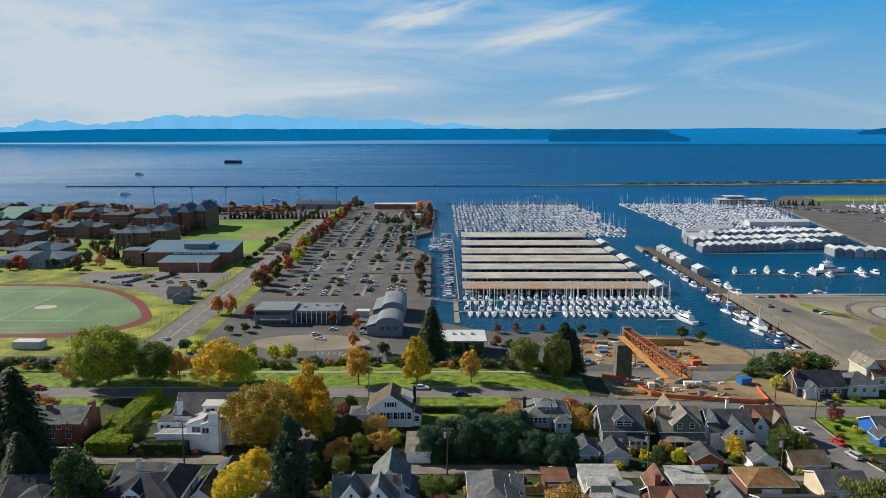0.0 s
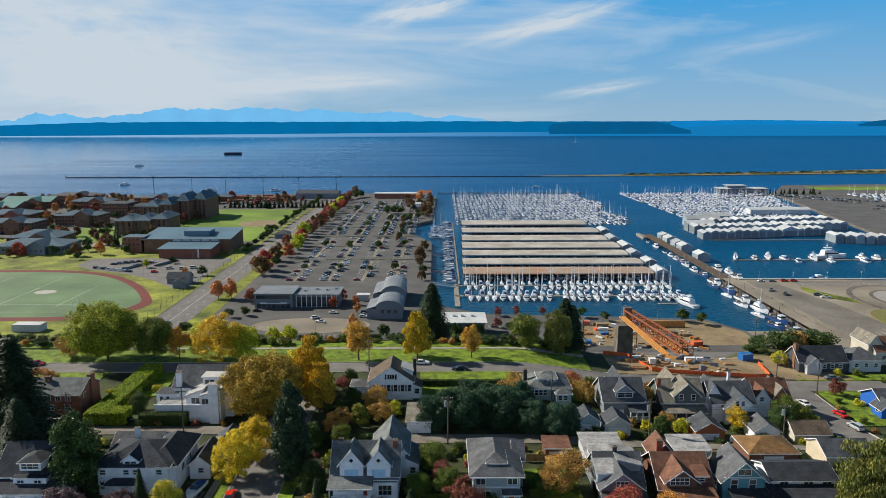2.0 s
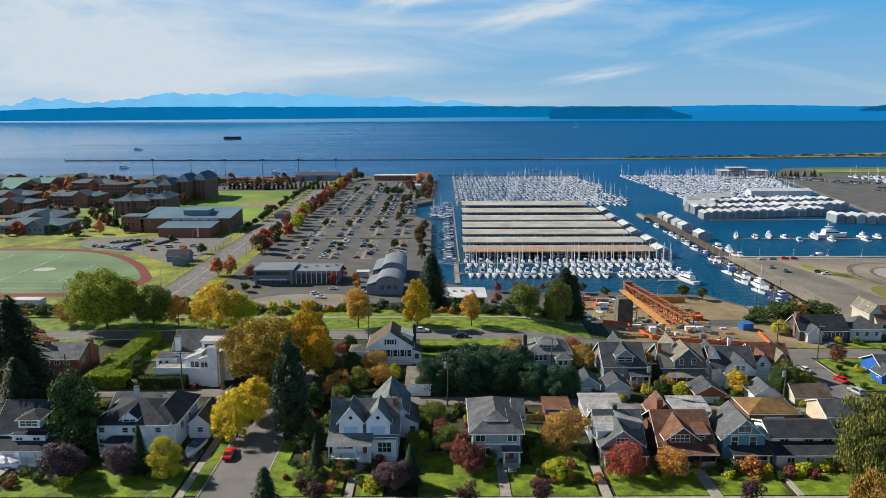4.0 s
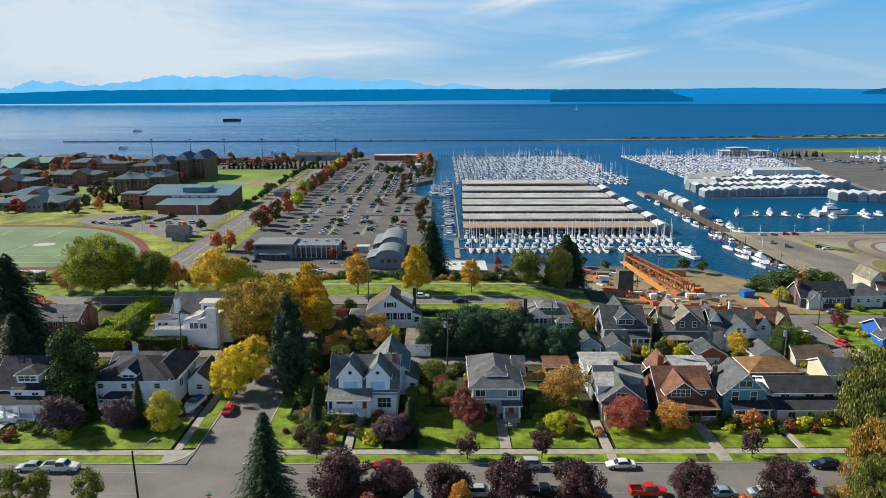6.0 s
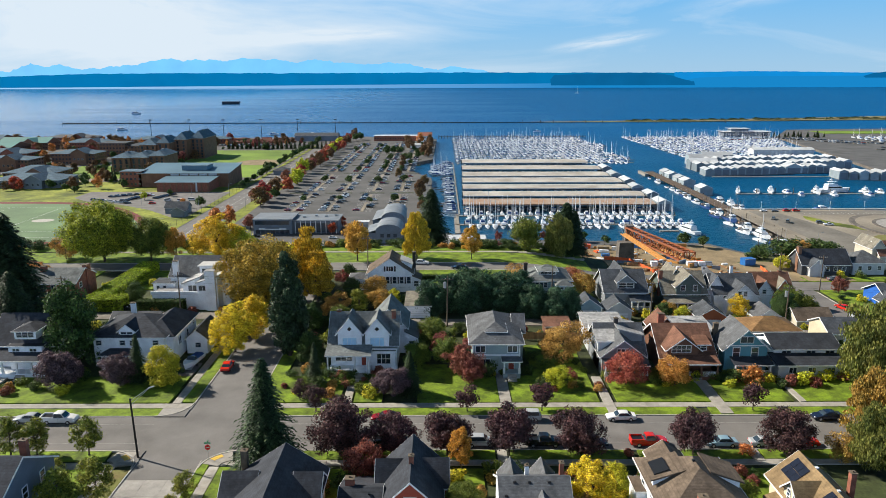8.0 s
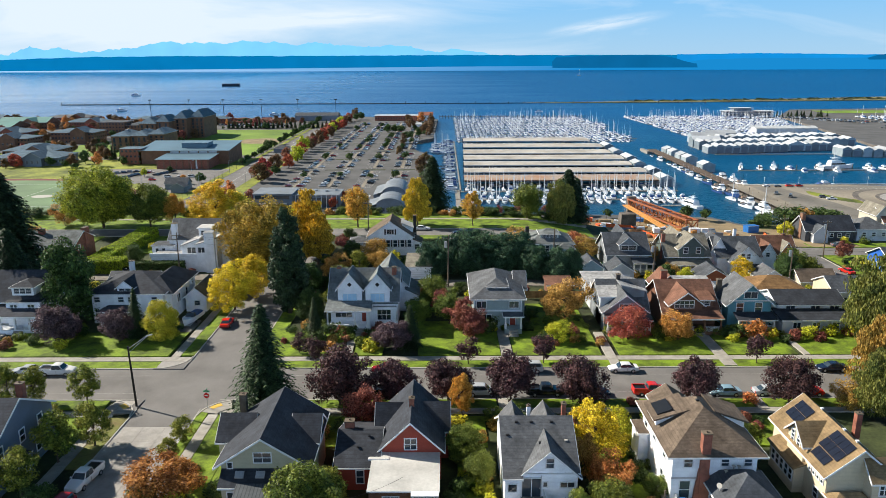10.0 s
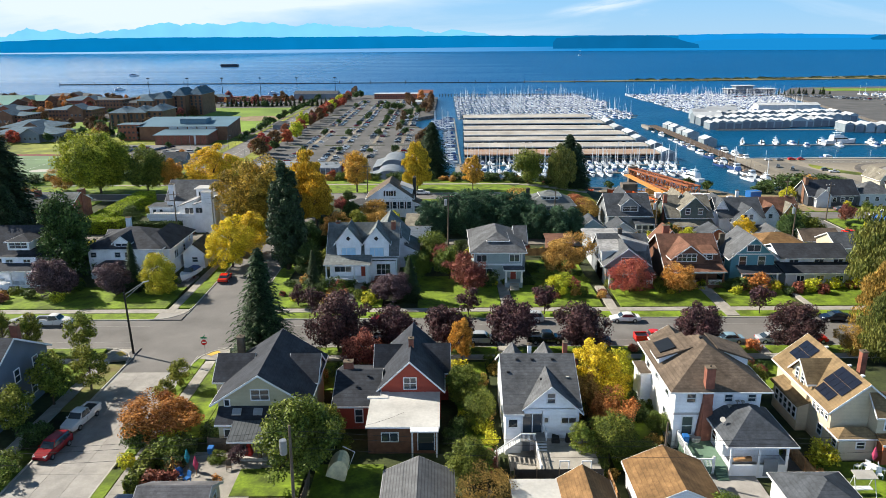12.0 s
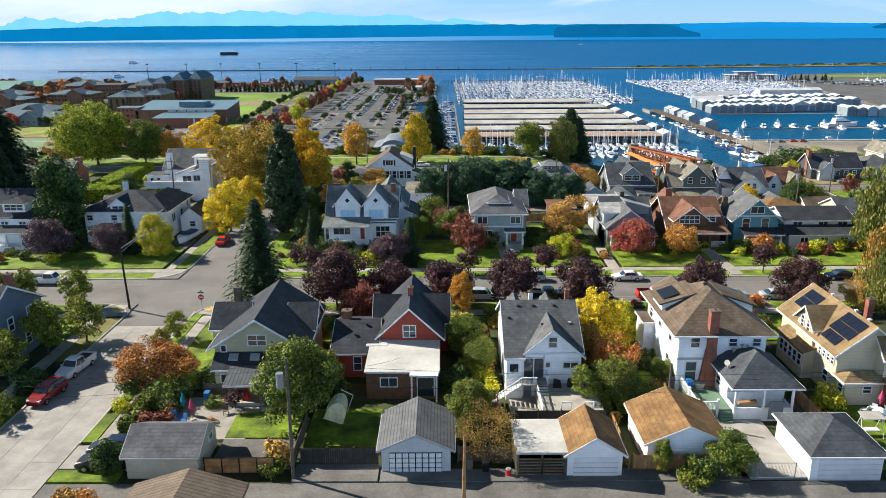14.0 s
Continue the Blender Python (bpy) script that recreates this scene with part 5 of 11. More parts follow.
def build_row_a():
    # dark slate house at the corner
    h = House("dark slate-blue two-storey house with white-framed windows", -54, 78)
    h.vol(-61, -48.4, 72, 86, 5.6, "gx", 9.4, "slateblue", "dark", 0.5, wins=row_of("E", 0, (74.5, 78, 82), 1.9, 1.0, 1.6) + row_of("E", 0, (74.5, 79, 83), 4.7, 1.0, 1.5) + row_of("S", 0, (-57, -53, -50.5), 4.6, 1.0, 1.5))
    h.vol(-49.0, -47.3, 75.2, 78.2, 2.9, "hip", 3.8, "slateblue", "dark", 0.2, wins=[("E", 76.7, 1.7, 2.0, 1.5, (3, 1)), ("S", -48.2, 1.7, 1.0, 1.5)])
    h.chimney(-50.2, 83, 9.6, 5)
    h.dormer(-53, 70.9, 5, 3.4, 5.6, 1.6, 1.3, "slateblue", "dark")
    h.t.location.x -= 2.2
    # beige bungalow with broad dark gable
    h = House("beige gabled bungalow with dark shingle roof and white edges", -20, 78)
    h.vol(-24.6, -15.1, 72.2, 84.2, 4.9, "gy", 8.0, "beige", "dark", 0.75, wins=[("S", -19.9, 5.55, 1.9, 1.15, (2, 2)), ("S", -23.6, 4.6, 0.5, 0.7, (1, 1))])
    h.vol(-24.2, -14.8, 70.4, 72.2, 2.9, "shed_s", 4.2, "beige", "dark", 0.35, wins=[("S", -22.9, 1.9, 1.3, 0.9, (2, 1)), ("S", -16.5, 1.9, 1.0, 0.9)])
    h.vol(-26.3, -22.5, 77.2, 82.6, 4.9, "gx", 6.9, "beige", "dark", 0.4)
    h.vol(-17.5, -14.6, 77.0, 82.0, 5.0, "gx", 7.0, "beige", "dark", 0.45, wins=[("E", 79.7, 4.0, 1.2, 1.0)])
    h.porch(-22.2, -16.2, 67.6, 70.3, 0.5, 2.5, "ribbed", 3, "shed_s", 0.7, rail=False, steps=-18.0, post_mat=M_OLDWOOD)
    h.chimney(-25.2, 84.6, 7.2, 2, 0.8, 0.8, M_OLDWOOD)
    for x in (-22.3, -20.0):
        part("skylight", Geo().hexa([(x - 0.5 + 20, -7.1, 3.75), (x + 0.5 + 20, -7.1, 3.75), (x + 0.5 + 20, -6.5, 4.2), (x - 0.5 + 20, -6.5, 4.2)], [(x - 0.5 + 20, -7.1, 3.87), (x + 0.5 + 20, -7.1, 3.87), (x + 0.5 + 20, -6.5, 4.32), (x - 0.5 + 20, -6.5, 4.32)]), M_STEEL, h.t)
    part("barbecue_cover", Geo().hexa([(-0.9, -9.9, 0.5), (-0.1, -9.9, 0.5), (-0.1, -9.3, 0.5), (-0.9, -9.3, 0.5)], [(-0.7, -9.8, 1.6), (-0.3, -9.8, 1.6), (-0.3, -9.4, 1.6), (-0.7, -9.4, 1.6)]), M_RED, h.t, "red cloth cover on the porch")
    # red gabled house
    h = House("red gabled house with dark roof and white flat extension", -4, 80)
    h.vol(-7.2, 0.0, 76.8, 88, 3.9, "gy", 7.3, "red", "dark", 0.45, wins=[("S", -3.6, 4.55, 1.35, 1.35, (2, 2))])
    h.vol(-8.0, -3.6, 81.5, 86, 3.9, "gx", 6.3, "red", "dark", 0.35)
    h.vol(-3.6, 0.9, 81.5, 86.5, 3.9, "gx", 6.3, "red", "dark", 0.35)
    h.vol(-7.9, -0.3, 69.4, 76.75, 3.05, "shed_s", 3.3, M_BROWNSIDING, M_WHITEROOF, 0.18, wins=[("S", -5.5, 1.9, 1.7, 0.95, (2, 1))], th=0.16)
    h.vol(-8.3, -6.2, 75.4, 76.74, 3.3, "flat", 0, "red", M_WHITEROOF, 0.12)
    h.door("S", -1.6, 0.3, 1.7, 2.1, 69.38, M_GLASS)
    for x in (-3.05, -0.45):
        part("post", Geo().box(x + 4 - 0.09, -11.6, 0, x + 4 + 0.09, -11.42, 3.05), M_TRIM, h.t)
    part("canopy", Geo().box(0.75, -11.75, 3.06, 3.75, -10.5, 3.2), M_TRIM, h.t)
    h.vol(-12.2, -7.3, 74.6, 85, 2.9, "gx", 4.7, "red", "dark", 0.35, wins=[("S", -9.4, 1.6, 0.8, 1.6)])
    h.chimney(-11.2, 80.6, 5.6, 2, 1.1, 0.9)
    h.chimney(-3.6, 81.2, 8.3, 6, 0.6, 0.6)
    h.vents([(-8.6, 78.6, 4.6), (-8.4, 81, 4.3), (-9.8, 77, 4.0)])
    # white house with grey roof
    h = House("white house with grey shingle roof and rear gable", 11, 76)
    h.vol(7.0, 14.75, 69.9, 81.8, 5.2, "gx", 8.5, "white", "grey", 0.4)
    h.vol(8.6, 14.8, 69.5, 76, 4.9, "gy", 7.7, "white", "grey", 0.4, wins=[("S", 11.75, 6.35, 0.8, 1.1), ("S", 13.7, 3.75, 1.5, 0.6, (2, 1)), ("S", 11.3, 3.8, 0.4, 0.55, (1, 1))])
    h.vol(6.9, 8.6, 69.0, 69.9, 4.7, "shed_s", 5.3, "white", "grey", 0.25, wins=[("S", 7.7, 3.7, 0.9, 0.9, (1, 1))])
    h.door("S", 9.8, 2.36, 2.0, 2.2, 69.46, M_GLASS)
    part("door_mullion", Geo().box(-1.25, -6.62, 2.36, -1.15, -6.56, 4.56), M_TRIM, h.t)
    part("downpipe", Geo().tube((-0.15, -6.6, 1.9), (-0.15, -6.6, 4.9), 0.05, 0.05, 6), M_GREYTRIM, h.t)
    part("landing", Geo().box(-2.6, -8.3, 2.2, 0.1, -6.55, 2.35), M_DOCK, h.t)
    for i in range(12):
        part("tread", Geo().box(-2.6 - 0.25 * (i + 1), -8.2, 2.15 - 0.18 * i, -2.6 - 0.25 * i, -7.2, 2.21 - 0.18 * i), M_TRIM, h.t)
    for i in range(3):
        part("tread", Geo().box(-1.0, -8.6 - 0.3 * i, 2.05 - 0.18 * i, 0.1, -8.3 - 0.3 * i, 2.11 - 0.18 * i), M_TRIM, h.t)
    rl = Geo()
    for i in range(13):
        rl.box(-2.65 - 0.25 * i, -8.3, 2.2 - 0.18 * i, -2.6 - 0.25 * i, -8.25, 3.1 - 0.18 * i)
    rl.hexa([(-5.6, -8.32, 0.85), (-5.6, -8.22, 0.85), (-2.6, -8.22, 3.05), (-2.6, -8.32, 3.05)], [(-5.6, -8.32, 0.95), (-5.6, -8.22, 0.95), (-2.6, -8.22, 3.15), (-2.6, -8.32, 3.15)])
    for i in range(12):
        rl.box(-2.6 + i * 0.13, -8.35, 2.35, -2.56 + i * 0.13, -8.3, 3.2)
        rl.box(0.1, -8.3 + i * 0.14, 2.35, 0.14, -8.26 + i * 0.14, 3.2)
    rl.box(-2.62, -8.37, 3.15, -1.0, -8.27, 3.25).box(0.07, -8.3, 3.15, 0.17, -6.6, 3.25)
    part("stair_rail", rl, M_TRIM, h.t)["kind"] = "stuff"
    h.door("S", 9.2, 0.0, 0.8, 2.0, 69.44, M_SLATEBLDG)
    h.vents([(8.6, 75.1, 8.22), (10.3, 75.1, 8.22), (12.6, 75.1, 8.22), (7.5, 73.6, 7.4), (10.6, 73.5, 6.95), (11.0, 72.2, 7.2)])
    h.vents([(14.0, 73.0, 7.05)], M_KERB)
    h.vol(7.5, 10.2, 79, 83.2, 5.0, "gy", 6.7, "white", "grey", 0.3)
    h.vol(11.4, 14.2, 79, 83.2, 5.0, "gy", 6.7, "white", "grey", 0.3)
    h.chimney(10.3, 77.8, 8.9, 7, 0.45, 0.45, M_WHITE)
    h.chimney(14.5, 78.2, 9.0, 0, 0.5, 0.6)
    # raised concrete terrace behind it
    tr = thing("terrace", "raised grey concrete terrace with white rail and dark panels", "terrace", (12.9, 66.0, land(13, 66)))
    part("slab", Geo().box(-2.9, -3.5, -0.3, 3.2, 3.42, 1.62), M_WALK, tr)
    for i in range(4):
        part("panel", Geo().box(-5.6 + i * 2.2, -3.62, 1.0, -3.48 + i * 2.2, -3.54, 2.35), M_DARKWOOD, tr)
        part("post", Geo().box(-5.7 + i * 2.2, -3.66, -0.3, -5.6 + i * 2.2, -3.54, 2.55), M_OLDWOOD, tr)
    bal = Geo().box(-2.98, -3.4, 2.45, -2.88, 2.6, 2.55).box(-2.98, -3.4, 2.0, -2.9, 2.6, 2.06)
    for i in range(40):
        bal.box(-2.95, -3.4 + 0.15 * i, 1.62, -2.91, -3.36 + 0.15 * i, 2.5)
    part("balustrade", bal, M_TRIM, tr)["kind"] = "stuff"
    for y in (-3.4, -0.4, 2.55):
        part("newel_post", Geo().box(-3.02, y - 0.07, 1.5, -2.86, y + 0.07, 2.75), M_TRIM, tr)
    for x in (-1.2, 1.0):
        part("arch", Geo().box(x, -3.3, 1.62, x + 0.1, -3.2, 3.0).box(x + 0.9, -3.3, 1.62, x + 1.0, -3.2, 3.0).box(x, -3.3, 3.0, x + 1.0, -3.2, 3.1), M_TRIM, tr)
    for x, y, w in ((-1.1, 2.4, 0.9), (0.4, 2.5, 0.8)):
        part("planter", Geo().hexa([(x, y, 1.62), (x + w, y, 1.62), (x + w, y + 0.5, 1.62), (x, y + 0.5, 1.62)], [(x + 0.1, y, 2.3), (x + w - 0.1, y + 0.1, 2.2), (x + w - 0.1, y + 0.5, 2.3), (x + 0.1, y + 0.5, 2.5)]), M_RUBBER, tr)
    # tall white house with brown hipped roof
    h = House("tall white house with brown hipped roof and brick chimney", 30, 76)
    h.vol(25.2, 34.4, 70.3, 82.2, 6.9, "hip", 10.2, "white", "brown", 0.8, wins=[("S", 26.9, 5.9, 0.9, 1.0), ("S", 30.9, 5.9, 0.8, 0.8), ("S", 33.4, 5.9, 0.8, 0.8), ("S", 26.7, 2.6, 1.1, 2.1), ("W", 73, 5.6, 0.9, 1.3), ("W", 77, 5.6, 0.9, 1.3), ("W", 80.5, 5.4, 1.1, 1.5), ("W", 73.5, 2.4, 0.8, 1.5)])
    part("belt_course", Geo().box(-4.88, -5.78, 3.9, 4.48, -5.68, 4.15), M_GREYTRIM, h.t)
    h.chimney(28.6, 70.2, 9.5, 0, 0.95, 0.8)
    part("chimney_breast", Geo().hexa([(-2.6, -6.1, -0.2), (-0.2, -6.1, -0.2), (-0.2, -5.72, -0.2), (-2.6, -5.72, -0.2)], [(-1.95, -6.1, 5.2), (-0.9, -6.1, 5.2), (-0.9, -5.72, 5.2), (-1.95, -5.72, 5.2)]), M_BRICK, h.t)
    h.vol(24.9, 28.2, 76.0, 79.6, 8.0, "shed_w", 9.3, "white", "brown", 0.4, z0=7.0)
    part("solar_panel", Geo().hexa([(-4.9, 0.4, 8.42), (-3.2, 0.4, 9.08), (-3.2, 3.2, 9.08), (-4.9, 3.2, 8.42)], [(-4.9, 0.4, 8.5), (-3.2, 0.4, 9.16), (-3.2, 3.2, 9.16), (-4.9, 3.2, 8.5)]), M_DARKMETAL, h.t)
    h.vol(31.6, 34.9, 75.6, 79.4, 7.9, "shed_e", 9.3, "white", "brown", 0.4, z0=7.0)
    h.vol(26.5, 30.5, 80.4, 84.4, 7.0, "gy", 8.3, "white", "brown", 0.4, z0=6.8)
    h.vol(24.0, 25.2, 79.2, 82.4, 4.4, "flat", 0, "white", "brown", 0.2)
    h.vents([(32.4, 74.2, 8.5), (29.6, 76.5, 10.2)])
    # its rear addition with an open back porch
    h.vol(29.3, 35.2, 66.6, 71.6, 3.7, "hip", 3.75, "white", "slate", 0.1, th=0.05, wins=[("W", 69, 2.2, 1.1, 1.0)])
    r, t = roof_geo("hip", -0.9, 5.3, -11.7, -4.4, 3.75, 6.2, 0.45)
    part("roof", r, ROOFS["slate"], h.t)
    part("edge_board", t, M_TRIM, h.t)
    part("porch_wall", Geo().box(-0.7, -11.5, -0.2, 5.2, -11.35, 1.35).box(-0.7, -11.34, -0.2, -0.55, -9.5, 1.35).box(5.05, -11.34, -0.2, 5.2, -9.5, 1.35), M_WHITE, h.t)
    part("porch_floor", Geo().box(-0.54, -11.3, 0.2, 5.0, -9.45, 0.36), M_DOCK, h.t)
    for x in (-0.6, 2.2, 5.05):
        part("post", Geo().box(x - 0.12, -11.52, -0.2, x + 0.12, -11.33, 3.7), M_TRIM, h.t)
    part("screen_door", Geo().box(2.75, -11.56, 0.1, 4.2, -11.51, 2.1), M_SLATEBLDG, h.t)
    part("shelf", Geo().hexa([(0.0, -10.9, 1.4), (1.8, -10.9, 1.4), (1.8, -10.5, 1.4), (0.0, -10.5, 1.4)], [(0.0, -10.9, 1.6), (1.8, -10.9, 1.8), (1.8, -10.5, 1.8), (0.0, -10.5, 1.6)]), M_WOOD, h.t)
    part("satellite_dish", Geo().tube((-0.6, -8.6, 4.9), (-0.75, -8.75, 5.0), 0.08, 0.3, 14).tube((-0.6, -8.6, 4.2), (-0.6, -8.6, 4.9), 0.04), M_KERB, h.t)
    h.vents([(31.6, 69.6, 5.8), (32.3, 69.9, 5.6), (33.2, 68.9, 5.2), (30.7, 69.4, 5.4)], M_KERB)
    # green deck and its white rail
    h2 = thing("deck", "green painted timber deck with white balustrade", "deck", (27.2, 66.7, land(27, 66)))
    part("deck_floor", Geo().box(-1.4, -1.8, -0.2, 2.0, 3.5, 1.0), M_DECK, h2)
    dr = Geo()
    for i in range(36):
        dr.box(-1.45, -1.8 + i * 0.147, 1.0, -1.4, -1.75 + i * 0.147, 1.85)
    for i in range(14):
        dr.box(-1.4 + i * 0.14, -1.85, 1.0, -1.35 + i * 0.14, -1.8, 1.85)
    dr.box(-1.5, -1.9, 1.8, -1.35, 3.5, 1.92).box(-1.5, -1.9, 1.8, 0.6, -1.75, 1.92)
    part("balustrade", dr, M_TRIM, h2)["kind"] = "stuff"
    for x, y in ((-1.4, -1.8), (0.6, -1.8), (-1.4, 0.8), (-1.4, 3.4)):
        part("newel_post", Geo().box(x - 0.12, y - 0.12, 0, x + 0.12, y + 0.12, 2.15), M_TRIM, h2)
    for i in range(5):
        part("step", Geo().box(0.75, -1.8 - 0.3 * (i + 1), -0.1, 1.9, -1.8 - 0.3 * i, 0.82 - 0.18 * i), M_DECK, h2)
    # tan house with solar panels
    h = House("tan two-storey house with ochre roof and solar panels", 45, 75)
    h.vol(41.6, 48.4, 69.2, 82.0, 5.2, "gy", 8.0, "tan", "tan", 0.6, wins=row_of("W", 0, (70.0, 70.9, 71.8, 72.7), 3.9, 0.45, 0.8) + row_of("W", 0, (71, 80.6), 1.7, 0.9, 1.2))
    h.vol(41.3, 45.0, 74.0, 77.8, 6.0, "gx", 7.7, "tan", "tan", 0.45, wins=row_of("W", 0, (75.2, 76.6), 5.7, 0.6, 1.4, (1, 3)))
    h.vol(40.4, 41.6, 73.8, 80.0, 3.0, "shed_w", 3.7, "tan", "tan", 0.35, wins=row_of("W", 0, (74.5, 75.6, 76.7, 77.8, 78.9), 1.9, 0.75, 1.3))
    h.vol(45.6, 53.0, 67.6, 71.0, 5.3, "gx", 6.9, "tan", "tan", 0.4, wins=row_of("S", 0, (46.9, 48.3, 49.7), 4.2, 0.95, 1.3, (2, 2)))
    h.vol(41.9, 45.7, 67.6, 69.2, 2.6, "hip", 3.4, "tan", "tan", 0.4, wins=[("W", 68.4, 1.6, 0.8, 0.8), ("S", 44.2, 1.7, 0.8, 0.7)])
    h.vol(45.9, 52, 66.4, 67.6, 2.4, "shed_s", 3.0, "orange", "rust", 0.3)
    h.chimney(49.2, 77.6, 7.9, 0, 0.65, 0.7)
    def panels(xa, ya, n, m, w, d):
        """Rows of solar panels laid on the slope that faces the sun."""
        s = (8.0 - 5.2) / 3.4
        for i in range(n):
            for j in range(m):
                x0, y0 = xa + i * w + 0.03, ya + j * d + 0.03
                x1, y1 = x0 + w - 0.06, y0 + d - 0.06
                zz = lambda x: 5.2 + (x - 41.6) * s + 0.27
                low = [(x0 - 45, y0 - 75, zz(x0)), (x1 - 45, y0 - 75, zz(x1)), (x1 - 45, y1 - 75, zz(x1)), (x0 - 45, y1 - 75, zz(x0))]
                part("solar_panel", Geo().hexa(low, [(a, b, c + 0.06) for a, b, c in low]), M_SOLAR, h.t, "dark blue solar panel")
    panels(42.6, 69.6, 2, 4, 1.0, 1.0)
    panels(41.6, 70.2, 1, 3, 0.95, 1.0)
    panels(42.4, 78.2, 2, 3, 1.0, 1.05)
    h.vents([(45.0, 70.4, 8.3), (45.0, 73, 8.3), (45.0, 78, 8.3)], M_TRIM)


def garage(label, x0, x1, y0, y1, ze, kind, zr, wall, roof, door=None, o=0.35, paneled=False, trim=None):
    h = House(label, (x0 + x1) / 2, (y0 + y1) / 2, "garage", "garage")
    h.vol(x0, x1, y0, y1, ze, kind, zr, wall, roof, o, trim=trim)
    if door:
        cx, w, hh = door
        ox, oy = h.o
        d = part("garage_door", Geo().box(cx - w / 2 - ox, y0 - oy - 0.06, 0, cx + w / 2 - ox, y0 - oy + 0.02, hh), M_WHITE if not paneled else M_DARKMETAL, h.t)
        if paneled:
            n, m = 8, 4
            me = Geo().box(0, -0.05, 0, w / n - 0.1, 0, hh / m - 0.1).mesh("door_panel", M_TRIM)
            for i in range(n):
                for j in range(m):
                    part("door_panel", me, None, d, at=(cx - w / 2 - ox + 0.05 + i * w / n, y0 - oy - 0.06, 0.05 + j * hh / m))
        else:
            for j in range(1, 4):
                part("door_seam", Geo().box(cx - w / 2 - ox, y0 - oy - 0.075, hh * j / 4 - 0.02, cx + w / 2 - ox, y0 - oy - 0.06, hh * j / 4 + 0.02), M_GREYTRIM, d)
    return h


def build_garages():
    h = garage("low pale garage with grey diamond shingle roof", -27.6, -21.3, 55.2, 60.6, 2.2, "gx", 3.6, "cream", "ridged", None, 0.35, trim=M_GREYTRIM)
    window(h.t, "E", 1.0, 1.9, 0.9, 0.6, 3.17, (1, 1))
    garage("grey gabled garage with panelled glass door", -5.2, 0.9, 55.8, 62.0, 2.4, "gy", 3.8, "lightgrey", "corrugated", (-2.2, 4.7, 2.0), 0.4, True, M_GREYTRIM)
    garage("white garage with rust-brown shingle roof", 11.1, 15.9, 55.0, 60.4, 2.3, "gy", 3.85, "white", "rust", (13.6, 3.9, 1.9), 0.35)
    c = House("open timber carport with white flat roof", 8.9, 57.8, "carport", "carport")
    r, t = roof_geo("flat", -2.2, 2.1, -2.8, 2.7, 2.3, 0, 0.1)
    part("roof", r, M_WHITEROOF, c.t)
    for x in (-2.1, 0, 2.0):
        for y in (-2.7, 2.6):
            part("post", Geo().box(x - 0.08, y - 0.08, -0.2, x + 0.08, y + 0.08, 2.3), M_OLDWOOD, c.t)
    part("back_wall", Geo().box(-2.2, 2.6, -0.2, 2.1, 2.7, 2.3).box(-2.2, -2.6, -0.2, -2.1, 2.6, 2.3), M_OLDWOOD, c.t)
    for i in range(6):
        part("gate_board", Geo().box(-2.0, -2.78, 0.15 + i * 0.3, 1.95, -2.72, 0.33 + i * 0.3), M_OLDWOOD, c.t)
    garage("white garage with worn orange-brown hipped roof", 18.5, 25.6, 56.6, 63.5, 2.4, "gy", 4.0, "white", "rust", None, 0.4)
    garage("white double garage with dark hipped roof", 32.1, 38.3, 54.4, 61.2, 2.4, "hip", 4.3, "white", "slate", (35.5, 5.4, 2.0), 0.35)
    garage("garage with dark ribbed roof across the lane", -24.4, -16.0, 40.5, 50.4, 2.4, "gy", 3.7, "cream", "ribbed_tan", None, 0.4, trim=M_OLDWOOD)
    garage("shed with tan roof across the lane", 9.4, 21.5, 38, 47.2, 2.4, "gx", 3.2, "cream", "tan", None, 0.3)
    garage("garage with brown roof across the lane", 34, 46, 36, 46.4, 2.4, "gx", 3.2, "cream", "brown", None, 0.3)


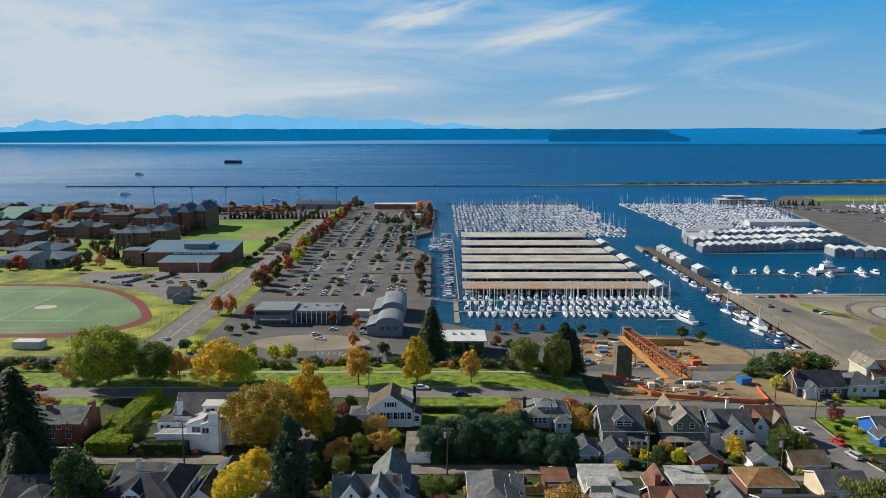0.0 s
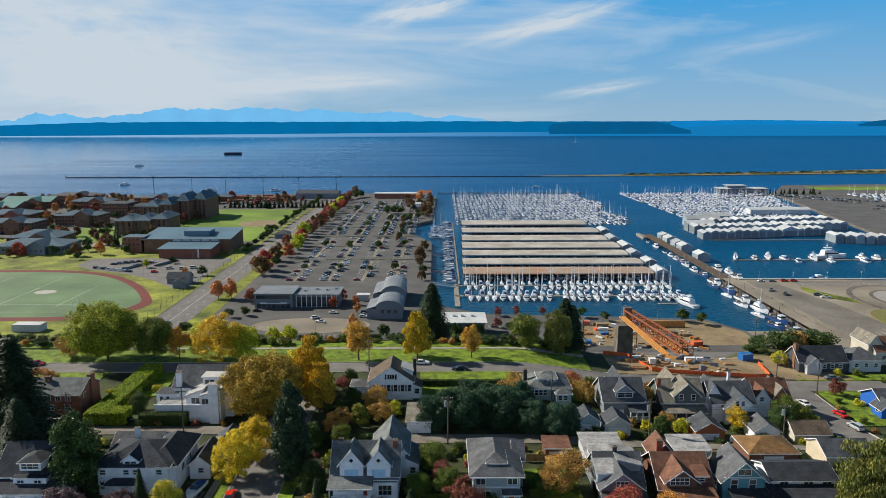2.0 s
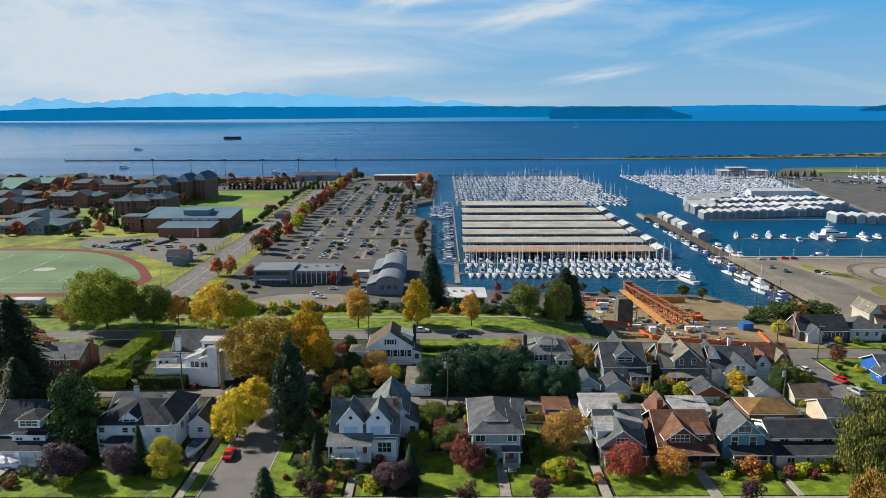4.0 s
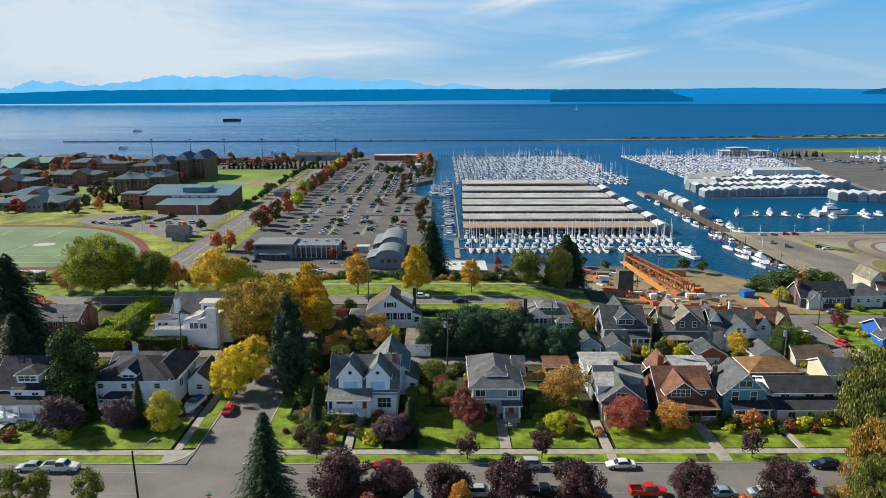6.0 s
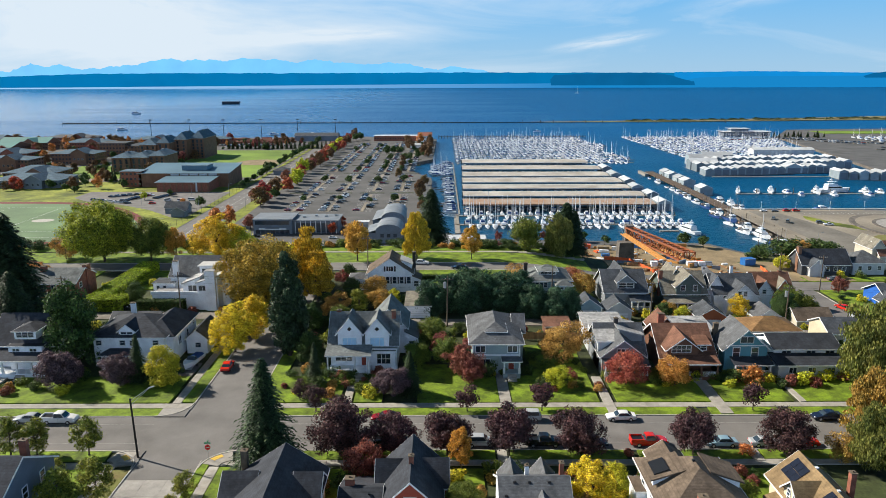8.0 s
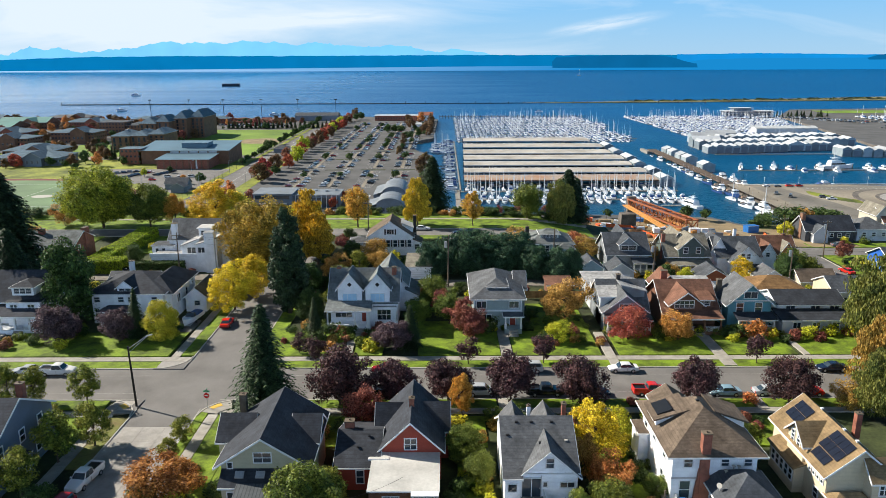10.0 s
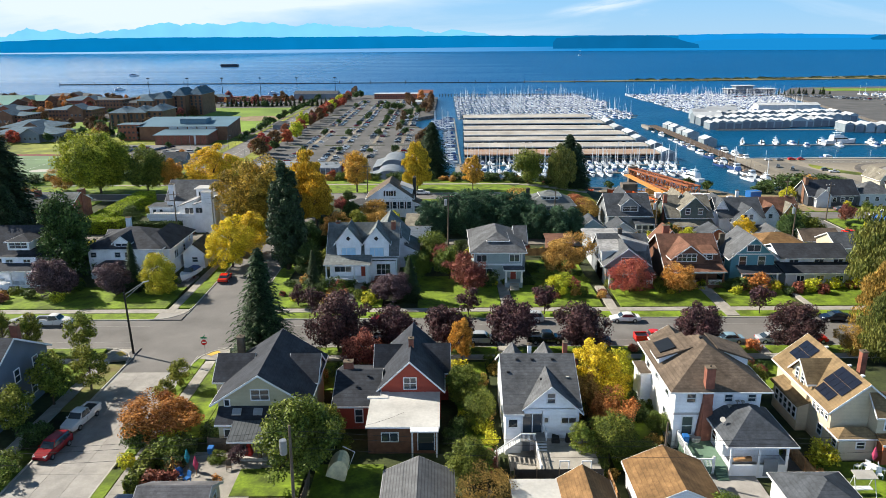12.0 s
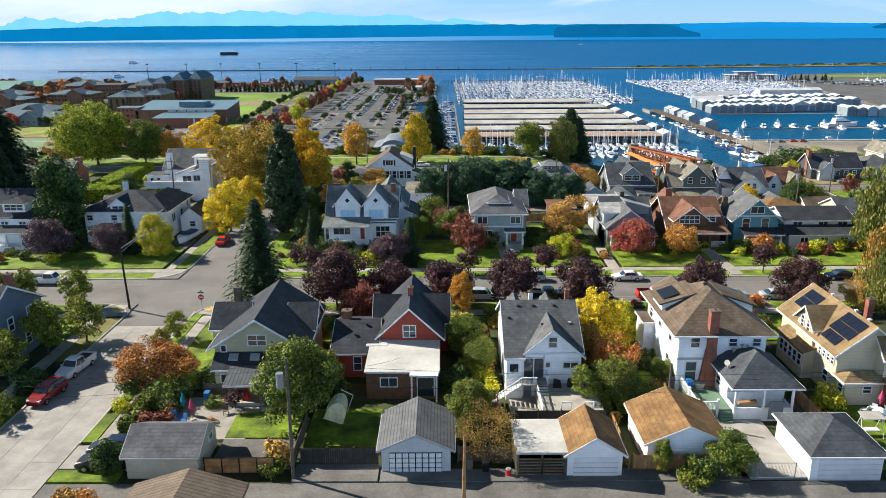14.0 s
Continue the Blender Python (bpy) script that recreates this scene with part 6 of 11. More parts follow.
def build_row_b():
    # grey-white house at the far left
    h = House("white house with dark gambrel-like roof and deep porch", -79, 132)
    h.t.location.x += 1.9
    h.vol(-86, -73.2, 128, 139, 5.2, "gx", 9.4, "white", "dark", 0.5)
    h.vol(-82, -75.8, 126.6, 130, 5.2, "flat", 0, "white", "dark", 0.2, wins=row_of("S", 0, (-80.6, -77.4), 4.3, 1.2, 1.1, (2, 2)))
    h.dormer(-79, 127.4, 5, 4.0, 6.4, 1.6, 0.9, "white", "dark", "hip", 3)
    h.porch(-85, -74, 124.2, 127.9, 0.8, 3.3, "dark", 5, "shed_s", 1.2, "white", True, -79)
    # white house with dark roof and side garage
    h = House("white two-storey house with dark hipped roof", -59, 137)
    h.vol(-66, -52.6, 130.2, 142, 5.8, "hip", 8.6, "white", "dark", 0.7, wins=row_of("S", 0, (-65, -60.5, -58.6, -54.2), 4.6, 1.0, 0.9) + row_of("S", 0, (-65,), 1.9, 1.1, 1.2))
    h.vol(-57.6, -51.4, 131.6, 145, 5.4, "hip", 7.9, "white", "dark", 0.6, wins=[("E", 135, 3.4, 1.6, 1.5, (2, 1)), ("E", 139.5, 3.4, 1.0, 1.3), ("E", 143, 4.4, 0.9, 1.2)])
    h.dormer(-59.6, 130.4, 5, 3.0, 5.4, 1.5, 1.2, "white", "dark", "gy", 2)
    h.porch(-64, -58.2, 128.4, 131.1, 0.5, 2.8, "dark", 3, "hip", 0.9, "white", False, -61)
    h.chimney(-62, 140, 9.4, 5, mat=M_WHITE)
    h.vol(-50.7, -46.6, 136.6, 145.6, 3.0, "gy", 4.7, "white", "slate", 0.4, wins=[("S", -48.4, 1.7, 1.0, 0.9)])
    # double-gabled house
    h = House("pale blue-white house with twin gables and sky-blue windows", -14, 134)
    h.vol(-20.6, -8.2, 127.8, 137, 5.4, "gx", 9.9, "white", "twin", 0.6)
    for x in (-16.9, -11.8):
        h.vol(x - 2.2, x + 2.2, 127.2, 132.6, 7.6, "gy", 10.3, "white", "twin", 0.4, z0=3.6, wins=[("S", x, 5.8, 2.5, 1.5, (3, 1))], trim=None)
        # sky-blue sheet before each pane, in place of the reflected sky
        part("window_blind", Geo().box(x + 14 - 1.24, -6.86, 5.06, x + 14 + 1.24, -6.84, 6.54), WALLS["skyblue"], h.t, "pale blue sheet over the panes, painted sky reflection")
        part("gable_vent", Geo().hexa([(x + 14, -6.88, 7.9), (x + 14.42, -6.88, 8.3), (x + 14, -6.88, 8.75), (x + 13.58, -6.88, 8.3)], [(x + 14, -6.8, 7.9), (x + 14.42, -6.8, 8.3), (x + 14, -6.8, 8.75), (x + 13.58, -6.8, 8.3)]), M_DARKMETAL, h.t)
    h.vol(-13.9, -6.9, 136.6, 146.2, 5.4, "gy", 9.1, "white", "twin", 0.5)
    h.vol(-6.9, -4.6, 135.5, 143.5, 3.4, "shed_e", 4.8, "white", "twin", 0.3, wins=[("S", -5.7, 2.2, 1.0, 1.2)])
    h.porch(-20.8, -13.0, 123.9, 127.7, 1.0, 4.3, "twin", 2, "shed_s", 1.0, "white", False, -14.7)
    h.vol(-12.9, -8.3, 127.0, 127.79, 4.5, "shed_s", 5.2, "white", "twin", 0.3, z0=4.2)
    h.vol(-12.6, -8.4, 126.6, 127.79, 4.1, "flat", 0, "white", "twin", 0.1, wins=[("S", -10.6, 2.7, 2.4, 1.9, (3, 2))])
    part("porch_parapet", Geo().box(-6.6, -10.0, 1.0, -2.0, -9.8, 1.7), M_WHITE, h.t)
    window(h.t, "S", -4.2, 2.6, 3.0, 1.5, -6.2, (3, 1))
    h.door("S", -14.3, 1.0, 1.0, 2.1, 127.75, WALLS["red"])
    for x in (-15.7, -13.5):
        part("post", Geo().tube((x + 14, -9.7, 0.2), (x + 14, -9.7, 4.3), 0.2, 0.16, 12), M_TRIM, h.t)
    h.chimney(-19.4, 132.6, 10.2, 5, 0.8, 0.8)
    h.chimney(-8.9, 131.6, 10.4, 5, 0.8, 0.8)
    # grey foursquare
    h = House("grey-green foursquare house with hipped grey roof", 10.4, 134)
    h.vol(6.0, 14.5, 125.4, 140.4, 6.2, "hip", 8.9, "sage", "grey", 0.85, wins=[("S", 7.3, 5.0, 1.7, 1.2, (2, 1)), ("S", 13.2, 5.0, 1.7, 1.2, (2, 1)), ("S", 8.2, 2.3, 1.8, 1.5, (2, 1)), ("E", 130, 4.6, 1.2, 1.2), ("W", 130, 4.6, 1.2, 1.2)])
    part("belt_course", Geo().box(-4.5, -8.7, 3.7, 4.2, -8.6, 4.0), M_TRIM, h.t)
    for x in (5.98, 14.52):
        part("corner_board", Geo().box(x - 10.4 - 0.1, -8.68, -0.2, x - 10.4 + 0.1, -8.5, 6.1), M_TRIM, h.t)
    h.dormer(10.3, 127.4, 5, 3.0, 6.9, 0.9, 0.7, "sage", "grey", "hip", 2, 0.55, 0.55)
    h.vol(14.2, 16.0, 133, 139, 5.8, "gx", 8.2, "sage", "grey", 0.5)
    h.porch(11.4, 14.5, 123.2, 125.35, 1.1, 3.4, "grey", 2, "flat", 0, "sage", False, 13.0)
    h.door("S", 13.0, 1.1, 1.0, 2.1, 125.35, WALLS["red"])
    # mixed grey and white roofs
    h = House("grey bungalow with pale patched roofs and porch gable", 34, 133)
    h.vol(29.6, 38.0, 127.2, 137, 3.4, "gx", 7.6, "grey", "grey", 0.6)
    h.vol(29.6, 37.2, 124.6, 132, 4.0, "gy", 6.9, "grey", "grey", 0.55, wins=[("S", 33.4, 4.7, 2.2, 1.1, (3, 2))])
    h.vol(29.2, 32.6, 126.6, 131.4, 5.9, "shed_s", 6.8, "lightgrey", "pale", 0.3, z0=3.4)
    h.vol(33.6, 37.9, 129.0, 136.2, 6.2, "shed_e", 7.5, "grey", "pale", 0.4, z0=3.4)
    h.vol(29.6, 37.4, 136.4, 147.4, 3.9, "shed_s", 4.5, "lightgrey", "pale", 0.4)
    h.vol(29.8, 33.6, 134.6, 139.4, 5.2, "shed_s", 5.7, "lightgrey", "pale", 0.3)
    h.porch(29.8, 37.6, 122.6, 124.55, 0.6, 2.8, "grey", 4, "shed_s", 0.6, None, True, 35)
    h.chimney(33.6, 132.2, 8.6, 5, 0.7, 0.7, M_DARKWOOD)
    # brown craftsman
    h = House("brown craftsman house with broad red-brown roof", 46, 133)
    h.vol(41.0, 50.4, 126.2, 138, 3.6, "gx", 7.5, "brown", "redbrown", 0.9)
    h.vol(41.8, 47.4, 125.2, 131.6, 5.1, "gy", 7.2, "brown", "redbrown", 0.6, z0=3.6, wins=[("S", 44.2, 5.0, 3.4, 1.3, (4, 2))])
    h.vol(47.6, 49.8, 126.4, 130.4, 5.3, "shed_s", 6.1, "brown", "redbrown", 0.3, z0=3.8, wins=[("S", 48.7, 4.8, 1.0, 0.9)])
    h.porch(41.2, 50.2, 122.2, 126.1, 0.8, 3.2, "redbrown", 4, "shed_s", 0.7, "brown", True, 46.4, WALLS["brown"])
    h.vol(42.6, 47.2, 137, 143, 4.4, "gy", 6.9, "brown", "redbrown", 0.5)
    h.chimney(43.3, 135.7, 8.3, 4, 1.2, 0.9)
    # teal gable
    h = House("teal gabled house with white trim and porch", 56.4, 132)
    h.vol(52.4, 60.2, 125.6, 133.6, 5.0, "gy", 8.5, "teal", "grey", 0.6, wins=[("S", 54.5, 4.2, 1.2, 1.7), ("S", 57.9, 4.2, 1.2, 1.7), ("S", 56.3, 6.6, 2.3, 1.1, (2, 1))] + row_of("W", 0, (129, 132, 135), 3.0, 0.9, 1.3))
    part("gable_band", Geo().box(-3.9, -6.52, 5.4, 3.8, -6.44, 5.6), M_TRIM, h.t)
    h.vol(52.6, 58.0, 133.7, 138.4, 3.0, "shed_n", 4.4, "teal", "grey", 0.3)
    h.porch(53.6, 60.2, 123.2, 125.55, 0.6, 2.6, "dark", 4, "shed_s", 0.7, "teal", True, 57)
    h.chimney(52.8, 132.0, 7.6, 3, mat=M_OLDWOOD)
    # low grey-roofed house
    h = House("white house with long grey roofs and low front wing", 67, 131)
    h.vol(62.0, 74.2, 126.9, 134.6, 4.4, "gx", 5.9, "white", "dark", 0.5, wins=row_of("S", 0, (64.4, 69, 72.5), 3.7, 1.6, 0.8, (2, 1)))
    h.vol(61.4, 75.0, 123.0, 126.85, 2.6, "shed_s", 3.4, "lightgrey", "dark", 0.4, wins=row_of("S", 0, (64, 67.5, 71, 74), 1.7, 1.3, 1.0, (2, 1)))


def build_row_c():
    h = House("red brick house with weathered roof and brick chimneys", -94, 174)
    h.vol(-102.6, -88.6, 169.4, 180, 4.9, "gx", 7.4, M_BRICK, "twin", 0.3, wins=row_of("S", 0, (-101, -98.7, -96.3, -93.9, -91.5), 4.0, 1.1, 1.1, (2, 1)) + row_of("S", 0, (-98.5, -95.7, -91.7), 1.7, 1.2, 1.3, (2, 2)) + row_of("E", 0, (172, 176), 4.0, 1.0, 1.2))
    h.chimney(-98.0, 173.5, 8.2, 5.4, 1.4, 0.9)
    h.chimney(-88.8, 176.2, 8.0, 0, 1.0, 2.2)
    h.porch(-103, -100, 166.6, 169.35, 0.4, 2.7, "grey", 2, "flat", 0, None, False)
    h = House("flat terrace wall of red brick with pale coping", -95, 164.5, "garden_wall", "wall")
    part("wall", Geo().box(-6, -2, -0.3, 8, -1.6, 1.6), M_BRICK, h.t)
    part("coping", Geo().box(-6.1, -2.1, 1.6, 8.1, -1.5, 1.75), M_KERB, h.t)
    # white modern house
    h = House("white stuccoed house of stepped cubes with grey roof", -60, 170)
    h.vol(-68.4, -57.5, 165, 170, 3.4, "flat", 0, "white", "pale", 0.15, wins=[("S", -66, 1.8, 1.2, 1.2)])
    h.vol(-70.2, -65.0, 170.5, 175, 4.6, "flat", 0, "white", "slate", 0.2, wins=row_of("S", 0, (-69, -67.4), 3.4, 0.7, 1.3, (1, 1)))
    h.vol(-57.4, -52.6, 164.4, 169.5, 6.4, "shed_w", 8.0, "white", "pale", 0.25, wins=[("S", -56.2, 5.2, 1.5, 1.2, (2, 1))])
    h.vol(-55.2, -52.9, 163.6, 165.6, 9.4, "flat", 0, "white", "pale", 0.05)
    h.vol(-61.5, -57.4, 166.4, 172, 5.6, "shed_w", 7.4, "white", "pale", 0.3, wins=[("S", -59.2, 4.6, 1.9, 1.4, (2, 1))])
    h.vol(-66.4, -51.6, 172, 182, 6.0, "gx", 9.9, "white", "grey", 0.4)
    h.vol(-58.5, -52.0, 170.4, 174, 9.0, "flat", 0, "white", M_WHITEROOF, 0.3, z0=6, wins=[("S", -56.8, 7.7, 2.2, 1.3, (2, 1))])
    h.vol(-53, -50.6, 168, 171, 5.4, "gy", 6.8, "white", "brown", 0.3)
    h.chimney(-65.0, 172.4, 9.8, 0, 1.2, 1.2, M_WHITE)
    part("terrace_wall", Geo().box(-8.6, -5.3, 3.4, 2.5, -5.1, 4.3), M_WHITE, h.t)
    # white house with broad brown gable
    h = House("white house with broad brown gable and side porch", -12.5, 186)
    h.vol(-18.6, -7.4, 178.6, 187.6, 4.8, "gy", 8.6, "white", "brown", 0.5, wins=row_of("S", 0, (-17.4, -15.4, -13.6, -11.8, -10.0, -8.2), 3.0, 0.9, 1.7) + [("S", -13.0, 6.0, 1.7, 1.2, (3, 1))])
    for x in (-14.3, -11.7):
        part("shutter", Geo().box(x + 12.3, -7.5, 5.3, x + 12.7, -7.44, 6.7), M_DARKMETAL, h.t)
    for x in (-16.4, -14.5, -12.7, -10.9, -9.1):
        part("shutter", Geo().box(x + 12.34, -7.5, 2.1, x + 12.66, -7.44, 3.9), M_DARKMETAL, h.t)
    h.vol(-10.2, -7.5, 182, 186.4, 6.2, "shed_e", 7.5, "white", M_WHITEROOF, 0.3, z0=4.6)
    h.chimney(-7.0, 184.5, 9.0, 0, 0.8, 1.2, M_DARKWOOD)
    h.vol(-23.4, -18.7, 180, 185, 3.0, "hip", 4.0, "white", "grey", 0.4)
    h.vol(-7.35, -5.2, 179.4, 184, 2.9, "shed_e", 4.0, "white", "brown", 0.3, wins=[("S", -6.3, 1.9, 1.1, 1.3)])
    # low hipped cottage
    h = House("pale cottage with grey hipped roof and glazed porch", 27.5, 182)
    h.vol(22.4, 33.0, 179.2, 189, 3.2, "hip", 6.2, "aqua", "twin", 0.8, wins=row_of("S", 0, (23.6, 24.7, 25.8, 26.9), 2.0, 0.85, 1.3) + row_of("W", 0, (181, 184), 2.0, 0.9, 1.2))
    h.dormer(27.6, 180.6, 5, 4.6, 4.2, 1.1, 0.5, "aqua", "twin", "hip", 4, 0.4, 0.7)
    h.vol(29.4, 33.2, 176.4, 179.15, 2.6, "hip", 3.7, "aqua", "twin", 0.3, wins=row_of("S", 0, (30.4, 31.8), 1.6, 0.9, 1.2))
    h.chimney(22.2, 184, 6.6, 1, mat=M_DARKWOOD)
    # grey gabled house
    h = House("grey shingled house with cross gables and dormer", 45.8, 176)
    h.vol(40.9, 51.2, 173.4, 185, 4.6, "gx", 8.6, "grey", "slate", 0.6, wins=[("S", 43, 2.2, 0.9, 1.3), ("W", 177, 2.4, 0.9, 1.3)])
    h.door("S", 45.4, 0.1, 0.95, 2.05, 173.35, M_TRIM)
    h.dormer(46.2, 173.9, 6, 4.4, 4.9, 1.9, 1.8, "grey", "slate", "gy", 2)
    h.vol(43.8, 48.4, 179, 186.8, 5.4, "gy", 9.0, "grey", "slate", 0.5)
    h.porch(47.0, 51.8, 170.8, 173.35, 0.5, 2.7, "slate", 4, "shed_s", 0.8, "grey", True, 46)
    # olive house
    h = House("olive-green house with tan gable and white windows", 62, 180)
    h.vol(56.0, 66.6, 175, 186, 4.9, "gx", 8.9, "olive", "moss", 0.7)
    h.vol(59.0, 65.2, 174.4, 181, 6.8, "gy", 9.7, "olive", "moss", 0.5, z0=3.4, wins=[("S", 60.6, 6.2, 1.0, 1.4), ("S", 63.7, 6.2, 1.0, 1.4)])
    h.vol(58.0, 62.6, 180, 187.5, 6.0, "gy", 9.5, "olive", "moss", 0.5)
    h.porch(56.2, 66.6, 172, 174.95, 0.6, 3.0, "moss", 5, "shed_s", 0.9, "olive", True, 61)
    h.chimney(56.0, 178.5, 9.6, 3)
    # white and grey house
    h = House("white house with dark grey stepped roofs", 74, 179)
    h.vol(68.6, 79.4, 174.4, 185.4, 5.0, "gx", 8.7, "white", "slate", 0.5)
    h.vol(71.4, 79.0, 172.6, 180, 4.4, "gy", 7.8, "white", "slate", 0.5, wins=[("S", 74.2, 5.5, 0.8, 1.2), ("S", 75.6, 5.5, 0.8, 1.2), ("S", 77.4, 2.1, 1.6, 1.2, (3, 1))])
    h.vol(67.2, 72.0, 176.4, 184, 5.2, "gy", 9.1, "white", "slate", 0.4, wins=[("S", 69.3, 5.4, 0.9, 1.1)])
    h.vol(74.8, 79.6, 170.2, 172.55, 2.7, "hip", 3.9, "white", "dark", 0.3, wins=row_of("S", 0, (75.8, 77.2, 78.6), 1.6, 0.8, 1.1))
    h.chimney(76.4, 184.6, 9.6, 4, 0.7, 0.7, M_WHITE)
    # brown roofed house at the corner
    h = House("brick-red house with patched brown roofs", 86, 184)
    h.vol(81.2, 91.0, 179.4, 190, 4.2, "gx", 8.4, "orange", "redbrown", 0.5)
    h.vol(81.0, 85.2, 178.6, 184, 4.8, "gy", 7.8, "white", "redbrown", 0.4, wins=[("S", 83, 4.9, 0.9, 1.0)])
    h.vol(86.4, 90.8, 180, 188, 4.4, "gy", 7.6, "orange", "moss", 0.3)
    h.chimney(89.4, 185, 8.8, 2, 0.8, 0.8)
    # lane garages behind them
    gs = [("pale blue shed with grey roof", 31.6, 37.2, 160.5, 166, "aqua", "slate", "gy"), ("grey garage with gabled roof", 38.4, 44.4, 160.8, 166.4, "lightgrey", "slate", "gy"),
          ("orange-brown garage with dark roof", 59.8, 66.6, 160.6, 167, "orange", "slate", "gy"), ("small white garage with grey roof", 73.8, 79.8, 161, 167, "white", "grey", "gy"),
          ("garage with brown flat-pitched roof", 83.0, 91.5, 160.4, 167.4, "cream", "brown", "gx"), ("rust-roofed cottage on the back lane", 64.8, 75.2, 143, 151.4, "brown", "rust", "hip"),
          ("grey flat garage behind the lane", 49.6, 57.0, 144, 151, "lightgrey", "pale", "shed_s"), ("low cedar garage on the lane", 80, 90, 141, 149.5, "tan", "slate", "gx"),
          ("white garage with flat grey roof", -8.0, -2.4, 158, 168, "white", "moss", "shed_s"), ("garage with grey roof behind the hedge", -70, -60, 145, 152, "lightgrey", "grey", "gx"),
          ("brown shed at the back lane", -49, -43.4, 145.5, 152, "brown", "slate", "gy"), ("grey shed in the back garden", 22, 27.2, 144, 149, "brown", "redbrown", "shed_s")]
    for lab, x0, x1, y0, y1, wall, roof, kind in gs:
        garage(lab, x0, x1, y0, y1, 2.7, kind, 4.7 if kind != "shed_s" else 3.1, wall, roof, ((x0 + x1) / 2, min(4.2, x1 - x0 - 1.4), 2.0))
    # beyond the side street on the right
    h = House("dark-roofed house with pale porch across the street", 118, 219)
    h.vol(110.6, 125.4, 215, 224, 3.6, "gx", 7.2, "dark", "dark", 0.5, wins=row_of("S", 0, (118.5, 121, 123.5), 2.0, 1.1, 1.2))
    h.vol(112.2, 116.6, 213, 217, 3.2, "gy", 5.4, "lightgrey", "slate", 0.4)
    h.chimney(110.9, 218.5, 8.2, 0, 1.0, 1.6, M_BRICK2)
    h = House("grey house with pale hipped roof beside the slope", 132, 222)
    h.vol(126.8, 136.6, 216, 225, 3.6, "hip", 6.6, "lightgrey", "grey", 0.5, wins=row_of("S", 0, (129, 132, 135), 2.0, 1.1, 1.2))
    h = House("brown gabled house at the end of the street", 143, 228)
    h.vol(138.4, 149, 222, 232, 4.4, "gx", 8.0, "cream", "redbrown", 0.5, wins=row_of("S", 0, (141, 144, 147), 2.4, 1.1, 1.2))
    h.vol(137, 141, 224, 234, 6.4, "gy", 9.0, "cream", "moss", 0.4)
    h = House("bright blue house with white trim and grey roof", 121, 186)
    h.vol(116.6, 126.5, 181, 192, 2.8, "gx", 5.6, "blue", "slate", 0.6)
    h.vol(115.0, 119.4, 179.4, 184, 2.6, "gy", 4.4, "blue", "slate", 0.5, wins=[("S", 117.2, 2.0, 1.4, 1.3), ("W", 181.4, 2.0, 1.0, 1.2)])


build_row_a()
build_garages()
build_row_b()
build_row_c()

# ---- trees, shrubs, hedges ----
def unit(a):
    return a / np.maximum(np.linalg.norm(a, axis=-1, keepdims=True), 1e-6)


def leaf_quads(clumps, per, size, rng, hang=0.0, up=0.35, flat=0.85):
    """Loose diamond leaves round clump centres (x, y, z, r)."""
    c = np.repeat(np.asarray(clumps, float), per, axis=0)
    n = len(c)
    d = unit(rng.normal(size=(n, 3)))
    rad = c[:, 3:4] * (0.45 + 0.6 * rng.random((n, 1)) ** 0.7)
    p = c[:, :3] + d * rad * np.array([1, 1, flat])
    nrm = unit(d * 0.8 + rng.normal(size=(n, 3)) * 0.55 + np.array([0, 0, up]))
    t1 = unit(np.cross(nrm, rng.normal(size=(n, 3))))
    t2 = np.cross(nrm, t1)
    s = size * (0.65 + 0.7 * rng.random((n, 1)))
    if hang:
        t2 = unit(np.array([0, 0, -1.0]) + rng.normal(size=(n, 3)) * 0.22)
        t1 = unit(np.cross(t2, rng.normal(size=(n, 3))))
        a, b = t2 * s * hang, t1 * s * 0.5
    else:
        a, b = t2 * s * 0.85, t1 * s * 0.6
    return np.stack([p - a, p + b, p + a, p - b], axis=1)


def spray_quads(H, W, z0, rng, levels, around, k, droop=0.35, power=0.9, wide=0.2):
    """Needled boughs in whorls: flat sprays along drooping branches."""
    out = []
    for i in range(levels):
        f = (i + 0.5) / levels
        z = z0 + (H - z0) * f
        R = W / 2 * (1 - f) ** power * (0.85 + 0.3 * rng.random()) + 0.15
        a0 = rng.random() * 6.283
        m = max(5, int(around * (1 - 0.45 * f)))
        for j in range(m):
            a = a0 + 6.283 * j / m + rng.normal() * 0.15
            L = R * (0.75 + 0.4 * rng.random())
            u = np.array([math.cos(a), math.sin(a), 0.0])
            side = np.array([-u[1], u[0], 0.0])
            q = max(4, int(1.9 * k * L / (W / 2) + 2))
            for s in range(q):
                g = (s + 0.7) / q
                p = np.array([0, 0, z]) + u * L * g + np.array([0, 0, 0.10 * L * (1 - g) - droop * L * g * g]) + rng.normal(size=3) * 0.08
                sgn = 1 if s % 2 else -1
                t2 = unit((u * 0.75 + side * sgn * (0.55 + 0.3 * rng.random()) + np.array([0, 0, -0.28 - 0.25 * rng.random()]))[None])[0]
                t1 = unit(np.cross(t2, np.array([0, 0, 1.0]) + rng.normal(size=3) * 0.4)[None])[0]
                ln = (0.45 + 0.5 * (1 - g)) * max(0.42, W / 11)
                out.append([p - t2 * ln * 0.25, p + t2 * ln * 0.2 + t1 * wide * ln, p + t2 * ln, p + t2 * ln * 0.2 - t1 * wide * ln])
    return np.array(out)


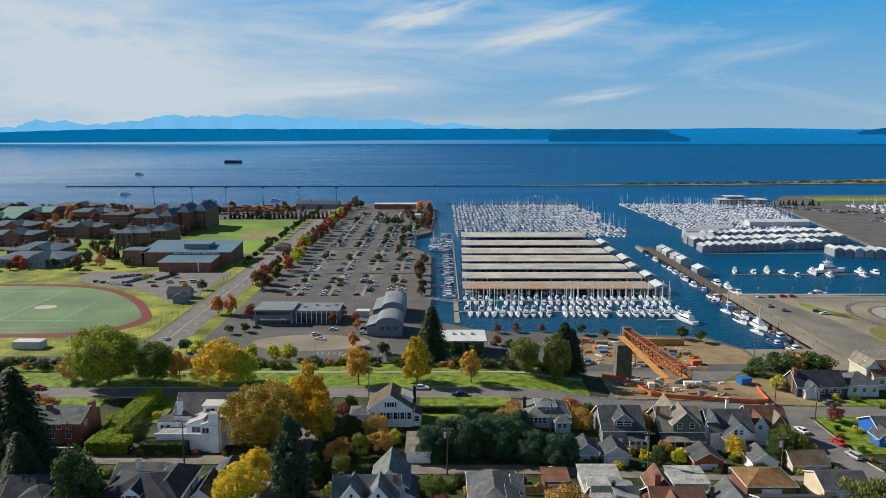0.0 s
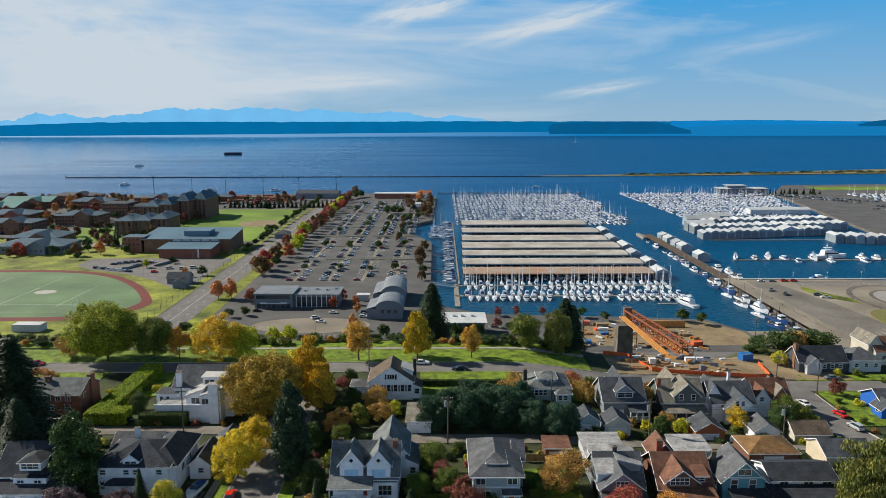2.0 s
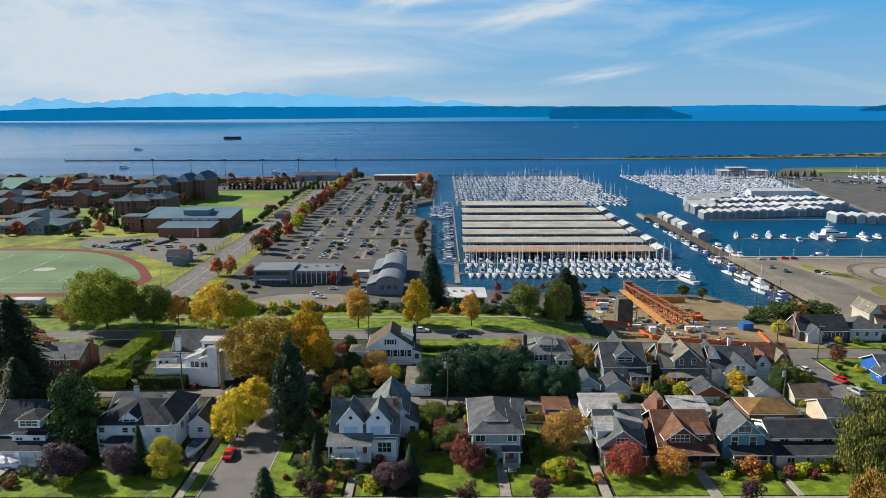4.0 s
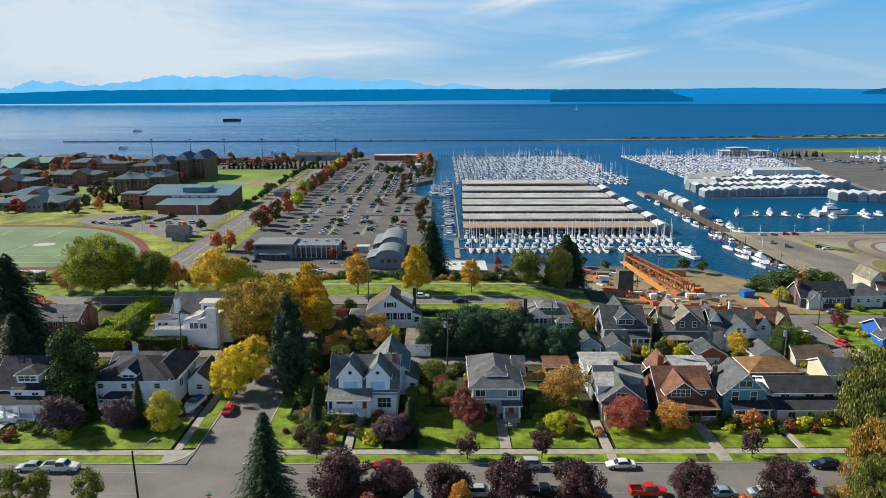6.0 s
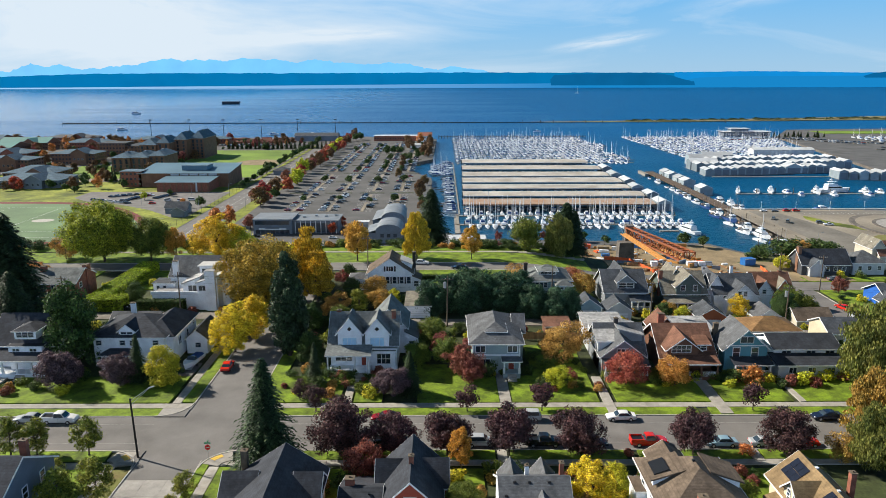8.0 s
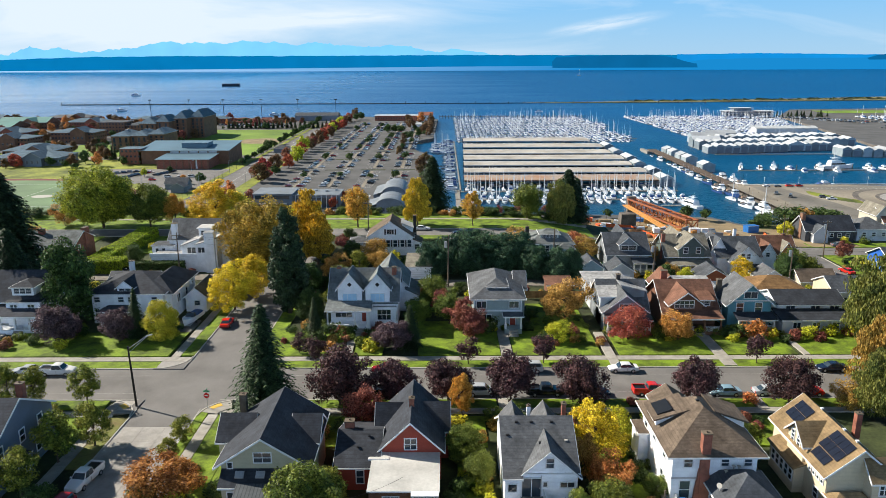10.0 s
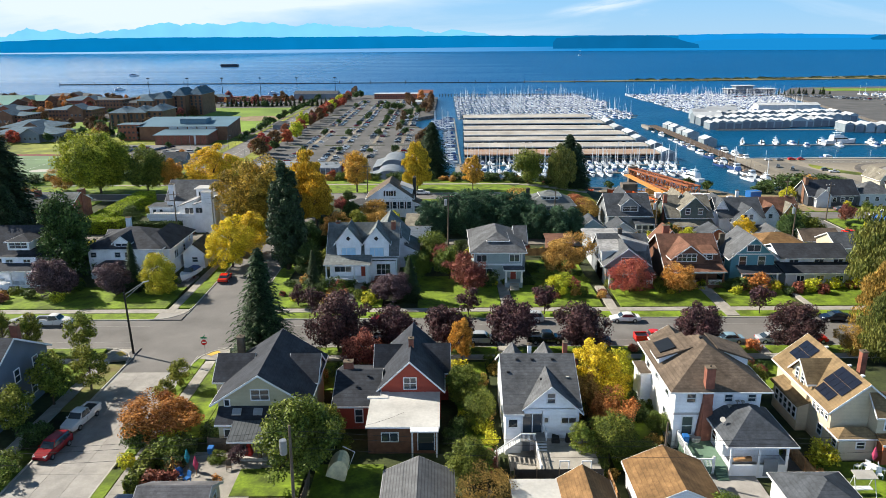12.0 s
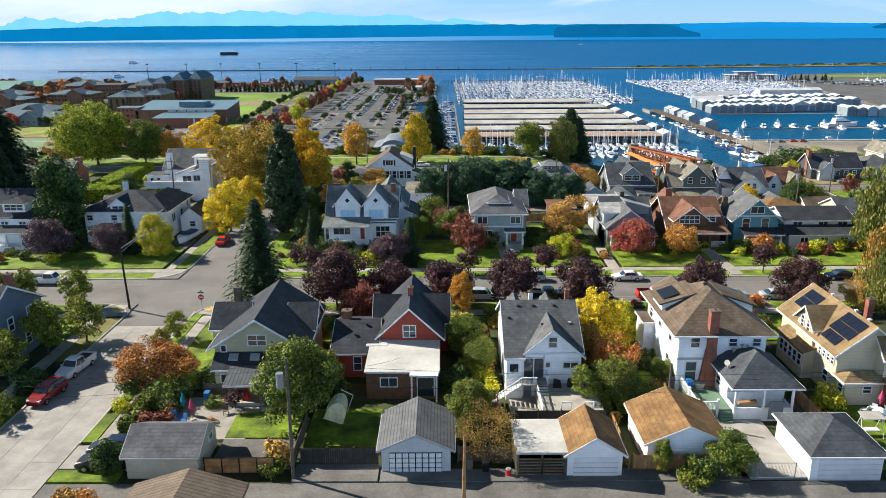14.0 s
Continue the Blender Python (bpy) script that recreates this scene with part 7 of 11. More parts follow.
def trunk_geo(h, r, limbs, rng, lean=0.0):
    g = Geo()
    pts, x, y = [], 0.0, 0.0
    n = 5
    for i in range(n + 1):
        pts.append(Vector((x, y, h * i / n)))
        x, y = x + rng.normal() * h * 0.012 + lean, y + rng.normal() * h * 0.012
    g.tube((0, 0, -0.3), (0, 0, 0.25), r * 1.5, r * 1.05, 8)
    for i in range(n):
        g.tube(pts[i], pts[i + 1], r * (1 - 0.13 * i), r * (1 - 0.13 * (i + 1)), 8)
    for (x, y, z) in limbs:
        a = pts[3].lerp(pts[5], rng.random())
        b = Vector((x, y, z))
        mid = a.lerp(b, 0.5) + Vector((0, 0, -0.06 * (b - a).length))
        g.tube(a, mid, r * 0.42, r * 0.25, 5)
        g.tube(mid, b, r * 0.25, r * 0.07, 5)
    return g


def round_clumps(H, W, base, n, rng, r=0.2, top=0.55, jag=0.32):
    """Clump centres through an uneven, roughly egg-shaped crown."""
    out = []
    cz, hz = base + (H - base) * 0.5, (H - base) / 2
    lump = [(unit(rng.normal(size=(1, 3)))[0], 0.75 + 0.5 * rng.random()) for _ in range(7)]
    for i in range(n):
        d = unit(rng.normal(size=(1, 3)))[0]
        k = max(np.dot(d, q) * s for q, s in lump)
        f = (0.35 + 0.62 * rng.random() ** 0.5) * (1 - jag + 2 * jag * max(0, k))
        rr = W * r * (0.7 + 0.6 * rng.random())
        taper = 1 - (top - 0.5) * d[2]
        out.append((d[0] * f * (W / 2 - rr * 0.5) * taper, d[1] * f * (W / 2 - rr * 0.5) * taper, max(base * 0.8 + rr * 0.4, cz + d[2] * f * (hz - rr * 0.3)), rr))
    return out


TREES = {
    # kind: height, width, base of crown, clumps, clump size, leaves a clump, leaf size, leaves, extras
    "plum": (6.6, 6.4, 1.3, 80, 0.15, 180, 0.152, L_PLUM, {}),
    "plum_faded": (6.6, 6.4, 1.1, 80, 0.15, 180, 0.152, L_MAUVE, {}),
    "plum_small": (4.6, 3.6, 1.4, 24, 0.2, 90, 0.160, L_PLUM, {}),
    "maple_red": (7.0, 7.0, 1.3, 60, 0.16, 180, 0.152, L_RED, {"jag": 0.5}),
    "maple_orange": (6.5, 7.0, 1.3, 60, 0.16, 180, 0.152, L_ORANGE, {"jag": 0.5}),
    "crimson": (6.0, 5.5, 1.2, 50, 0.17, 165, 0.144, L_CRIMSON, {"jag": 0.5}),
    "young_green": (6.2, 3.8, 1.3, 46, 0.17, 135, 0.128, L_YOUNG, {"top": 0.8}),
    "green": (8.0, 7.5, 1.6, 80, 0.16, 225, 0.160, L_GREEN, {}),
    "deep": (10.0, 8.0, 0.5, 110, 0.15, 195, 0.184, L_DEEP, {"top": 0.75}),
    "thicket": (10.0, 8.0, 0.3, 110, 0.15, 210, 0.18, L_BLUISH, {"top": 0.7}),
    "lime": (8.5, 7.0, 1.2, 80, 0.15, 175, 0.160, L_LIME, {"top": 0.8, "jag": 0.5}),
    "yellow": (11.0, 8.0, 1.6, 110, 0.13, 200, 0.160, L_YELLOW, {"top": 0.8, "jag": 0.55}),
    "amber": (12.0, 8.0, 3.0, 75, 0.14, 195, 0.184, L_AMBER, {"top": 0.7}),
    "birch": (15.0, 9.5, 2.0, 110, 0.12, 180, 0.208, L_GOLD, {"hang": 1.5, "top": 0.75}),
    "big_olive": (18.5, 18.0, 3.0, 190, 0.105, 315, 0.232, L_TURNING, {}),
    "big_green": (17.5, 19.0, 2.5, 200, 0.105, 315, 0.232, L_FRESH, {}),
    "willow": (15.0, 13.0, 1.0, 150, 0.11, 195, 0.208, L_WILLOW, {"hang": 1.5}),
    "willow_rust": (15.0, 13.0, 1.0, 150, 0.11, 195, 0.208, L_WILLOW2, {"hang": 1.5}),
    "copper": (6.2, 7.0, 0.9, 70, 0.14, 225, 0.136, L_COPPER, {"jag": 0.5}),
    "rusty": (7.0, 7.0, 1.2, 60, 0.15, 195, 0.144, L_RUSTY, {"jag": 0.5}),
    "thin_rusty": (5.6, 5.6, 0.9, 56, 0.14, 100, 0.13, L_DRAB, {"jag": 0.6, "hang": 0.5}),
    "column": (21.0, 8.4, 0.4, 190, 0.14, 180, 0.272, L_NEEDLE2, {"top": 0.85, "jag": 0.12}),
    "lot_brown": (8.5, 6.6, 1.4, 30, 0.2, 55, 0.42, L_BROWN, {"top": 0.75}),
    "lot_red": (9.0, 7.0, 1.6, 30, 0.2, 55, 0.45, L_SCARLET, {"top": 0.75}),
    "lot_crimson": (8.5, 7.0, 1.6, 30, 0.2, 55, 0.45, L_CRIMSON, {"top": 0.75}),
    "lot_orange": (9.0, 6.5, 1.6, 30, 0.2, 55, 0.45, L_ORANGE, {"top": 0.75}),
    "lot_lime": (9.0, 7.0, 1.6, 30, 0.2, 55, 0.45, L_LIME, {"top": 0.75}),
    "lot_dark": (5.0, 5.2, 1.2, 18, 0.22, 50, 0.4, L_DEEP, {}),
    "shrub": (1.9, 2.2, 0.1, 24, 0.2, 105, 0.096, L_GREEN, {}),
    "shrub_dark": (2.0, 2.4, 0.1, 24, 0.2, 105, 0.096, L_DEEP, {}),
    "topiary": (3.2, 3.0, 0.05, 60, 0.16, 180, 0.104, L_DEEP, {"jag": 0.05}),
    "shrub_gold": (1.7, 2.0, 0.1, 18, 0.22, 63, 0.128, L_LIME, {}),
    "shrub_red": (1.6, 1.9, 0.1, 18, 0.22, 63, 0.128, L_CRIMSON, {}),
    "shrub_rust": (1.6, 1.9, 0.1, 18, 0.22, 63, 0.128, L_RUSTY, {}),
    "shrub_orange": (1.9, 2.2, 0.1, 18, 0.22, 63, 0.128, L_ORANGE, {}),
    "spruce": (19.0, 10.5, 0.5, 44, 0, 0, 0, L_NEEDLE, {"around": 21, "k": 15, "power": 0.85}),
    "fir": (24.0, 15.5, 1.0, 56, 0, 0, 0, L_NEEDLE2, {"around": 26, "k": 15, "droop": 0.25, "power": 0.62}),
}
TREE_LABEL = {
    "plum": ("purple-leaved plum tree on the verge", "tree"), "plum_faded": ("faded purple-leaved tree in a front garden", "tree"), "plum_small": ("small purple-leaved street tree", "tree"), "maple_red": ("red autumn maple in a front garden", "tree"),
    "maple_orange": ("orange autumn maple in a front garden", "tree"), "crimson": ("dark red ornamental garden tree", "tree"), "young_green": ("young street tree with thinning olive leaves", "tree"),
    "green": ("leafy green tree in a garden", "tree"), "deep": ("dense dark green broadleaf tree", "tree"), "thicket": ("dense bluish-green evergreen in a thicket", "tree"), "lime": ("yellow-green autumn tree with full crown", "tree"), "yellow": ("bright golden autumn tree by the street", "tree"),
    "amber": ("amber autumn tree in the park", "tree"), "birch": ("tall weeping birch with golden leaves", "tree"), "big_olive": ("huge spreading tree turning olive and yellow", "tree"),
    "big_green": ("huge spreading green park tree", "tree"), "willow": ("weeping willow with hanging green branches", "tree"), "rusty": ("rusty brown autumn tree with thin crown", "tree"),
    "willow_rust": ("weeping willow with hanging rust-green branches", "tree"), "copper": ("copper-orange spreading autumn maple by the pavement", "tree"), "thin_rusty": ("thin drooping tree with drab brown leaves", "tree"), "column": ("tall dark columnar evergreen by the street", "tree"), "lot_red": ("scarlet tree beside the car park", "tree"), "lot_crimson": ("dark red tree beside the car park", "tree"),
    "lot_orange": ("orange autumn tree beside the car park", "tree"), "lot_lime": ("yellow-green tree beside the car park", "tree"), "lot_dark": ("small dark tree on a kerbed island", "tree"), "lot_brown": ("dull brown autumn tree on the waterfront", "tree"),
    "shrub": ("rounded green shrub in a garden", "shrub"), "shrub_dark": ("dark evergreen shrub in a garden", "shrub"), "topiary": ("dense rounded evergreen bush beside the garage", "shrub"), "shrub_gold": ("yellow-green shrub in a garden", "shrub"), "shrub_red": ("dark red shrub in a garden", "shrub"),
    "shrub_rust": ("brownish autumn shrub in a garden", "shrub"), "shrub_orange": ("bright orange autumn shrub in a garden", "shrub"), "spruce": ("dark green spruce with drooping boughs", "tree"), "fir": ("tall dark fir with spreading boughs", "tree")}
_tree = {}


def tree_meshes(kind, v):
    if (kind, v) not in _tree:
        H, W, base, n, r, per, size, leaf, ex = TREES[kind]
        rng = np.random.default_rng(abs(sum(ord(c) * (i + 3) for i, c in enumerate(kind))) * 7 + v)
        if kind in ("spruce", "fir"):
            q = spray_quads(H, W, base, rng, n, ex["around"], ex["k"], ex.get("droop", 0.35), ex.get("power", 0.9))
            tg = Geo().tube((0, 0, -0.3), (0, 0, H * 0.96), W * 0.035, 0.04, 8)
        else:
            cl = round_clumps(H, W, base, n, rng, r, ex.get("top", 0.55), ex.get("jag", 0.32))
            q = leaf_quads(cl, per, size, rng, ex.get("hang", 0.0))
            limbs = [c[:3] for c in cl[:: max(1, n // 9)]]
            tg = trunk_geo(max(base * 1.5, H * 0.55) if H > 3 else H * 0.5, max(0.04, H * 0.022), limbs, rng)
        _tree[kind, v] = (tg.mesh("trunk", M_BARK), quads_mesh("crown", q, leaf))
    return _tree[kind, v]


_rt = random.Random(11)
FAR, FAR_SHRUBS = {}, {}


def tree(kind, x, y, s=1.0, w=1.0, z=None, label=""):
    tm, cm = tree_meshes(kind, _rt.randrange(2 if TREES[kind][0] > 12 else 3))
    lab, cat = TREE_LABEL[kind]
    m = Matrix.Translation((x, y, (land(x, y) - (0.28 if cat == "shrub" else 0.05)) if z is None else z)) @ Matrix.Rotation(_rt.random() * 6.283, 4, "Z") @ Matrix.Diagonal((s * w, s * w, s * _rt.uniform(0.95, 1.05), 1))
    if cat == "shrub" and y > 150:
        FAR_SHRUBS.setdefault(kind, []).append((cm, m))
        return None
    if cat == "shrub":
        return tagged(part("shrub", cm, None, at=m), label or lab, cat, "shrubs")
    if z is not None and (y > 640 or x < -240):
        FAR.setdefault(kind, []).append((cm, m))
        return None
    t = thing(cat, label or lab, cat, m, "trees")
    part("trunk", tm, None, t)
    part("crown", cm, None, t)
    return t


def hedge(x0, x1, y0, y1, h, leaf=None, label="clipped green hedge by the lane", z=None):
    """A clipped hedge: a woody core under a coat of small leaves."""
    rng = np.random.default_rng(int(abs(x0 * 7 + y0 * 3)))
    g0 = land((x0 + x1) / 2, (y0 + y1) / 2) if z is None else z
    w, d = x1 - x0, y1 - y0
    area = w * d + 2 * h * (w + d)
    n = int(min(16000, area * 60))
    p = np.empty((n, 3))
    pick = rng.random(n) * area
    u, v = rng.random(n), rng.random(n)
    top = pick < w * d
    ft = (~top) & (pick < w * d + 2 * h * w)
    sd = ~(top | ft)
    p[top] = np.stack([u * w, v * d, np.full(n, h)], 1)[top]
    p[ft] = np.stack([u * w, np.where(rng.random(n) < 0.6, 0, d), v * h], 1)[ft]
    p[sd] = np.stack([np.where(rng.random(n) < 0.5, 0, w), u * d, v * h], 1)[sd]
    p += rng.normal(size=(n, 3)) * 0.07
    p += np.array([x0 - (x0 + x1) / 2, y0 - (y0 + y1) / 2, 0])
    nrm = unit(rng.normal(size=(n, 3)) * 0.7 + np.where(top[:, None], [[0, 0, 1.0]], [[0, 0, 0.3]]))
    t1 = unit(np.cross(nrm, rng.normal(size=(n, 3))))
    t2 = np.cross(nrm, t1)
    s = 0.09 + 0.08 * rng.random((n, 1))
    t = thing("hedge", label, "hedge", ((x0 + x1) / 2, (y0 + y1) / 2, g0))
    part("core", Geo().box(-w / 2 + 0.08, -d / 2 + 0.08, -0.2, w / 2 - 0.08, d / 2 - 0.08, h - 0.08), M_SOIL, t)
    part("foliage", quads_mesh("foliage", np.stack([p - t2 * s, p + t1 * s, p + t2 * s, p - t1 * s], 1), leaf or L_HEDGE), None, t)


def build_trees():
    for x, s in ((-14.6, 1.2), (-6.7, 0.95), (1.0, 1.0), (10.0, 1.1), (20.0, 1.05), (36.8, 0.95), (50.3, 0.98)):
        tree("plum", x, 95.9, s)
    for x, y, s in ((-20.6, 110.3, 1.0), (4.4, 110.2, 1.0), (16.7, 110.3, 1.05), (51.6, 110.2, 1.0), (-24.0, 114.5, 0.8)):
        tree("plum_small", x, y, s)
    for x, y, s in ((-67.6, 120.0, 1.05), (-57.4, 120.8, 0.85), (-8.0, 116.4, 0.8), (-66, 121.5, 0.75), (-10.0, 117, 0.6)):
        tree("plum_faded", x, y, s)
    for x, y, s in ((-62.8, 96.2, 1.0), (-58.9, 96.2, 1.0), (-51.4, 96.2, 0.95), (-44.9, 84.5, 1.05), (-47.6, 80.5, 1.15), (-48.0, 73.0, 1.1), (-33.6, 85.0, 0.7), (-33.6, 80.0, 0.62), (-52, 88, 0.7)):
        tree("young_green", x, y, s)
    tree("spruce", -24.5, 92.6, 0.90, 1.22), tree("spruce", -54.6, 122.3, 0.5, 0.9), tree("spruce", -5.4, 117.6, 0.42, 1.1), tree("spruce", -22.6, 121.5, 0.4, 0.9)
    tree("column", -29.8, 135.0, 1.05, 0.8), tree("deep", -70.6, 131.5, 1.5, 0.84), tree("lime", -49.6, 121.0, 0.9, 0.86), tree("yellow", -41.2, 137, 0.84, 1.1), tree("yellow", -39.6, 145, 0.86)
    tree("fir", -92, 149, 1.12, 1.15), tree("fir", -99, 156, 1.05), tree("fir", -84.5, 137, 0.7)
    tree("big_olive", -41.8, 166, 0.94), tree("birch", -33.0, 178, 1.05), tree("birch", -30.2, 170.5, 0.8), tree("lime", -38, 184, 1.4)
    tree("amber", -24.8, 209.8, 1.0), tree("birch", -7.2, 211.5, 0.92, 0.9), tree("amber", 9.2, 211.5, 0.88, 0.8), tree("fir", -3.2, 239, 0.80, 1.12)
    tree("fir", 40.5, 230, 0.72, 1.2), tree("green", 26.6, 222.5, 1.35, 0.95), tree("willow", 36.4, 222, 0.85, 0.8), tree("fir", 44, 234, 0.6)
    tree("big_green", -100, 209.8, 1.1, 0.92), tree("green", -86.5, 210.8, 1.65, 0.9), tree("yellow", -67.0, 210.8, 1.1, 1.35), tree("amber", -79, 211, 0.8), tree("rusty", -113, 213, 0.9), tree("lime", -60, 212, 1.1)
    tree("copper", -31.2, 73.0, 0.78, 1.4), tree("green", -14.8, 65.3, 0.95, 1.05), tree("yellow", 19.2, 81.0, 0.66, 1.1), tree("lime", 23.0, 85.0, 0.55), tree("maple_orange", 18.9, 72.6, 0.82, 0.8), tree("rusty", 17.0, 76.6, 0.7, 0.7)
    tree("green", 17.7, 67.2, 0.66, 0.9), tree("young_green", 14.6, 66.4, 0.6, 1.1, land(14, 66) + 1.5), tree("green", 20.4, 66.0, 0.4, 1.2), tree("green", 24.2, 72.2, 0.36, 1.1), tree("young_green", 19.7, 55.6, 0.55, 0.8), tree("green", 25.4, 55.6, 0.46, 1.2), tree("thin_rusty", 4.5, 58.6, 0.92, 1.0), tree("green", 2.7, 63.4, 0.6, 0.95), tree("crimson", 4.4, 64.8, 0.42, 1.1)
    tree("crimson", -10.4, 89.4, 1.1, 0.75), tree("amber", 2.9, 91.6, 0.55, 0.7), tree("green", 3.0, 80, 0.6), tree("green", 4.6, 75.0, 0.5), tree("young_green", -12.5, 71.5, 0.8, 1.2)
    tree("willow", 61.6, 91.6, 0.66, 0.95), tree("willow_rust", 66.4, 99.8, 0.74, 0.95), tree("willow", 74.5, 115, 1.12, 0.95), tree("willow", 80, 119, 1.0), tree("rusty", 57.5, 93.8, 0.55)
    # front gardens of the second row
    tree("maple_red", 33.0, 120.4, 0.85, 1.05), tree("maple_orange", 41.8, 120.2, 0.82), tree("crimson", 4.0, 123.6, 1.0), tree("crimson", 5.6, 121.2, 0.75), tree("lime", 20.4, 119.4, 0.55, 0.95), tree("shrub_orange", 55.4, 121.0, 1.9)
    tree("rusty", 23.6, 131.4, 1.05, 1.1), tree("crimson", 0.2, 133, 0.8), tree("green", -1.6, 139, 0.8), tree("green", 1.4, 128.5, 0.7), tree("green", -4.6, 128.4, 0.62), tree("deep", -24.8, 131, 0.6)
    for x, y, k, s in ((-19, 115.6, "shrub_rust", 1.3), (-12.2, 115.6, "shrub_gold", 1.4), (-13.8, 117, "shrub", 1.2), (-22, 119, "shrub_dark", 1.3), (8.6, 124.6, "shrub_dark", 1.6), (17, 116.8, "shrub_red", 1.2),
                       (44, 122.2, "shrub", 1.0), (49.4, 122.4, "shrub", 1.0), (52.6, 121.6, "shrub_dark", 1.4), (62.4, 120, "shrub_red", 1.3), (65, 121, "shrub_gold", 1.5), (66.6, 119.6, "shrub_red", 1.2), (70, 122.5, "shrub_gold", 1.5),
                       (73, 122.4, "shrub_gold", 1.3), (-33.3, 67.2, "shrub_gold", 0.95), (-29.4, 56.0, "topiary", 1.0), (-33.6, 71.0, "shrub_dark", 1.3), (-29.0, 67.6, "shrub", 1.5), (-27.8, 69.4, "shrub_dark", 1.3), (-29.4, 70.2, "shrub_gold", 1.3), (-45.2, 71.5, "shrub_dark", 1.4), (-45.4, 66.8, "shrub", 1.3), (-29.0, 63.2, "shrub_red", 1.3), (-27.6, 63.6, "shrub_red", 1.1), (-21.2, 67.0, "plum_small", 0.55), (-22.7, 64.4, "shrub_orange", 0.5), (-23.6, 67.6, "shrub", 0.8),
                       (-25.6, 72.5, "shrub_dark", 1.2), (40.2, 67.4, "shrub_gold", 1.6), (38.2, 63.8, "shrub_orange", 0.8), (-44.6, 64.2, "shrub", 1.4), (-46.2, 62.0, "shrub_orange", 0.7), (-14.8, 57.0, "shrub_rust", 1.5), (-14.9, 55.7, "shrub", 1.0),
                       (21.9, 53.6, "shrub", 1.2), (22.9, 54.4, "shrub_dark", 1.3), (1.8, 88.6, "shrub_gold", 1.5), (27.5, 96, "shrub_red", 0.8), (29, 92, "shrub_gold", 1.4), (44.8, 96, "shrub_orange", 1.0), (38.4, 82, "green", 0.5), (34, 88, "shrub", 1.5),
                       (-43, 48, "shrub", 1.5), (-45.5, 55.5, "shrub_rust", 1.5), (-30.5, 50.4, "shrub_rust", 1.4), (-28.6, 49.8, "shrub_orange", 1.2), (86.5, 172, "green", 0.9), (89.5, 170, "green", 0.8),
                       (82.5, 167, "deep", 0.78), (72.5, 168.0, "yellow", 0.55), (50, 167.4, "shrub_gold", 1.5), (55.2, 168.5, "rusty", 0.6), (57.8, 165, "lime", 0.5), (52.4, 163.6, "deep", 0.5), (112, 196, "crimson", 0.75), (114.4, 189, "shrub_gold", 1.3),
                       (127, 212, "shrub", 1.3), (121, 211.5, "shrub_gold", 1.4), (107.6, 222, "lime", 0.6), (37.2, 181, "rusty", 0.8), (53, 183, "rusty", 0.9), (36, 190, "maple_red", 0.7), (-26.6, 186, "crimson", 0.6), (-24.6, 188, "deep", 0.45)):
        tree(k, x, y, s)
    # the thicket behind the middle houses
    for x, y, s in ((-2.5, 160.5, 0.62), (1.8, 162.5, 0.7), (5.8, 161, 0.72), (9.8, 163, 0.74), (13.6, 161.5, 0.72), (17.2, 162, 0.7), (21.4, 158, 0.6), (25.6, 156.8, 0.62), (29.5, 158.5, 0.58), (7, 167, 0.7), (14, 168, 0.66), (20, 171, 0.6)):
        tree("thicket", x, y, s * 1.2, 1.12)
    for x, y, k, s in ((-24, 158, "rusty", 0.8), (-19, 161, "young_green", 1.0), (-14, 164, "rusty", 0.75), (-28, 150, "deep", 0.6), (-22, 151, "green", 0.6), (-11.5, 168, "lime", 0.45), (-16.4, 171, "rusty", 0.9), (-21.6, 172.4, "deep", 0.55),
                       (18, 176.6, "rusty", 1.0), (-48, 176, "rusty", 0.7), (-75, 171, "deep", 0.5), (-104, 164, "shrub_dark", 2.0), (-106, 185, "rusty", 0.9), (132, 206, "shrub", 1.0)):
        tree(k, x, y, s)
    # scattered garden shrubs along house walls and fences
    r = random.Random(21)
    beds = [(-24, -13, 85.5, 88, 9), (-12, -9, 66, 74, 3), (1.2, 5.6, 70, 90, 12), (16.2, 18, 63, 88, 7), (23, 24.6, 62, 84, 6), (35.4, 37, 66, 90, 10), (-29.4, -27.6, 64.5, 70, 6), (6, 24, 88.5, 91.5, 9), (26, 46, 87, 91.5, 9),
            (-22, -8, 122, 125, 7), (6, 12, 124.6, 126.6, 6), (15.5, 28, 125, 150, 16), (28, 40, 122, 124, 8), (40, 52, 121.6, 123, 7), (52, 76, 121.5, 124, 9), (-30, -20, 138, 151, 12), (-7, 6, 140, 151, 10), (-72, -44, 122, 128, 10), (-24, -8, 119, 125, 12), (15, 28, 117, 124, 7), (28, 44, 119, 123, 7), (50, 62, 118, 123, 7), (-78, -62, 116, 125, 8), (-28, -21, 116, 128, 7), (-80, -70, 140, 152, 8),
            (30, 95, 157.8, 160, 24), (36, 92, 167.4, 171.4, 24), (-30, 20, 168, 176, 14), (-110, -45, 181, 186, 12), (-72, -48, 161.8, 163, 6), (-45, -42, 165, 185, 6), (92, 96, 150, 197, 12), (107, 112, 160, 197, 10), (60, 95, 139, 142, 10), (76, 95, 122, 150, 14), (62, 90, 191, 197, 10), (28, 60, 190, 197, 9)]
    kinds = ["shrub", "shrub", "shrub_dark", "shrub_dark", "shrub_gold", "shrub_red", "shrub_rust"]
    for x0, x1, y0, y1, n in beds:
        for _ in range(n):
            tree(r.choice(kinds), r.uniform(x0, x1), r.uniform(y0, y1), r.uniform(0.6, 1.25))
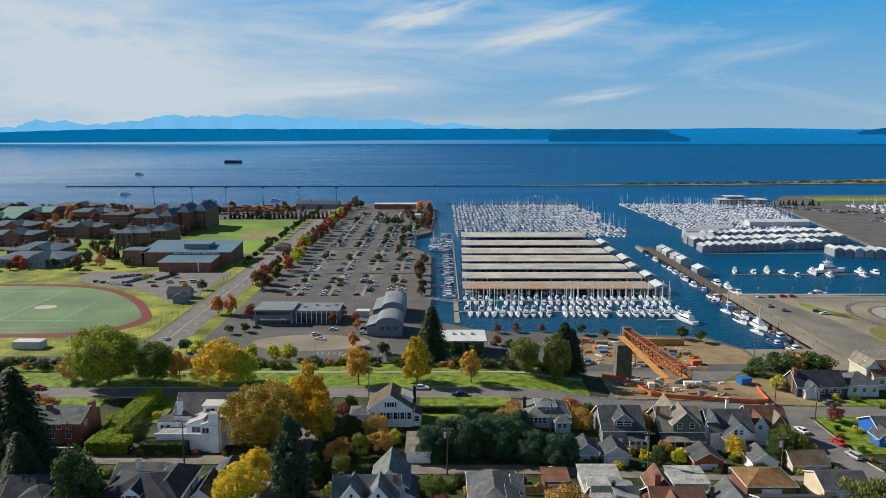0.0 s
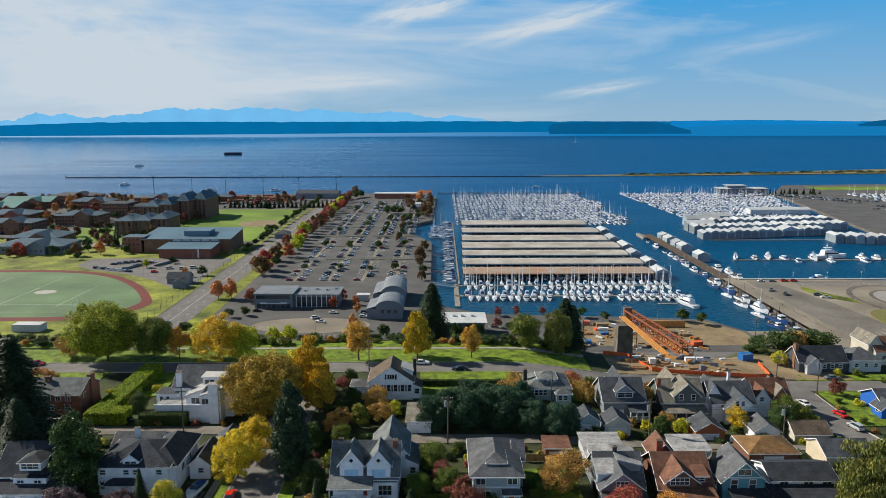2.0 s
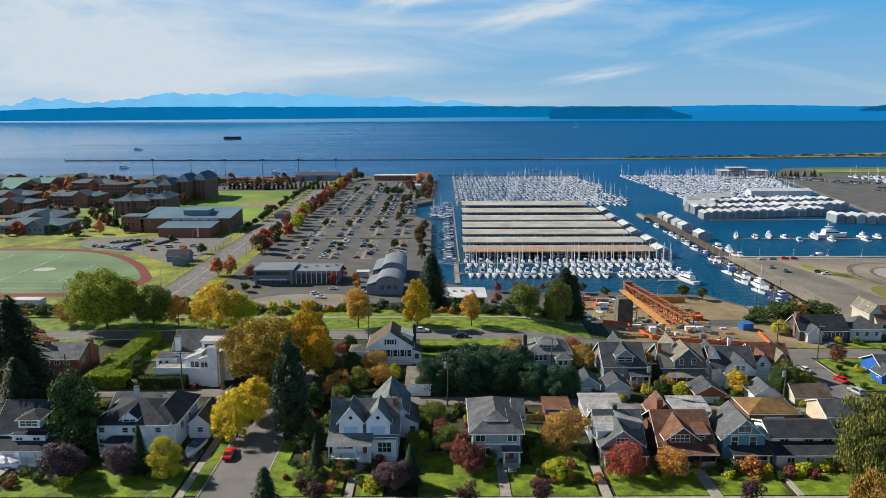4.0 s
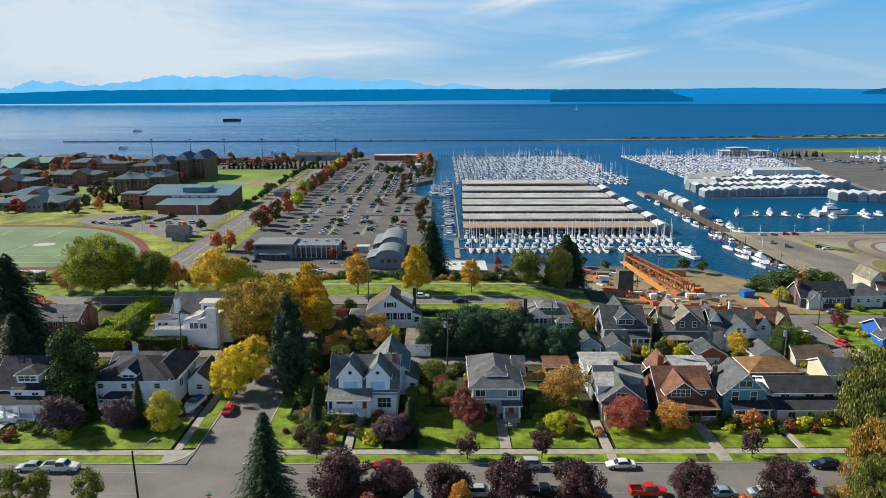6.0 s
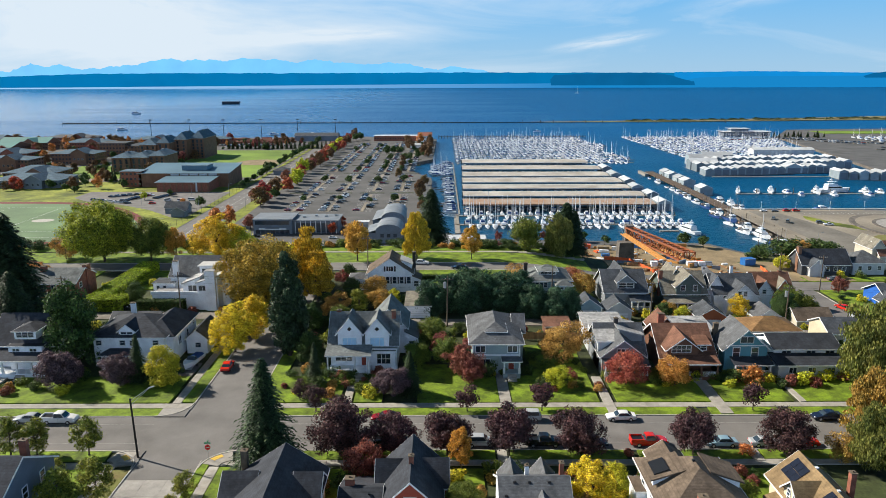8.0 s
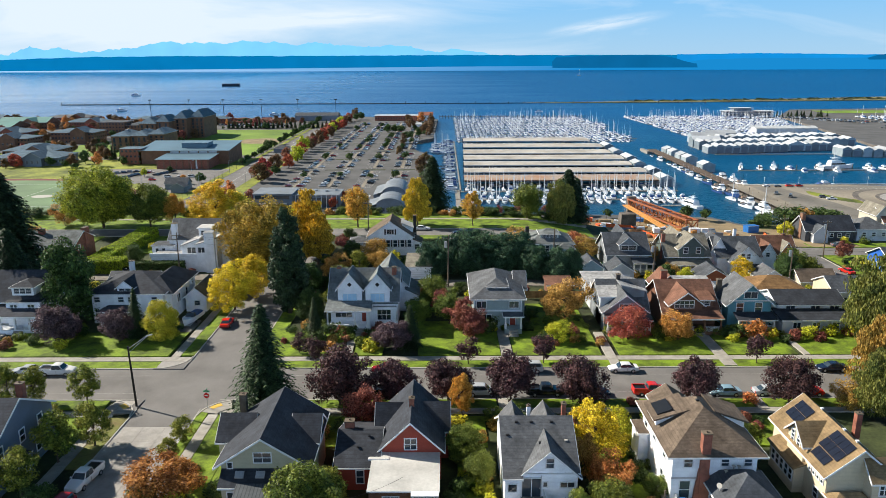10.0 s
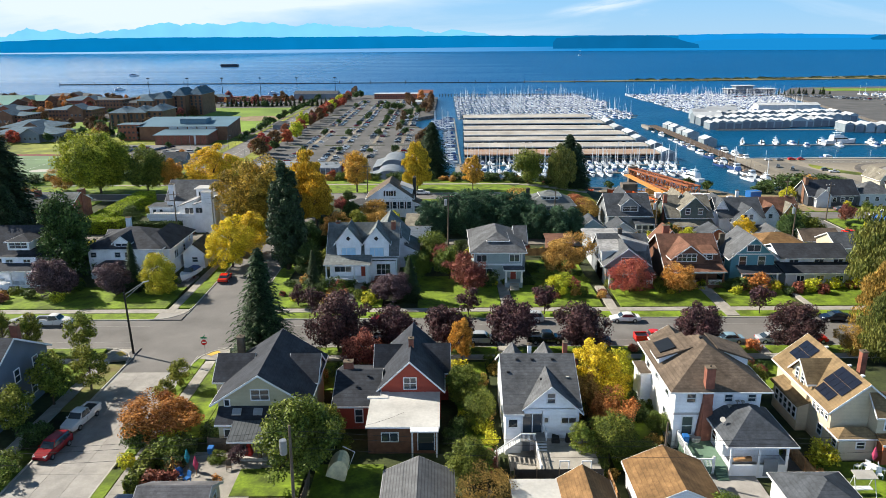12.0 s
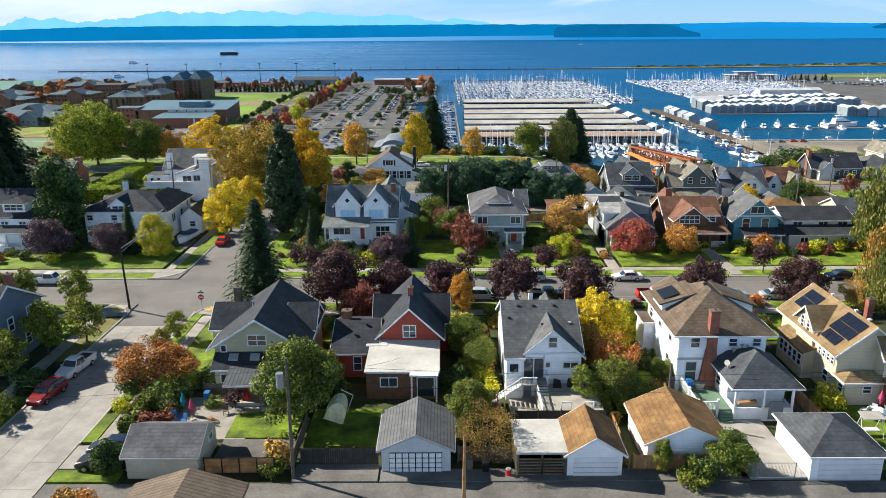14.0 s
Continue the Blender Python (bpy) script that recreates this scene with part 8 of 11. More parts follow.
    # brow of the bluff
    for i in range(92):
        x = -150 + i * 2.1
        tree(r.choice(["shrub_dark", "shrub_dark", "shrub", "shrub_rust"]), x + r.uniform(-1.5, 1.5), 224.5 + r.uniform(0, 8), r.uniform(0.9, 1.6), 1.3)
    for x, y, s in ((118, 243, 1.1), (123, 246, 1.2), (128, 249, 1.2), (133, 247, 1.1), (112, 246, 0.8), (138, 250, 0.9), (106, 236, 0.7)):
        tree("shrub_dark" if int(x) % 3 else "shrub_rust", x, y, s * 2.8, 1.5)
    # hedges
    hedge(-84.4, -75.0, 162.6, 167.2, 3.0, L_HEDGE, label="big clipped hedge at the lane"), hedge(-84.4, -79.6, 167.3, 199, 2.8, label="long thick clipped hedge"), hedge(-71.4, -60.4, 162.2, 164.6, 2.6, L_DEEP)
    hedge(-31.1, -29.8, 61.8, 69.5, 1.7, L_GREEN), hedge(-6, 18, 187.6, 188.8, 1.6, L_DEEP, "dark clipped hedge in the garden"), hedge(-28, -9, 152.2, 153.6, 1.8, L_DEEP, "dark hedge along the lane")
    hedge(-150, -40, 316.5, 319, 2.6, L_DEEP, "dark hedge above the shore road", 3.0), hedge(-36, 60, 316.5, 319, 2.4, L_DEEP, "dark hedge above the shore road", 3.0)


def build_shore_trees():
    z = 3.0
    r = random.Random(8)
    seq = ["lot_brown", "lot_red", "lot_dark", "lot_brown", "lot_red", "lot_crimson", "lot_lime", "lot_crimson", "lot_red", "lot_red", "lot_lime", "lot_brown", "lot_crimson", "lot_brown"]
    for i in range(30):
        y = 478 + i * 16.5
        tree(seq[i % len(seq)], -118 + r.uniform(-4, 4), y, r.uniform(1.0, 1.55), 1.1, z)
        if i % 2:
            tree(r.choice(["lot_crimson", "lot_dark", "lot_brown", "lot_brown"]), -128 + r.uniform(-2, 2), y + 5, r.uniform(0.7, 1.1), 1.0, z)
    for i in range(20):
        tree("lot_dark", -156 + r.uniform(-2, 2), 560 + i * 20, r.uniform(1.0, 1.6), 1.0, z)
    for x in (-95, -73, -51, -30):
        for y in (494, 588, 660, 700, 745, 830, 880):
            if r.random() < 0.85:
                tree("lot_dark", x + r.uniform(-3, 3), y + r.uniform(-8, 8), r.uniform(0.7, 1.15), 1.1, z)
    for i in range(22):
        tree(r.choice(["lot_dark", "lot_brown", "lot_brown"]), (-14 if i < 7 or i > 13 else -37) + r.uniform(-2, 1.5), 462 + i * 22, r.uniform(0.75, 1.3), 1.0, z)
    for x, y, k, s in ((-130, 414, "lot_orange", 1.15), (-122, 412, "lot_orange", 1.2), (-108, 404, "lot_crimson", 0.95), (-60, 392, "lot_red", 0.7), (-57, 410, "lot_red", 0.7), (-48, 398, "lot_orange", 0.6), (-45, 380, "lot_orange", 0.6), (-44, 350, "lot_orange", 0.8),
                       (-98, 330, "lot_lime", 0.9), (-88, 326, "lot_lime", 1.0), (-78, 328, "lot_lime", 0.9), (-70, 325, "lot_lime", 1.1), (-116, 336, "lot_lime", 0.9), (-124, 342, "lot_dark", 1.3), (-112, 372, "lot_dark", 1.0), (-104, 376, "lot_dark", 1.0),
                       (30, 374, "lot_crimson", 0.6), (40, 375, "lot_crimson", 0.6), (54, 376, "lot_crimson", 0.5), (28, 352, "lot_crimson", 0.6), (34, 346, "lot_dark", 0.9), (74, 370, "lot_dark", 1.1), (84, 364, "lot_dark", 1.0), (124, 362, "lot_dark", 1.2),
                       (132, 356, "lot_dark", 1.2), (6, 330, "lot_dark", 1.5), (16, 330, "lot_dark", 1.5), (-28, 338, "lot_dark", 1.1), (-160, 478, "lot_dark", 1.2), (-170, 474, "lot_orange", 0.7), (-196, 520, "lot_dark", 1.0), (-208, 505, "lot_lime", 0.7), (-330, 560, "lot_red", 1.1),
                       (-322, 552, "lot_red", 0.9), (-300, 556, "lot_dark", 1.4), (-262, 596, "spruce", 0.6), (-258, 600, "spruce", 0.6), (-254, 603, "spruce", 0.6), (-290, 590, "lot_dark", 1.5), (-280, 570, "lot_dark", 1.2), (-246, 560, "lot_dark", 1.2)):
        tree(k, x, y, s, 1.0, z)
    for i in range(70):
        x, y = r.uniform(-620, -250), r.uniform(600, 960)
        tree(r.choice(["lot_dark", "lot_dark", "lot_brown", "lot_brown", "lot_orange", "lot_crimson"]), x, y, r.uniform(0.7, 1.4), 1.0, z)
    for i in range(26):
        tree("spruce", -250 + i * 5.2, 862 + r.uniform(-2, 2), r.uniform(0.4, 0.55), 1.1, z)
    for i in range(10):
        tree("lot_orange" if i % 3 == 0 else "lot_brown", -300 + i * 12, 905 + r.uniform(-8, 8), 0.7, 1.0, z)
    for x, y, k, s in ((-116, 985, "lot_brown", 1.6), (-108, 978, "lot_dark", 1.9), (-112, 965, "lot_dark", 1.8), (-26, 925, "lot_orange", 1.4), (-60, 800, "lot_dark", 1.8), (-52, 802, "lot_dark", 1.6), (-44, 800, "lot_dark", 1.7)):
        tree(k, x, y, s, 1.0, z)
    for i in range(18):                     # dark planting round the bay in the quay
        tree(r.choice(["lot_dark", "lot_dark", "lot_brown"]), -40 + r.uniform(-6, 24), 752 + i * 9 + r.uniform(-4, 4), r.uniform(0.8, 1.5), 1.1, z)
    for i in range(14):
        tree("spruce", 462 + i * 5 + r.uniform(-2, 2), 1012 + r.uniform(-8, 8), r.uniform(0.26, 0.5), 1.2, 2.6)


def baked(rows):
    qs = []
    for me, m in rows:
        a = np.empty(len(me.vertices) * 3, np.float32)
        me.vertices.foreach_get("co", a)
        mm = np.array(m)
        qs.append((a.reshape(-1, 3) @ mm[:3, :3].T + mm[:3, 3]).reshape(-1, 4, 3))
    return np.concatenate(qs)


def join_far_shrubs():
    """Shrubs behind the second row of houses and along the bluff, joined kind by kind."""
    t = thing("garden_shrubs", "mixed shrubs in far gardens and on the bluff", "shrubs", kind="stuff")
    for kind, rows in FAR_SHRUBS.items():
        part("foliage_" + kind, quads_mesh("foliage", baked(rows), TREES[kind][7]), None, t)["kind"] = "stuff"


def join_far_trees():
    """Far trees of the shore: one object, its crowns joined kind by kind."""
    t = thing("distant_trees", "distant autumn trees along the waterfront", "trees", kind="stuff")
    for kind, rows in FAR.items():
        qs, sticks = [], Geo()
        for me, m in rows:
            a = np.empty(len(me.vertices) * 3, np.float32)
            me.vertices.foreach_get("co", a)
            mm = np.array(m)
            qs.append((a.reshape(-1, 3) @ mm[:3, :3].T + mm[:3, 3]).reshape(-1, 4, 3))
            p = m.translation
            sticks.tube(p, p + Vector((0, 0, TREES[kind][0] * 0.4)), 0.2, 0.1, 5)
        part("crowns_" + kind, quads_mesh("crowns", np.concatenate(qs), TREES[kind][7]), None, t)["kind"] = "stuff"
        part("trunks_" + kind, sticks, M_BARK, t)["kind"] = "stuff"


build_trees()
build_shore_trees()

# ---- cars ----
def tapered_side(pts, inset):
    """A side outline (x, z) drawn across the car, narrower where inset says."""
    g = Geo()
    n = len(pts)
    g.v = [(x, -w, z) for (x, z), w in zip(pts, inset)] + [(x, w, z) for (x, z), w in zip(pts, inset)]
    g.f = [tuple(range(n)), tuple(range(2 * n - 1, n - 1, -1))] + [((i + 1) % n, i, n + i, n + (i + 1) % n) for i in range(n)]
    return g


CARS = {
    # kind: length, half width, belt height, body outline, glass (x0, x1 at belt; x0, x1 at roof), roof height, cover outline
    "sedan": (4.75, 0.9, 0.92, [(-2.36, 0.42), (-2.25, 0.25), (2.25, 0.25), (2.37, 0.45), (2.3, 0.68), (1.1, 0.9), (-1.65, 0.95), (-2.3, 0.9)], (-1.75, 1.15, -1.0, 0.35), 1.42),
    "suv": (4.75, 0.93, 1.02, [(-2.36, 0.45), (-2.25, 0.28), (2.25, 0.28), (2.37, 0.5), (2.3, 0.85), (1.15, 1.02), (-2.2, 1.05), (-2.34, 0.9)], (-2.2, 1.2, -1.9, 0.35), 1.7),
    "pickup": (5.6, 0.97, 1.05, [(-2.8, 0.5), (-2.7, 0.35), (2.7, 0.35), (2.8, 0.55), (2.75, 0.95), (1.3, 1.08), (-2.75, 1.05), (-2.8, 0.9)], (-0.75, 1.3, -0.5, 0.6), 1.8),
    "van": (5.2, 0.98, 1.1, [(-2.58, 0.45), (-2.5, 0.28), (2.5, 0.28), (2.6, 0.55), (2.55, 0.85), (2.0, 1.1), (-2.5, 1.1), (-2.58, 0.9)], (-2.5, 2.0, -2.4, 1.2), 2.0)}
_cars = {}


def wheel(parent, x, y, r, me_t, me_r):
    w = part("wheel", me_t, None, parent, at=(x, y, r))
    if me_r:
        part("rim", me_r, None, w)


_tyre = Geo().tube((0, -0.11, 0), (0, 0.11, 0), 0.34, 0.34, 14).mesh("wheel", M_RUBBER)
_rim = Geo().tube((0, -0.125, 0), (0, 0.125, 0), 0.2, 0.2, 10).mesh("rim", M_RIM)


def loft(rows):
    """A closed skin over cross-sections (x, half width, sill, shoulder, top, crown half width), rounded at the shoulder."""
    g = Geo()
    for x, w, z0, z1, z2, c in rows:
        half = [(w * 0.86, z0), (w * 0.98, z0 + (z1 - z0) * 0.3), (w, z1), (w - (w - c) * 0.35, z1 + (z2 - z1) * 0.75), (c, z2)]
        g.v += [(x, -a, z) for a, z in half] + [(x, a, z) for a, z in reversed(half)]
    m = 10
    for k in range(len(rows) - 1):
        for q in range(m):
            g.f.append((k * m + q, k * m + (q + 1) % m, (k + 1) * m + (q + 1) % m, (k + 1) * m + q))
    g.f += [tuple(range(m - 1, -1, -1)), tuple(range((len(rows) - 1) * m, len(rows) * m))]
    return g


SHAPES = {
    # kind: height of bonnet, of boot or bed; glass from, to at the belt; from, to at the roof
    "sedan": (0.86, 0.95, -1.78, 1.05, -0.95, 0.30), "suv": (1.02, 1.08, -2.18, 1.15, -1.85, 0.35), "pickup": (1.10, 1.06, -0.75, 1.35, -0.5, 0.6), "van": (1.08, 1.12, -2.45, 2.0, -2.35, 1.2)}


def car(kind, paint, x, y, turn, z=None, far=False, label=""):
    """A parked car; turn: degrees that its nose is turned from +x."""
    zz = (land(x, y) + 0.03) if z is None else z
    m = Matrix.Translation((x, y, zz)) @ Matrix.Rotation(radians(turn), 4, "Z")
    key = (kind, paint, far)
    if key in _cars:
        return copy_thing(_cars[key], m)
    L, hw, belt, _, _, top = CARS[kind]
    bonnet, boot, a, b, c, d = SHAPES[kind]
    t = thing("car" if kind != "pickup" else "pickup_truck", f"parked {PAINT_NAME[paint]} {KIND_NAME[kind]}", "car", m, "parked cars")
    f, e = L / 2, -L / 2
    body = [(e, hw * 0.84, 0.42, 0.62, boot - 0.16, hw * 0.72), (e + 0.12, hw * 0.94, 0.30, 0.68, boot - 0.03, hw * 0.82), (e + 0.55, hw * 0.99, 0.26, 0.70, boot, hw * 0.86), (a, hw, 0.25, 0.70, max(boot, belt), hw * 0.88), ((a + b) / 2, hw, 0.25, 0.70, belt, hw * 0.9),
            (b, hw, 0.25, 0.70, bonnet + 0.05, hw * 0.87), (f - 0.75, hw * 0.99, 0.26, 0.68, bonnet - 0.04, hw * 0.82), (f - 0.2, hw * 0.93, 0.28, 0.60, bonnet - 0.16, hw * 0.72), (f, hw * 0.80, 0.36, 0.52, bonnet - 0.30, hw * 0.6)]
    part("body", loft(body), PAINT[paint], t)
    gw, rw = hw * 0.87, hw * 0.70
    part("glazing", loft([(a, gw * 0.9, belt - 0.12, belt - 0.06, belt - 0.02, gw * 0.84), ((a + c) / 2, gw * 0.97, belt - 0.12, belt, (belt + top) / 2, gw * 0.82), (c, gw, belt - 0.12, belt, top - 0.07, rw), (d, gw, belt - 0.12, belt, top - 0.07, rw),
                          ((b + d) / 2, gw * 0.97, belt - 0.12, belt, (belt + top) / 2 + 0.02, gw * 0.82), (b, gw * 0.9, belt - 0.12, belt - 0.06, belt - 0.02, gw * 0.84)]), M_GLASS, t)
    part("roof_panel", loft([(c - 0.12, rw * 0.9, top - 0.12, top - 0.10, top - 0.08, rw * 0.7), (c + 0.12, rw * 1.03, top - 0.10, top - 0.05, top - 0.02, rw * 0.8), ((c + d) / 2, rw * 1.04, top - 0.10, top - 0.05, top + 0.01, rw * 0.8),
                             (d - 0.1, rw * 1.03, top - 0.10, top - 0.06, top - 0.02, rw * 0.8), (d + 0.14, rw * 0.9, top - 0.14, top - 0.11, top - 0.09, rw * 0.7)]), PAINT[paint], t)
    if not far:
        for s in (-1, 1):
            for xa, xb in ((a + 0.1, c), ((a + b) / 2 - 0.1, (c + d) / 2 - 0.05), (b - 0.1, d)):
                pl = Geo().hexa([(xa - 0.05, s * gw - 0.02, belt - 0.03), (xa + 0.05, s * gw - 0.02, belt - 0.03), (xa + 0.05, s * gw + 0.025, belt - 0.03), (xa - 0.05, s * gw + 0.025, belt - 0.03)], [(xb - 0.05, s * rw - 0.02, top - 0.06), (xb + 0.05, s * rw - 0.02, top - 0.06), (xb + 0.05, s * rw + 0.03, top - 0.06), (xb - 0.05, s * rw + 0.03, top - 0.06)])
                part("pillar", pl, PAINT[paint], t)
            part("headlight", Geo().hexa([(f - 0.32, s * 0.62 - 0.17, bonnet - 0.30), (f - 0.03, s * 0.58 - 0.15, bonnet - 0.34), (f - 0.03, s * 0.58 + 0.15, bonnet - 0.34), (f - 0.32, s * 0.62 + 0.19, bonnet - 0.30)], [(f - 0.36, s * 0.62 - 0.17, bonnet - 0.14), (f - 0.1, s * 0.58 - 0.15, bonnet - 0.2), (f - 0.1, s * 0.58 + 0.15, bonnet - 0.2), (f - 0.36, s * 0.62 + 0.19, bonnet - 0.14)]), M_LAMPCLEAR, t)
            part("tail_light", Geo().box(e - 0.01, s * 0.66 - 0.13, boot - 0.36, e + 0.14, s * 0.66 + 0.13, boot - 0.12), M_LAMPRED, t)
            part("mirror", Geo().box(b - 0.45, s * (hw + 0.08) - 0.09, belt, b - 0.3, s * (hw + 0.08) + 0.09, belt + 0.14), PAINT[paint], t)
            part("door_seam", Geo().box((a + b) / 2 - 0.12, s * hw * 0.985 - 0.02, 0.36, (a + b) / 2 - 0.09, s * hw * 0.985 + 0.022, belt - 0.08), M_RUBBER, t)
        part("front_bumper", Geo().box(f - 0.16, -hw * 0.72, 0.30, f + 0.04, hw * 0.72, 0.44), M_RUBBER, t)
        part("rear_bumper", Geo().box(e - 0.04, -hw * 0.76, 0.34, e + 0.14, hw * 0.76, 0.48), M_RUBBER, t)
        if kind == "pickup":
            part("bed", Geo().box(e + 0.18, -0.76, 1.05, -0.9, 0.76, 1.075), M_DARKMETAL, t)
            for s in (-1, 1):
                part("bed_side", Geo().box(e + 0.04, s * 0.86 - 0.06, 0.98, -0.82, s * 0.86 + 0.06, 1.27), PAINT[paint], t)
            part("tailgate", Geo().box(e + 0.02, -0.8, 0.7, e + 0.14, 0.8, 1.26), PAINT[paint], t)
    for wx in (-L * 0.29, L * 0.3):
        for s in (-1, 1):
            wheel(t, wx, s * (hw - 0.07), 0.34, _tyre, None if far else _rim)
    _cars[key] = t
    return t


PAINT_NAME = {"white": "white", "red": "dark red", "black": "black", "silver": "silver", "blue": "blue", "navy": "navy blue", "paleblue": "pale blue", "grey": "grey", "brightred": "bright red", "tan": "tan"}
KIND_NAME = {"sedan": "saloon car", "suv": "sport utility car", "pickup": "pickup with open bed", "van": "delivery van"}


def build_cars():
    for k, p, x, y, a in (("sedan", "white", 29.0, 107.2, 180), ("pickup", "brightred", 31.2, 99.0, 0), ("sedan", "paleblue", 42.0, 98.7, 180), ("sedan", "silver", 48.6, 98.7, 0), ("suv", "brightred", 54.2, 98.7, 0), ("sedan", "navy", 62.2, 107.2, 180),
                          ("suv", "silver", 6.0, 99.0, 0), ("pickup", "black", 15.4, 99.0, 0), ("sedan", "navy", 22.6, 98.8, 0), ("sedan", "red", -8.8, 107.2, 180), ("pickup", "black", -7.2, 99.0, 0), ("sedan", "grey", -12.4, 98.9, 0), ("suv", "silver", 13.8, 107.2, 180),
                          ("sedan", "brightred", -40.3, 128.5, 92), ("pickup", "white", -42.2, 76.2, 262), ("suv", "red", -42.2, 69.8, 262), ("suv", "navy", -30.3, 59.0, 180), ("suv", "black", -30.3, 56.8, 180),
                          ("sedan", "white", 99.0, 188.5, 100), ("sedan", "brightred", 105.4, 181.5, 100), ("suv", "silver", 104.8, 173.2, 100), ("sedan", "red", -119.4, 206.0, 0), ("sedan", "white", -5.8, 206.0, 0), ("sedan", "navy", 5.4, 200.6, 180), ("pickup", "white", -61, 106.8, 0),
                          ("sedan", "grey", -70.5, 167.4, 70), ("suv", "black", -76.4, 164.8, 0), ("sedan", "grey", 118, 209, 0), ("sedan", "silver", -66, 107, 180)):
        car(k, p, x, y, a)
    r = random.Random(4)
    ks, ps = ["sedan", "suv", "sedan", "pickup", "van"], ["white", "silver", "grey", "black", "white", "navy", "red", "tan", "black"]
    z = 3.06
    distant = []
    for x in (-95, -73, -51, -30):
        for y0, y1, fill in ((459, 527, 0.24), (539, 637, 0.22), (651, 799, 0.3), (813, 929, 0.4)):
            for i in range(int((y1 - y0) / 5.6)):
                for s in (-1, 1):
                    if r.random() < fill:
                        spot = (r.choice(ks[:4]), r.choice(ps), x + s * 3.9, y0 + 2.8 + i * 5.6, 0 if s > 0 else 180)
                        if y0 < 600:
                            car(*spot, z, True)
                        else:
                            distant.append(spot)
                    elif r.random() < (0.22 if y0 < 600 else 0.5):
                        distant.append((r.choice(ks[:3]), r.choice(ps), x + s * 3.9, y0 + 2.8 + i * 5.6 + r.uniform(-0.4, 0.4), 0 if s > 0 else 180))
                    if y0 > 600 and r.random() < 0.4:
                        distant.append((r.choice(ks[:3]), r.choice(ps), x + s * 3.9, y0 + 5.6 + i * 5.6, 0 if s > 0 else 180))
    # rows beside the sports hall
    for x0, y0, x1, y1, n, cols in ((-242, 502, -214, 490, 9, ["white", "white", "silver", "white", "black"]), (-220, 498, -211, 524, 9, ["black", "red", "navy", "white", "red"]), (-202, 510, -196, 528, 7, ["black", "navy", "black"]), (-236, 516, -222, 526, 5, ["black", "grey", "navy"]),
                                    (-300, 640, -262, 652, 10, ps), (-420, 704, -360, 710, 14, ps), (-460, 780, -405, 790, 15, ps), (-345, 860, -300, 880, 12, ps), (-420, 640, -404, 662, 6, ps), (-330, 745, -326, 800, 12, ps), (-280, 905, -200, 912, 18, ps), (-260, 890, -190, 894, 16, ps), (455, 985, 520, 900, 22, ps), (470, 1000, 545, 905, 24, ps), (520, 860, 600, 820, 18, ps), (500, 835, 560, 800, 16, ps), (560, 960, 660, 930, 22, ps), (380, 962, 452, 990, 18, ps), (600, 1000, 700, 980, 20, ps)):
        for i in range(n):
            f = i / (n - 1)
            distant.append((r.choice(ks[:3]), r.choice(cols), x0 + (x1 - x0) * f, y0 + (y1 - y0) * f, 0))
    for x, y, k, p, a in ((-190, 500, "van", "white", 20), (-180, 498, "van", "white", 20), (-174, 502, "van", "white", 20), (-196, 488, "suv", "brightred", 10), (-141, 362, "sedan", "white", 80), (-66, 370, "suv", "white", 30), (-62, 362, "pickup", "white", -20), (-58, 380, "sedan", "white", 0),
                          (-40, 384, "sedan", "silver", 90), (-41, 372, "suv", "white", 0), (-41, 376, "sedan", "grey", 0), (-41, 380, "suv", "black", 0), (-44, 361, "sedan", "navy", 10), (-26, 339, "sedan", "grey", 90), (26, 354, "sedan", "navy", 90), (-100, 384, "sedan", "black", 0),
                          (224, 412, "pickup", "white", -10), (222, 418, "suv", "grey", 0), (205, 455, "sedan", "white", 0), (212, 455, "sedan", "grey", 0), (226, 456, "suv", "brightred", 0), (220, 456, "suv", "brightred", 0), (200, 430, "pickup", "grey", 60), (204, 420, "van", "grey", 60),
                          (160, 336, "sedan", "black", 20), (168, 334, "sedan", "navy", 20), (176, 332, "suv", "grey", 20)):
        car(k, p, x, y, a, z, True)

    # the far end of the car park: joined by colour
    mass = {}
    for k, p, x, y, a in distant:
        L, hw, belt, outline, (ga, gb, gc, gd), top = CARS[k]
        s = 1 if a == 0 else -1
        body = tapered_side(outline, [hw] * len(outline))
        glass = Geo().hexa([(ga, -hw * 0.9, belt), (gb, -hw * 0.9, belt), (gb, hw * 0.9, belt), (ga, hw * 0.9, belt)], [(gc, -hw * 0.74, top - 0.06), (gd, -hw * 0.74, top - 0.06), (gd, hw * 0.74, top - 0.06), (gc, hw * 0.74, top - 0.06)])
        lid = Geo().box(gc, -hw * 0.74, top - 0.07, gd, hw * 0.74, top)
        for q, key in ((body, p), (glass, "glass"), (lid, p)):
            mass.setdefault(key, Geo()).add([(x + s * vx, y + s * vy, z + vz) for vx, vy, vz in q.v], q.f)
    t = thing("parked_cars_far", "rows of parked cars at the far end of the car park", "cars", kind="stuff")
    for key, q in mass.items():
        part("cars_" + key, q, M_GLASS if key == "glass" else PAINT[key], t)["kind"] = "stuff"


build_cars()

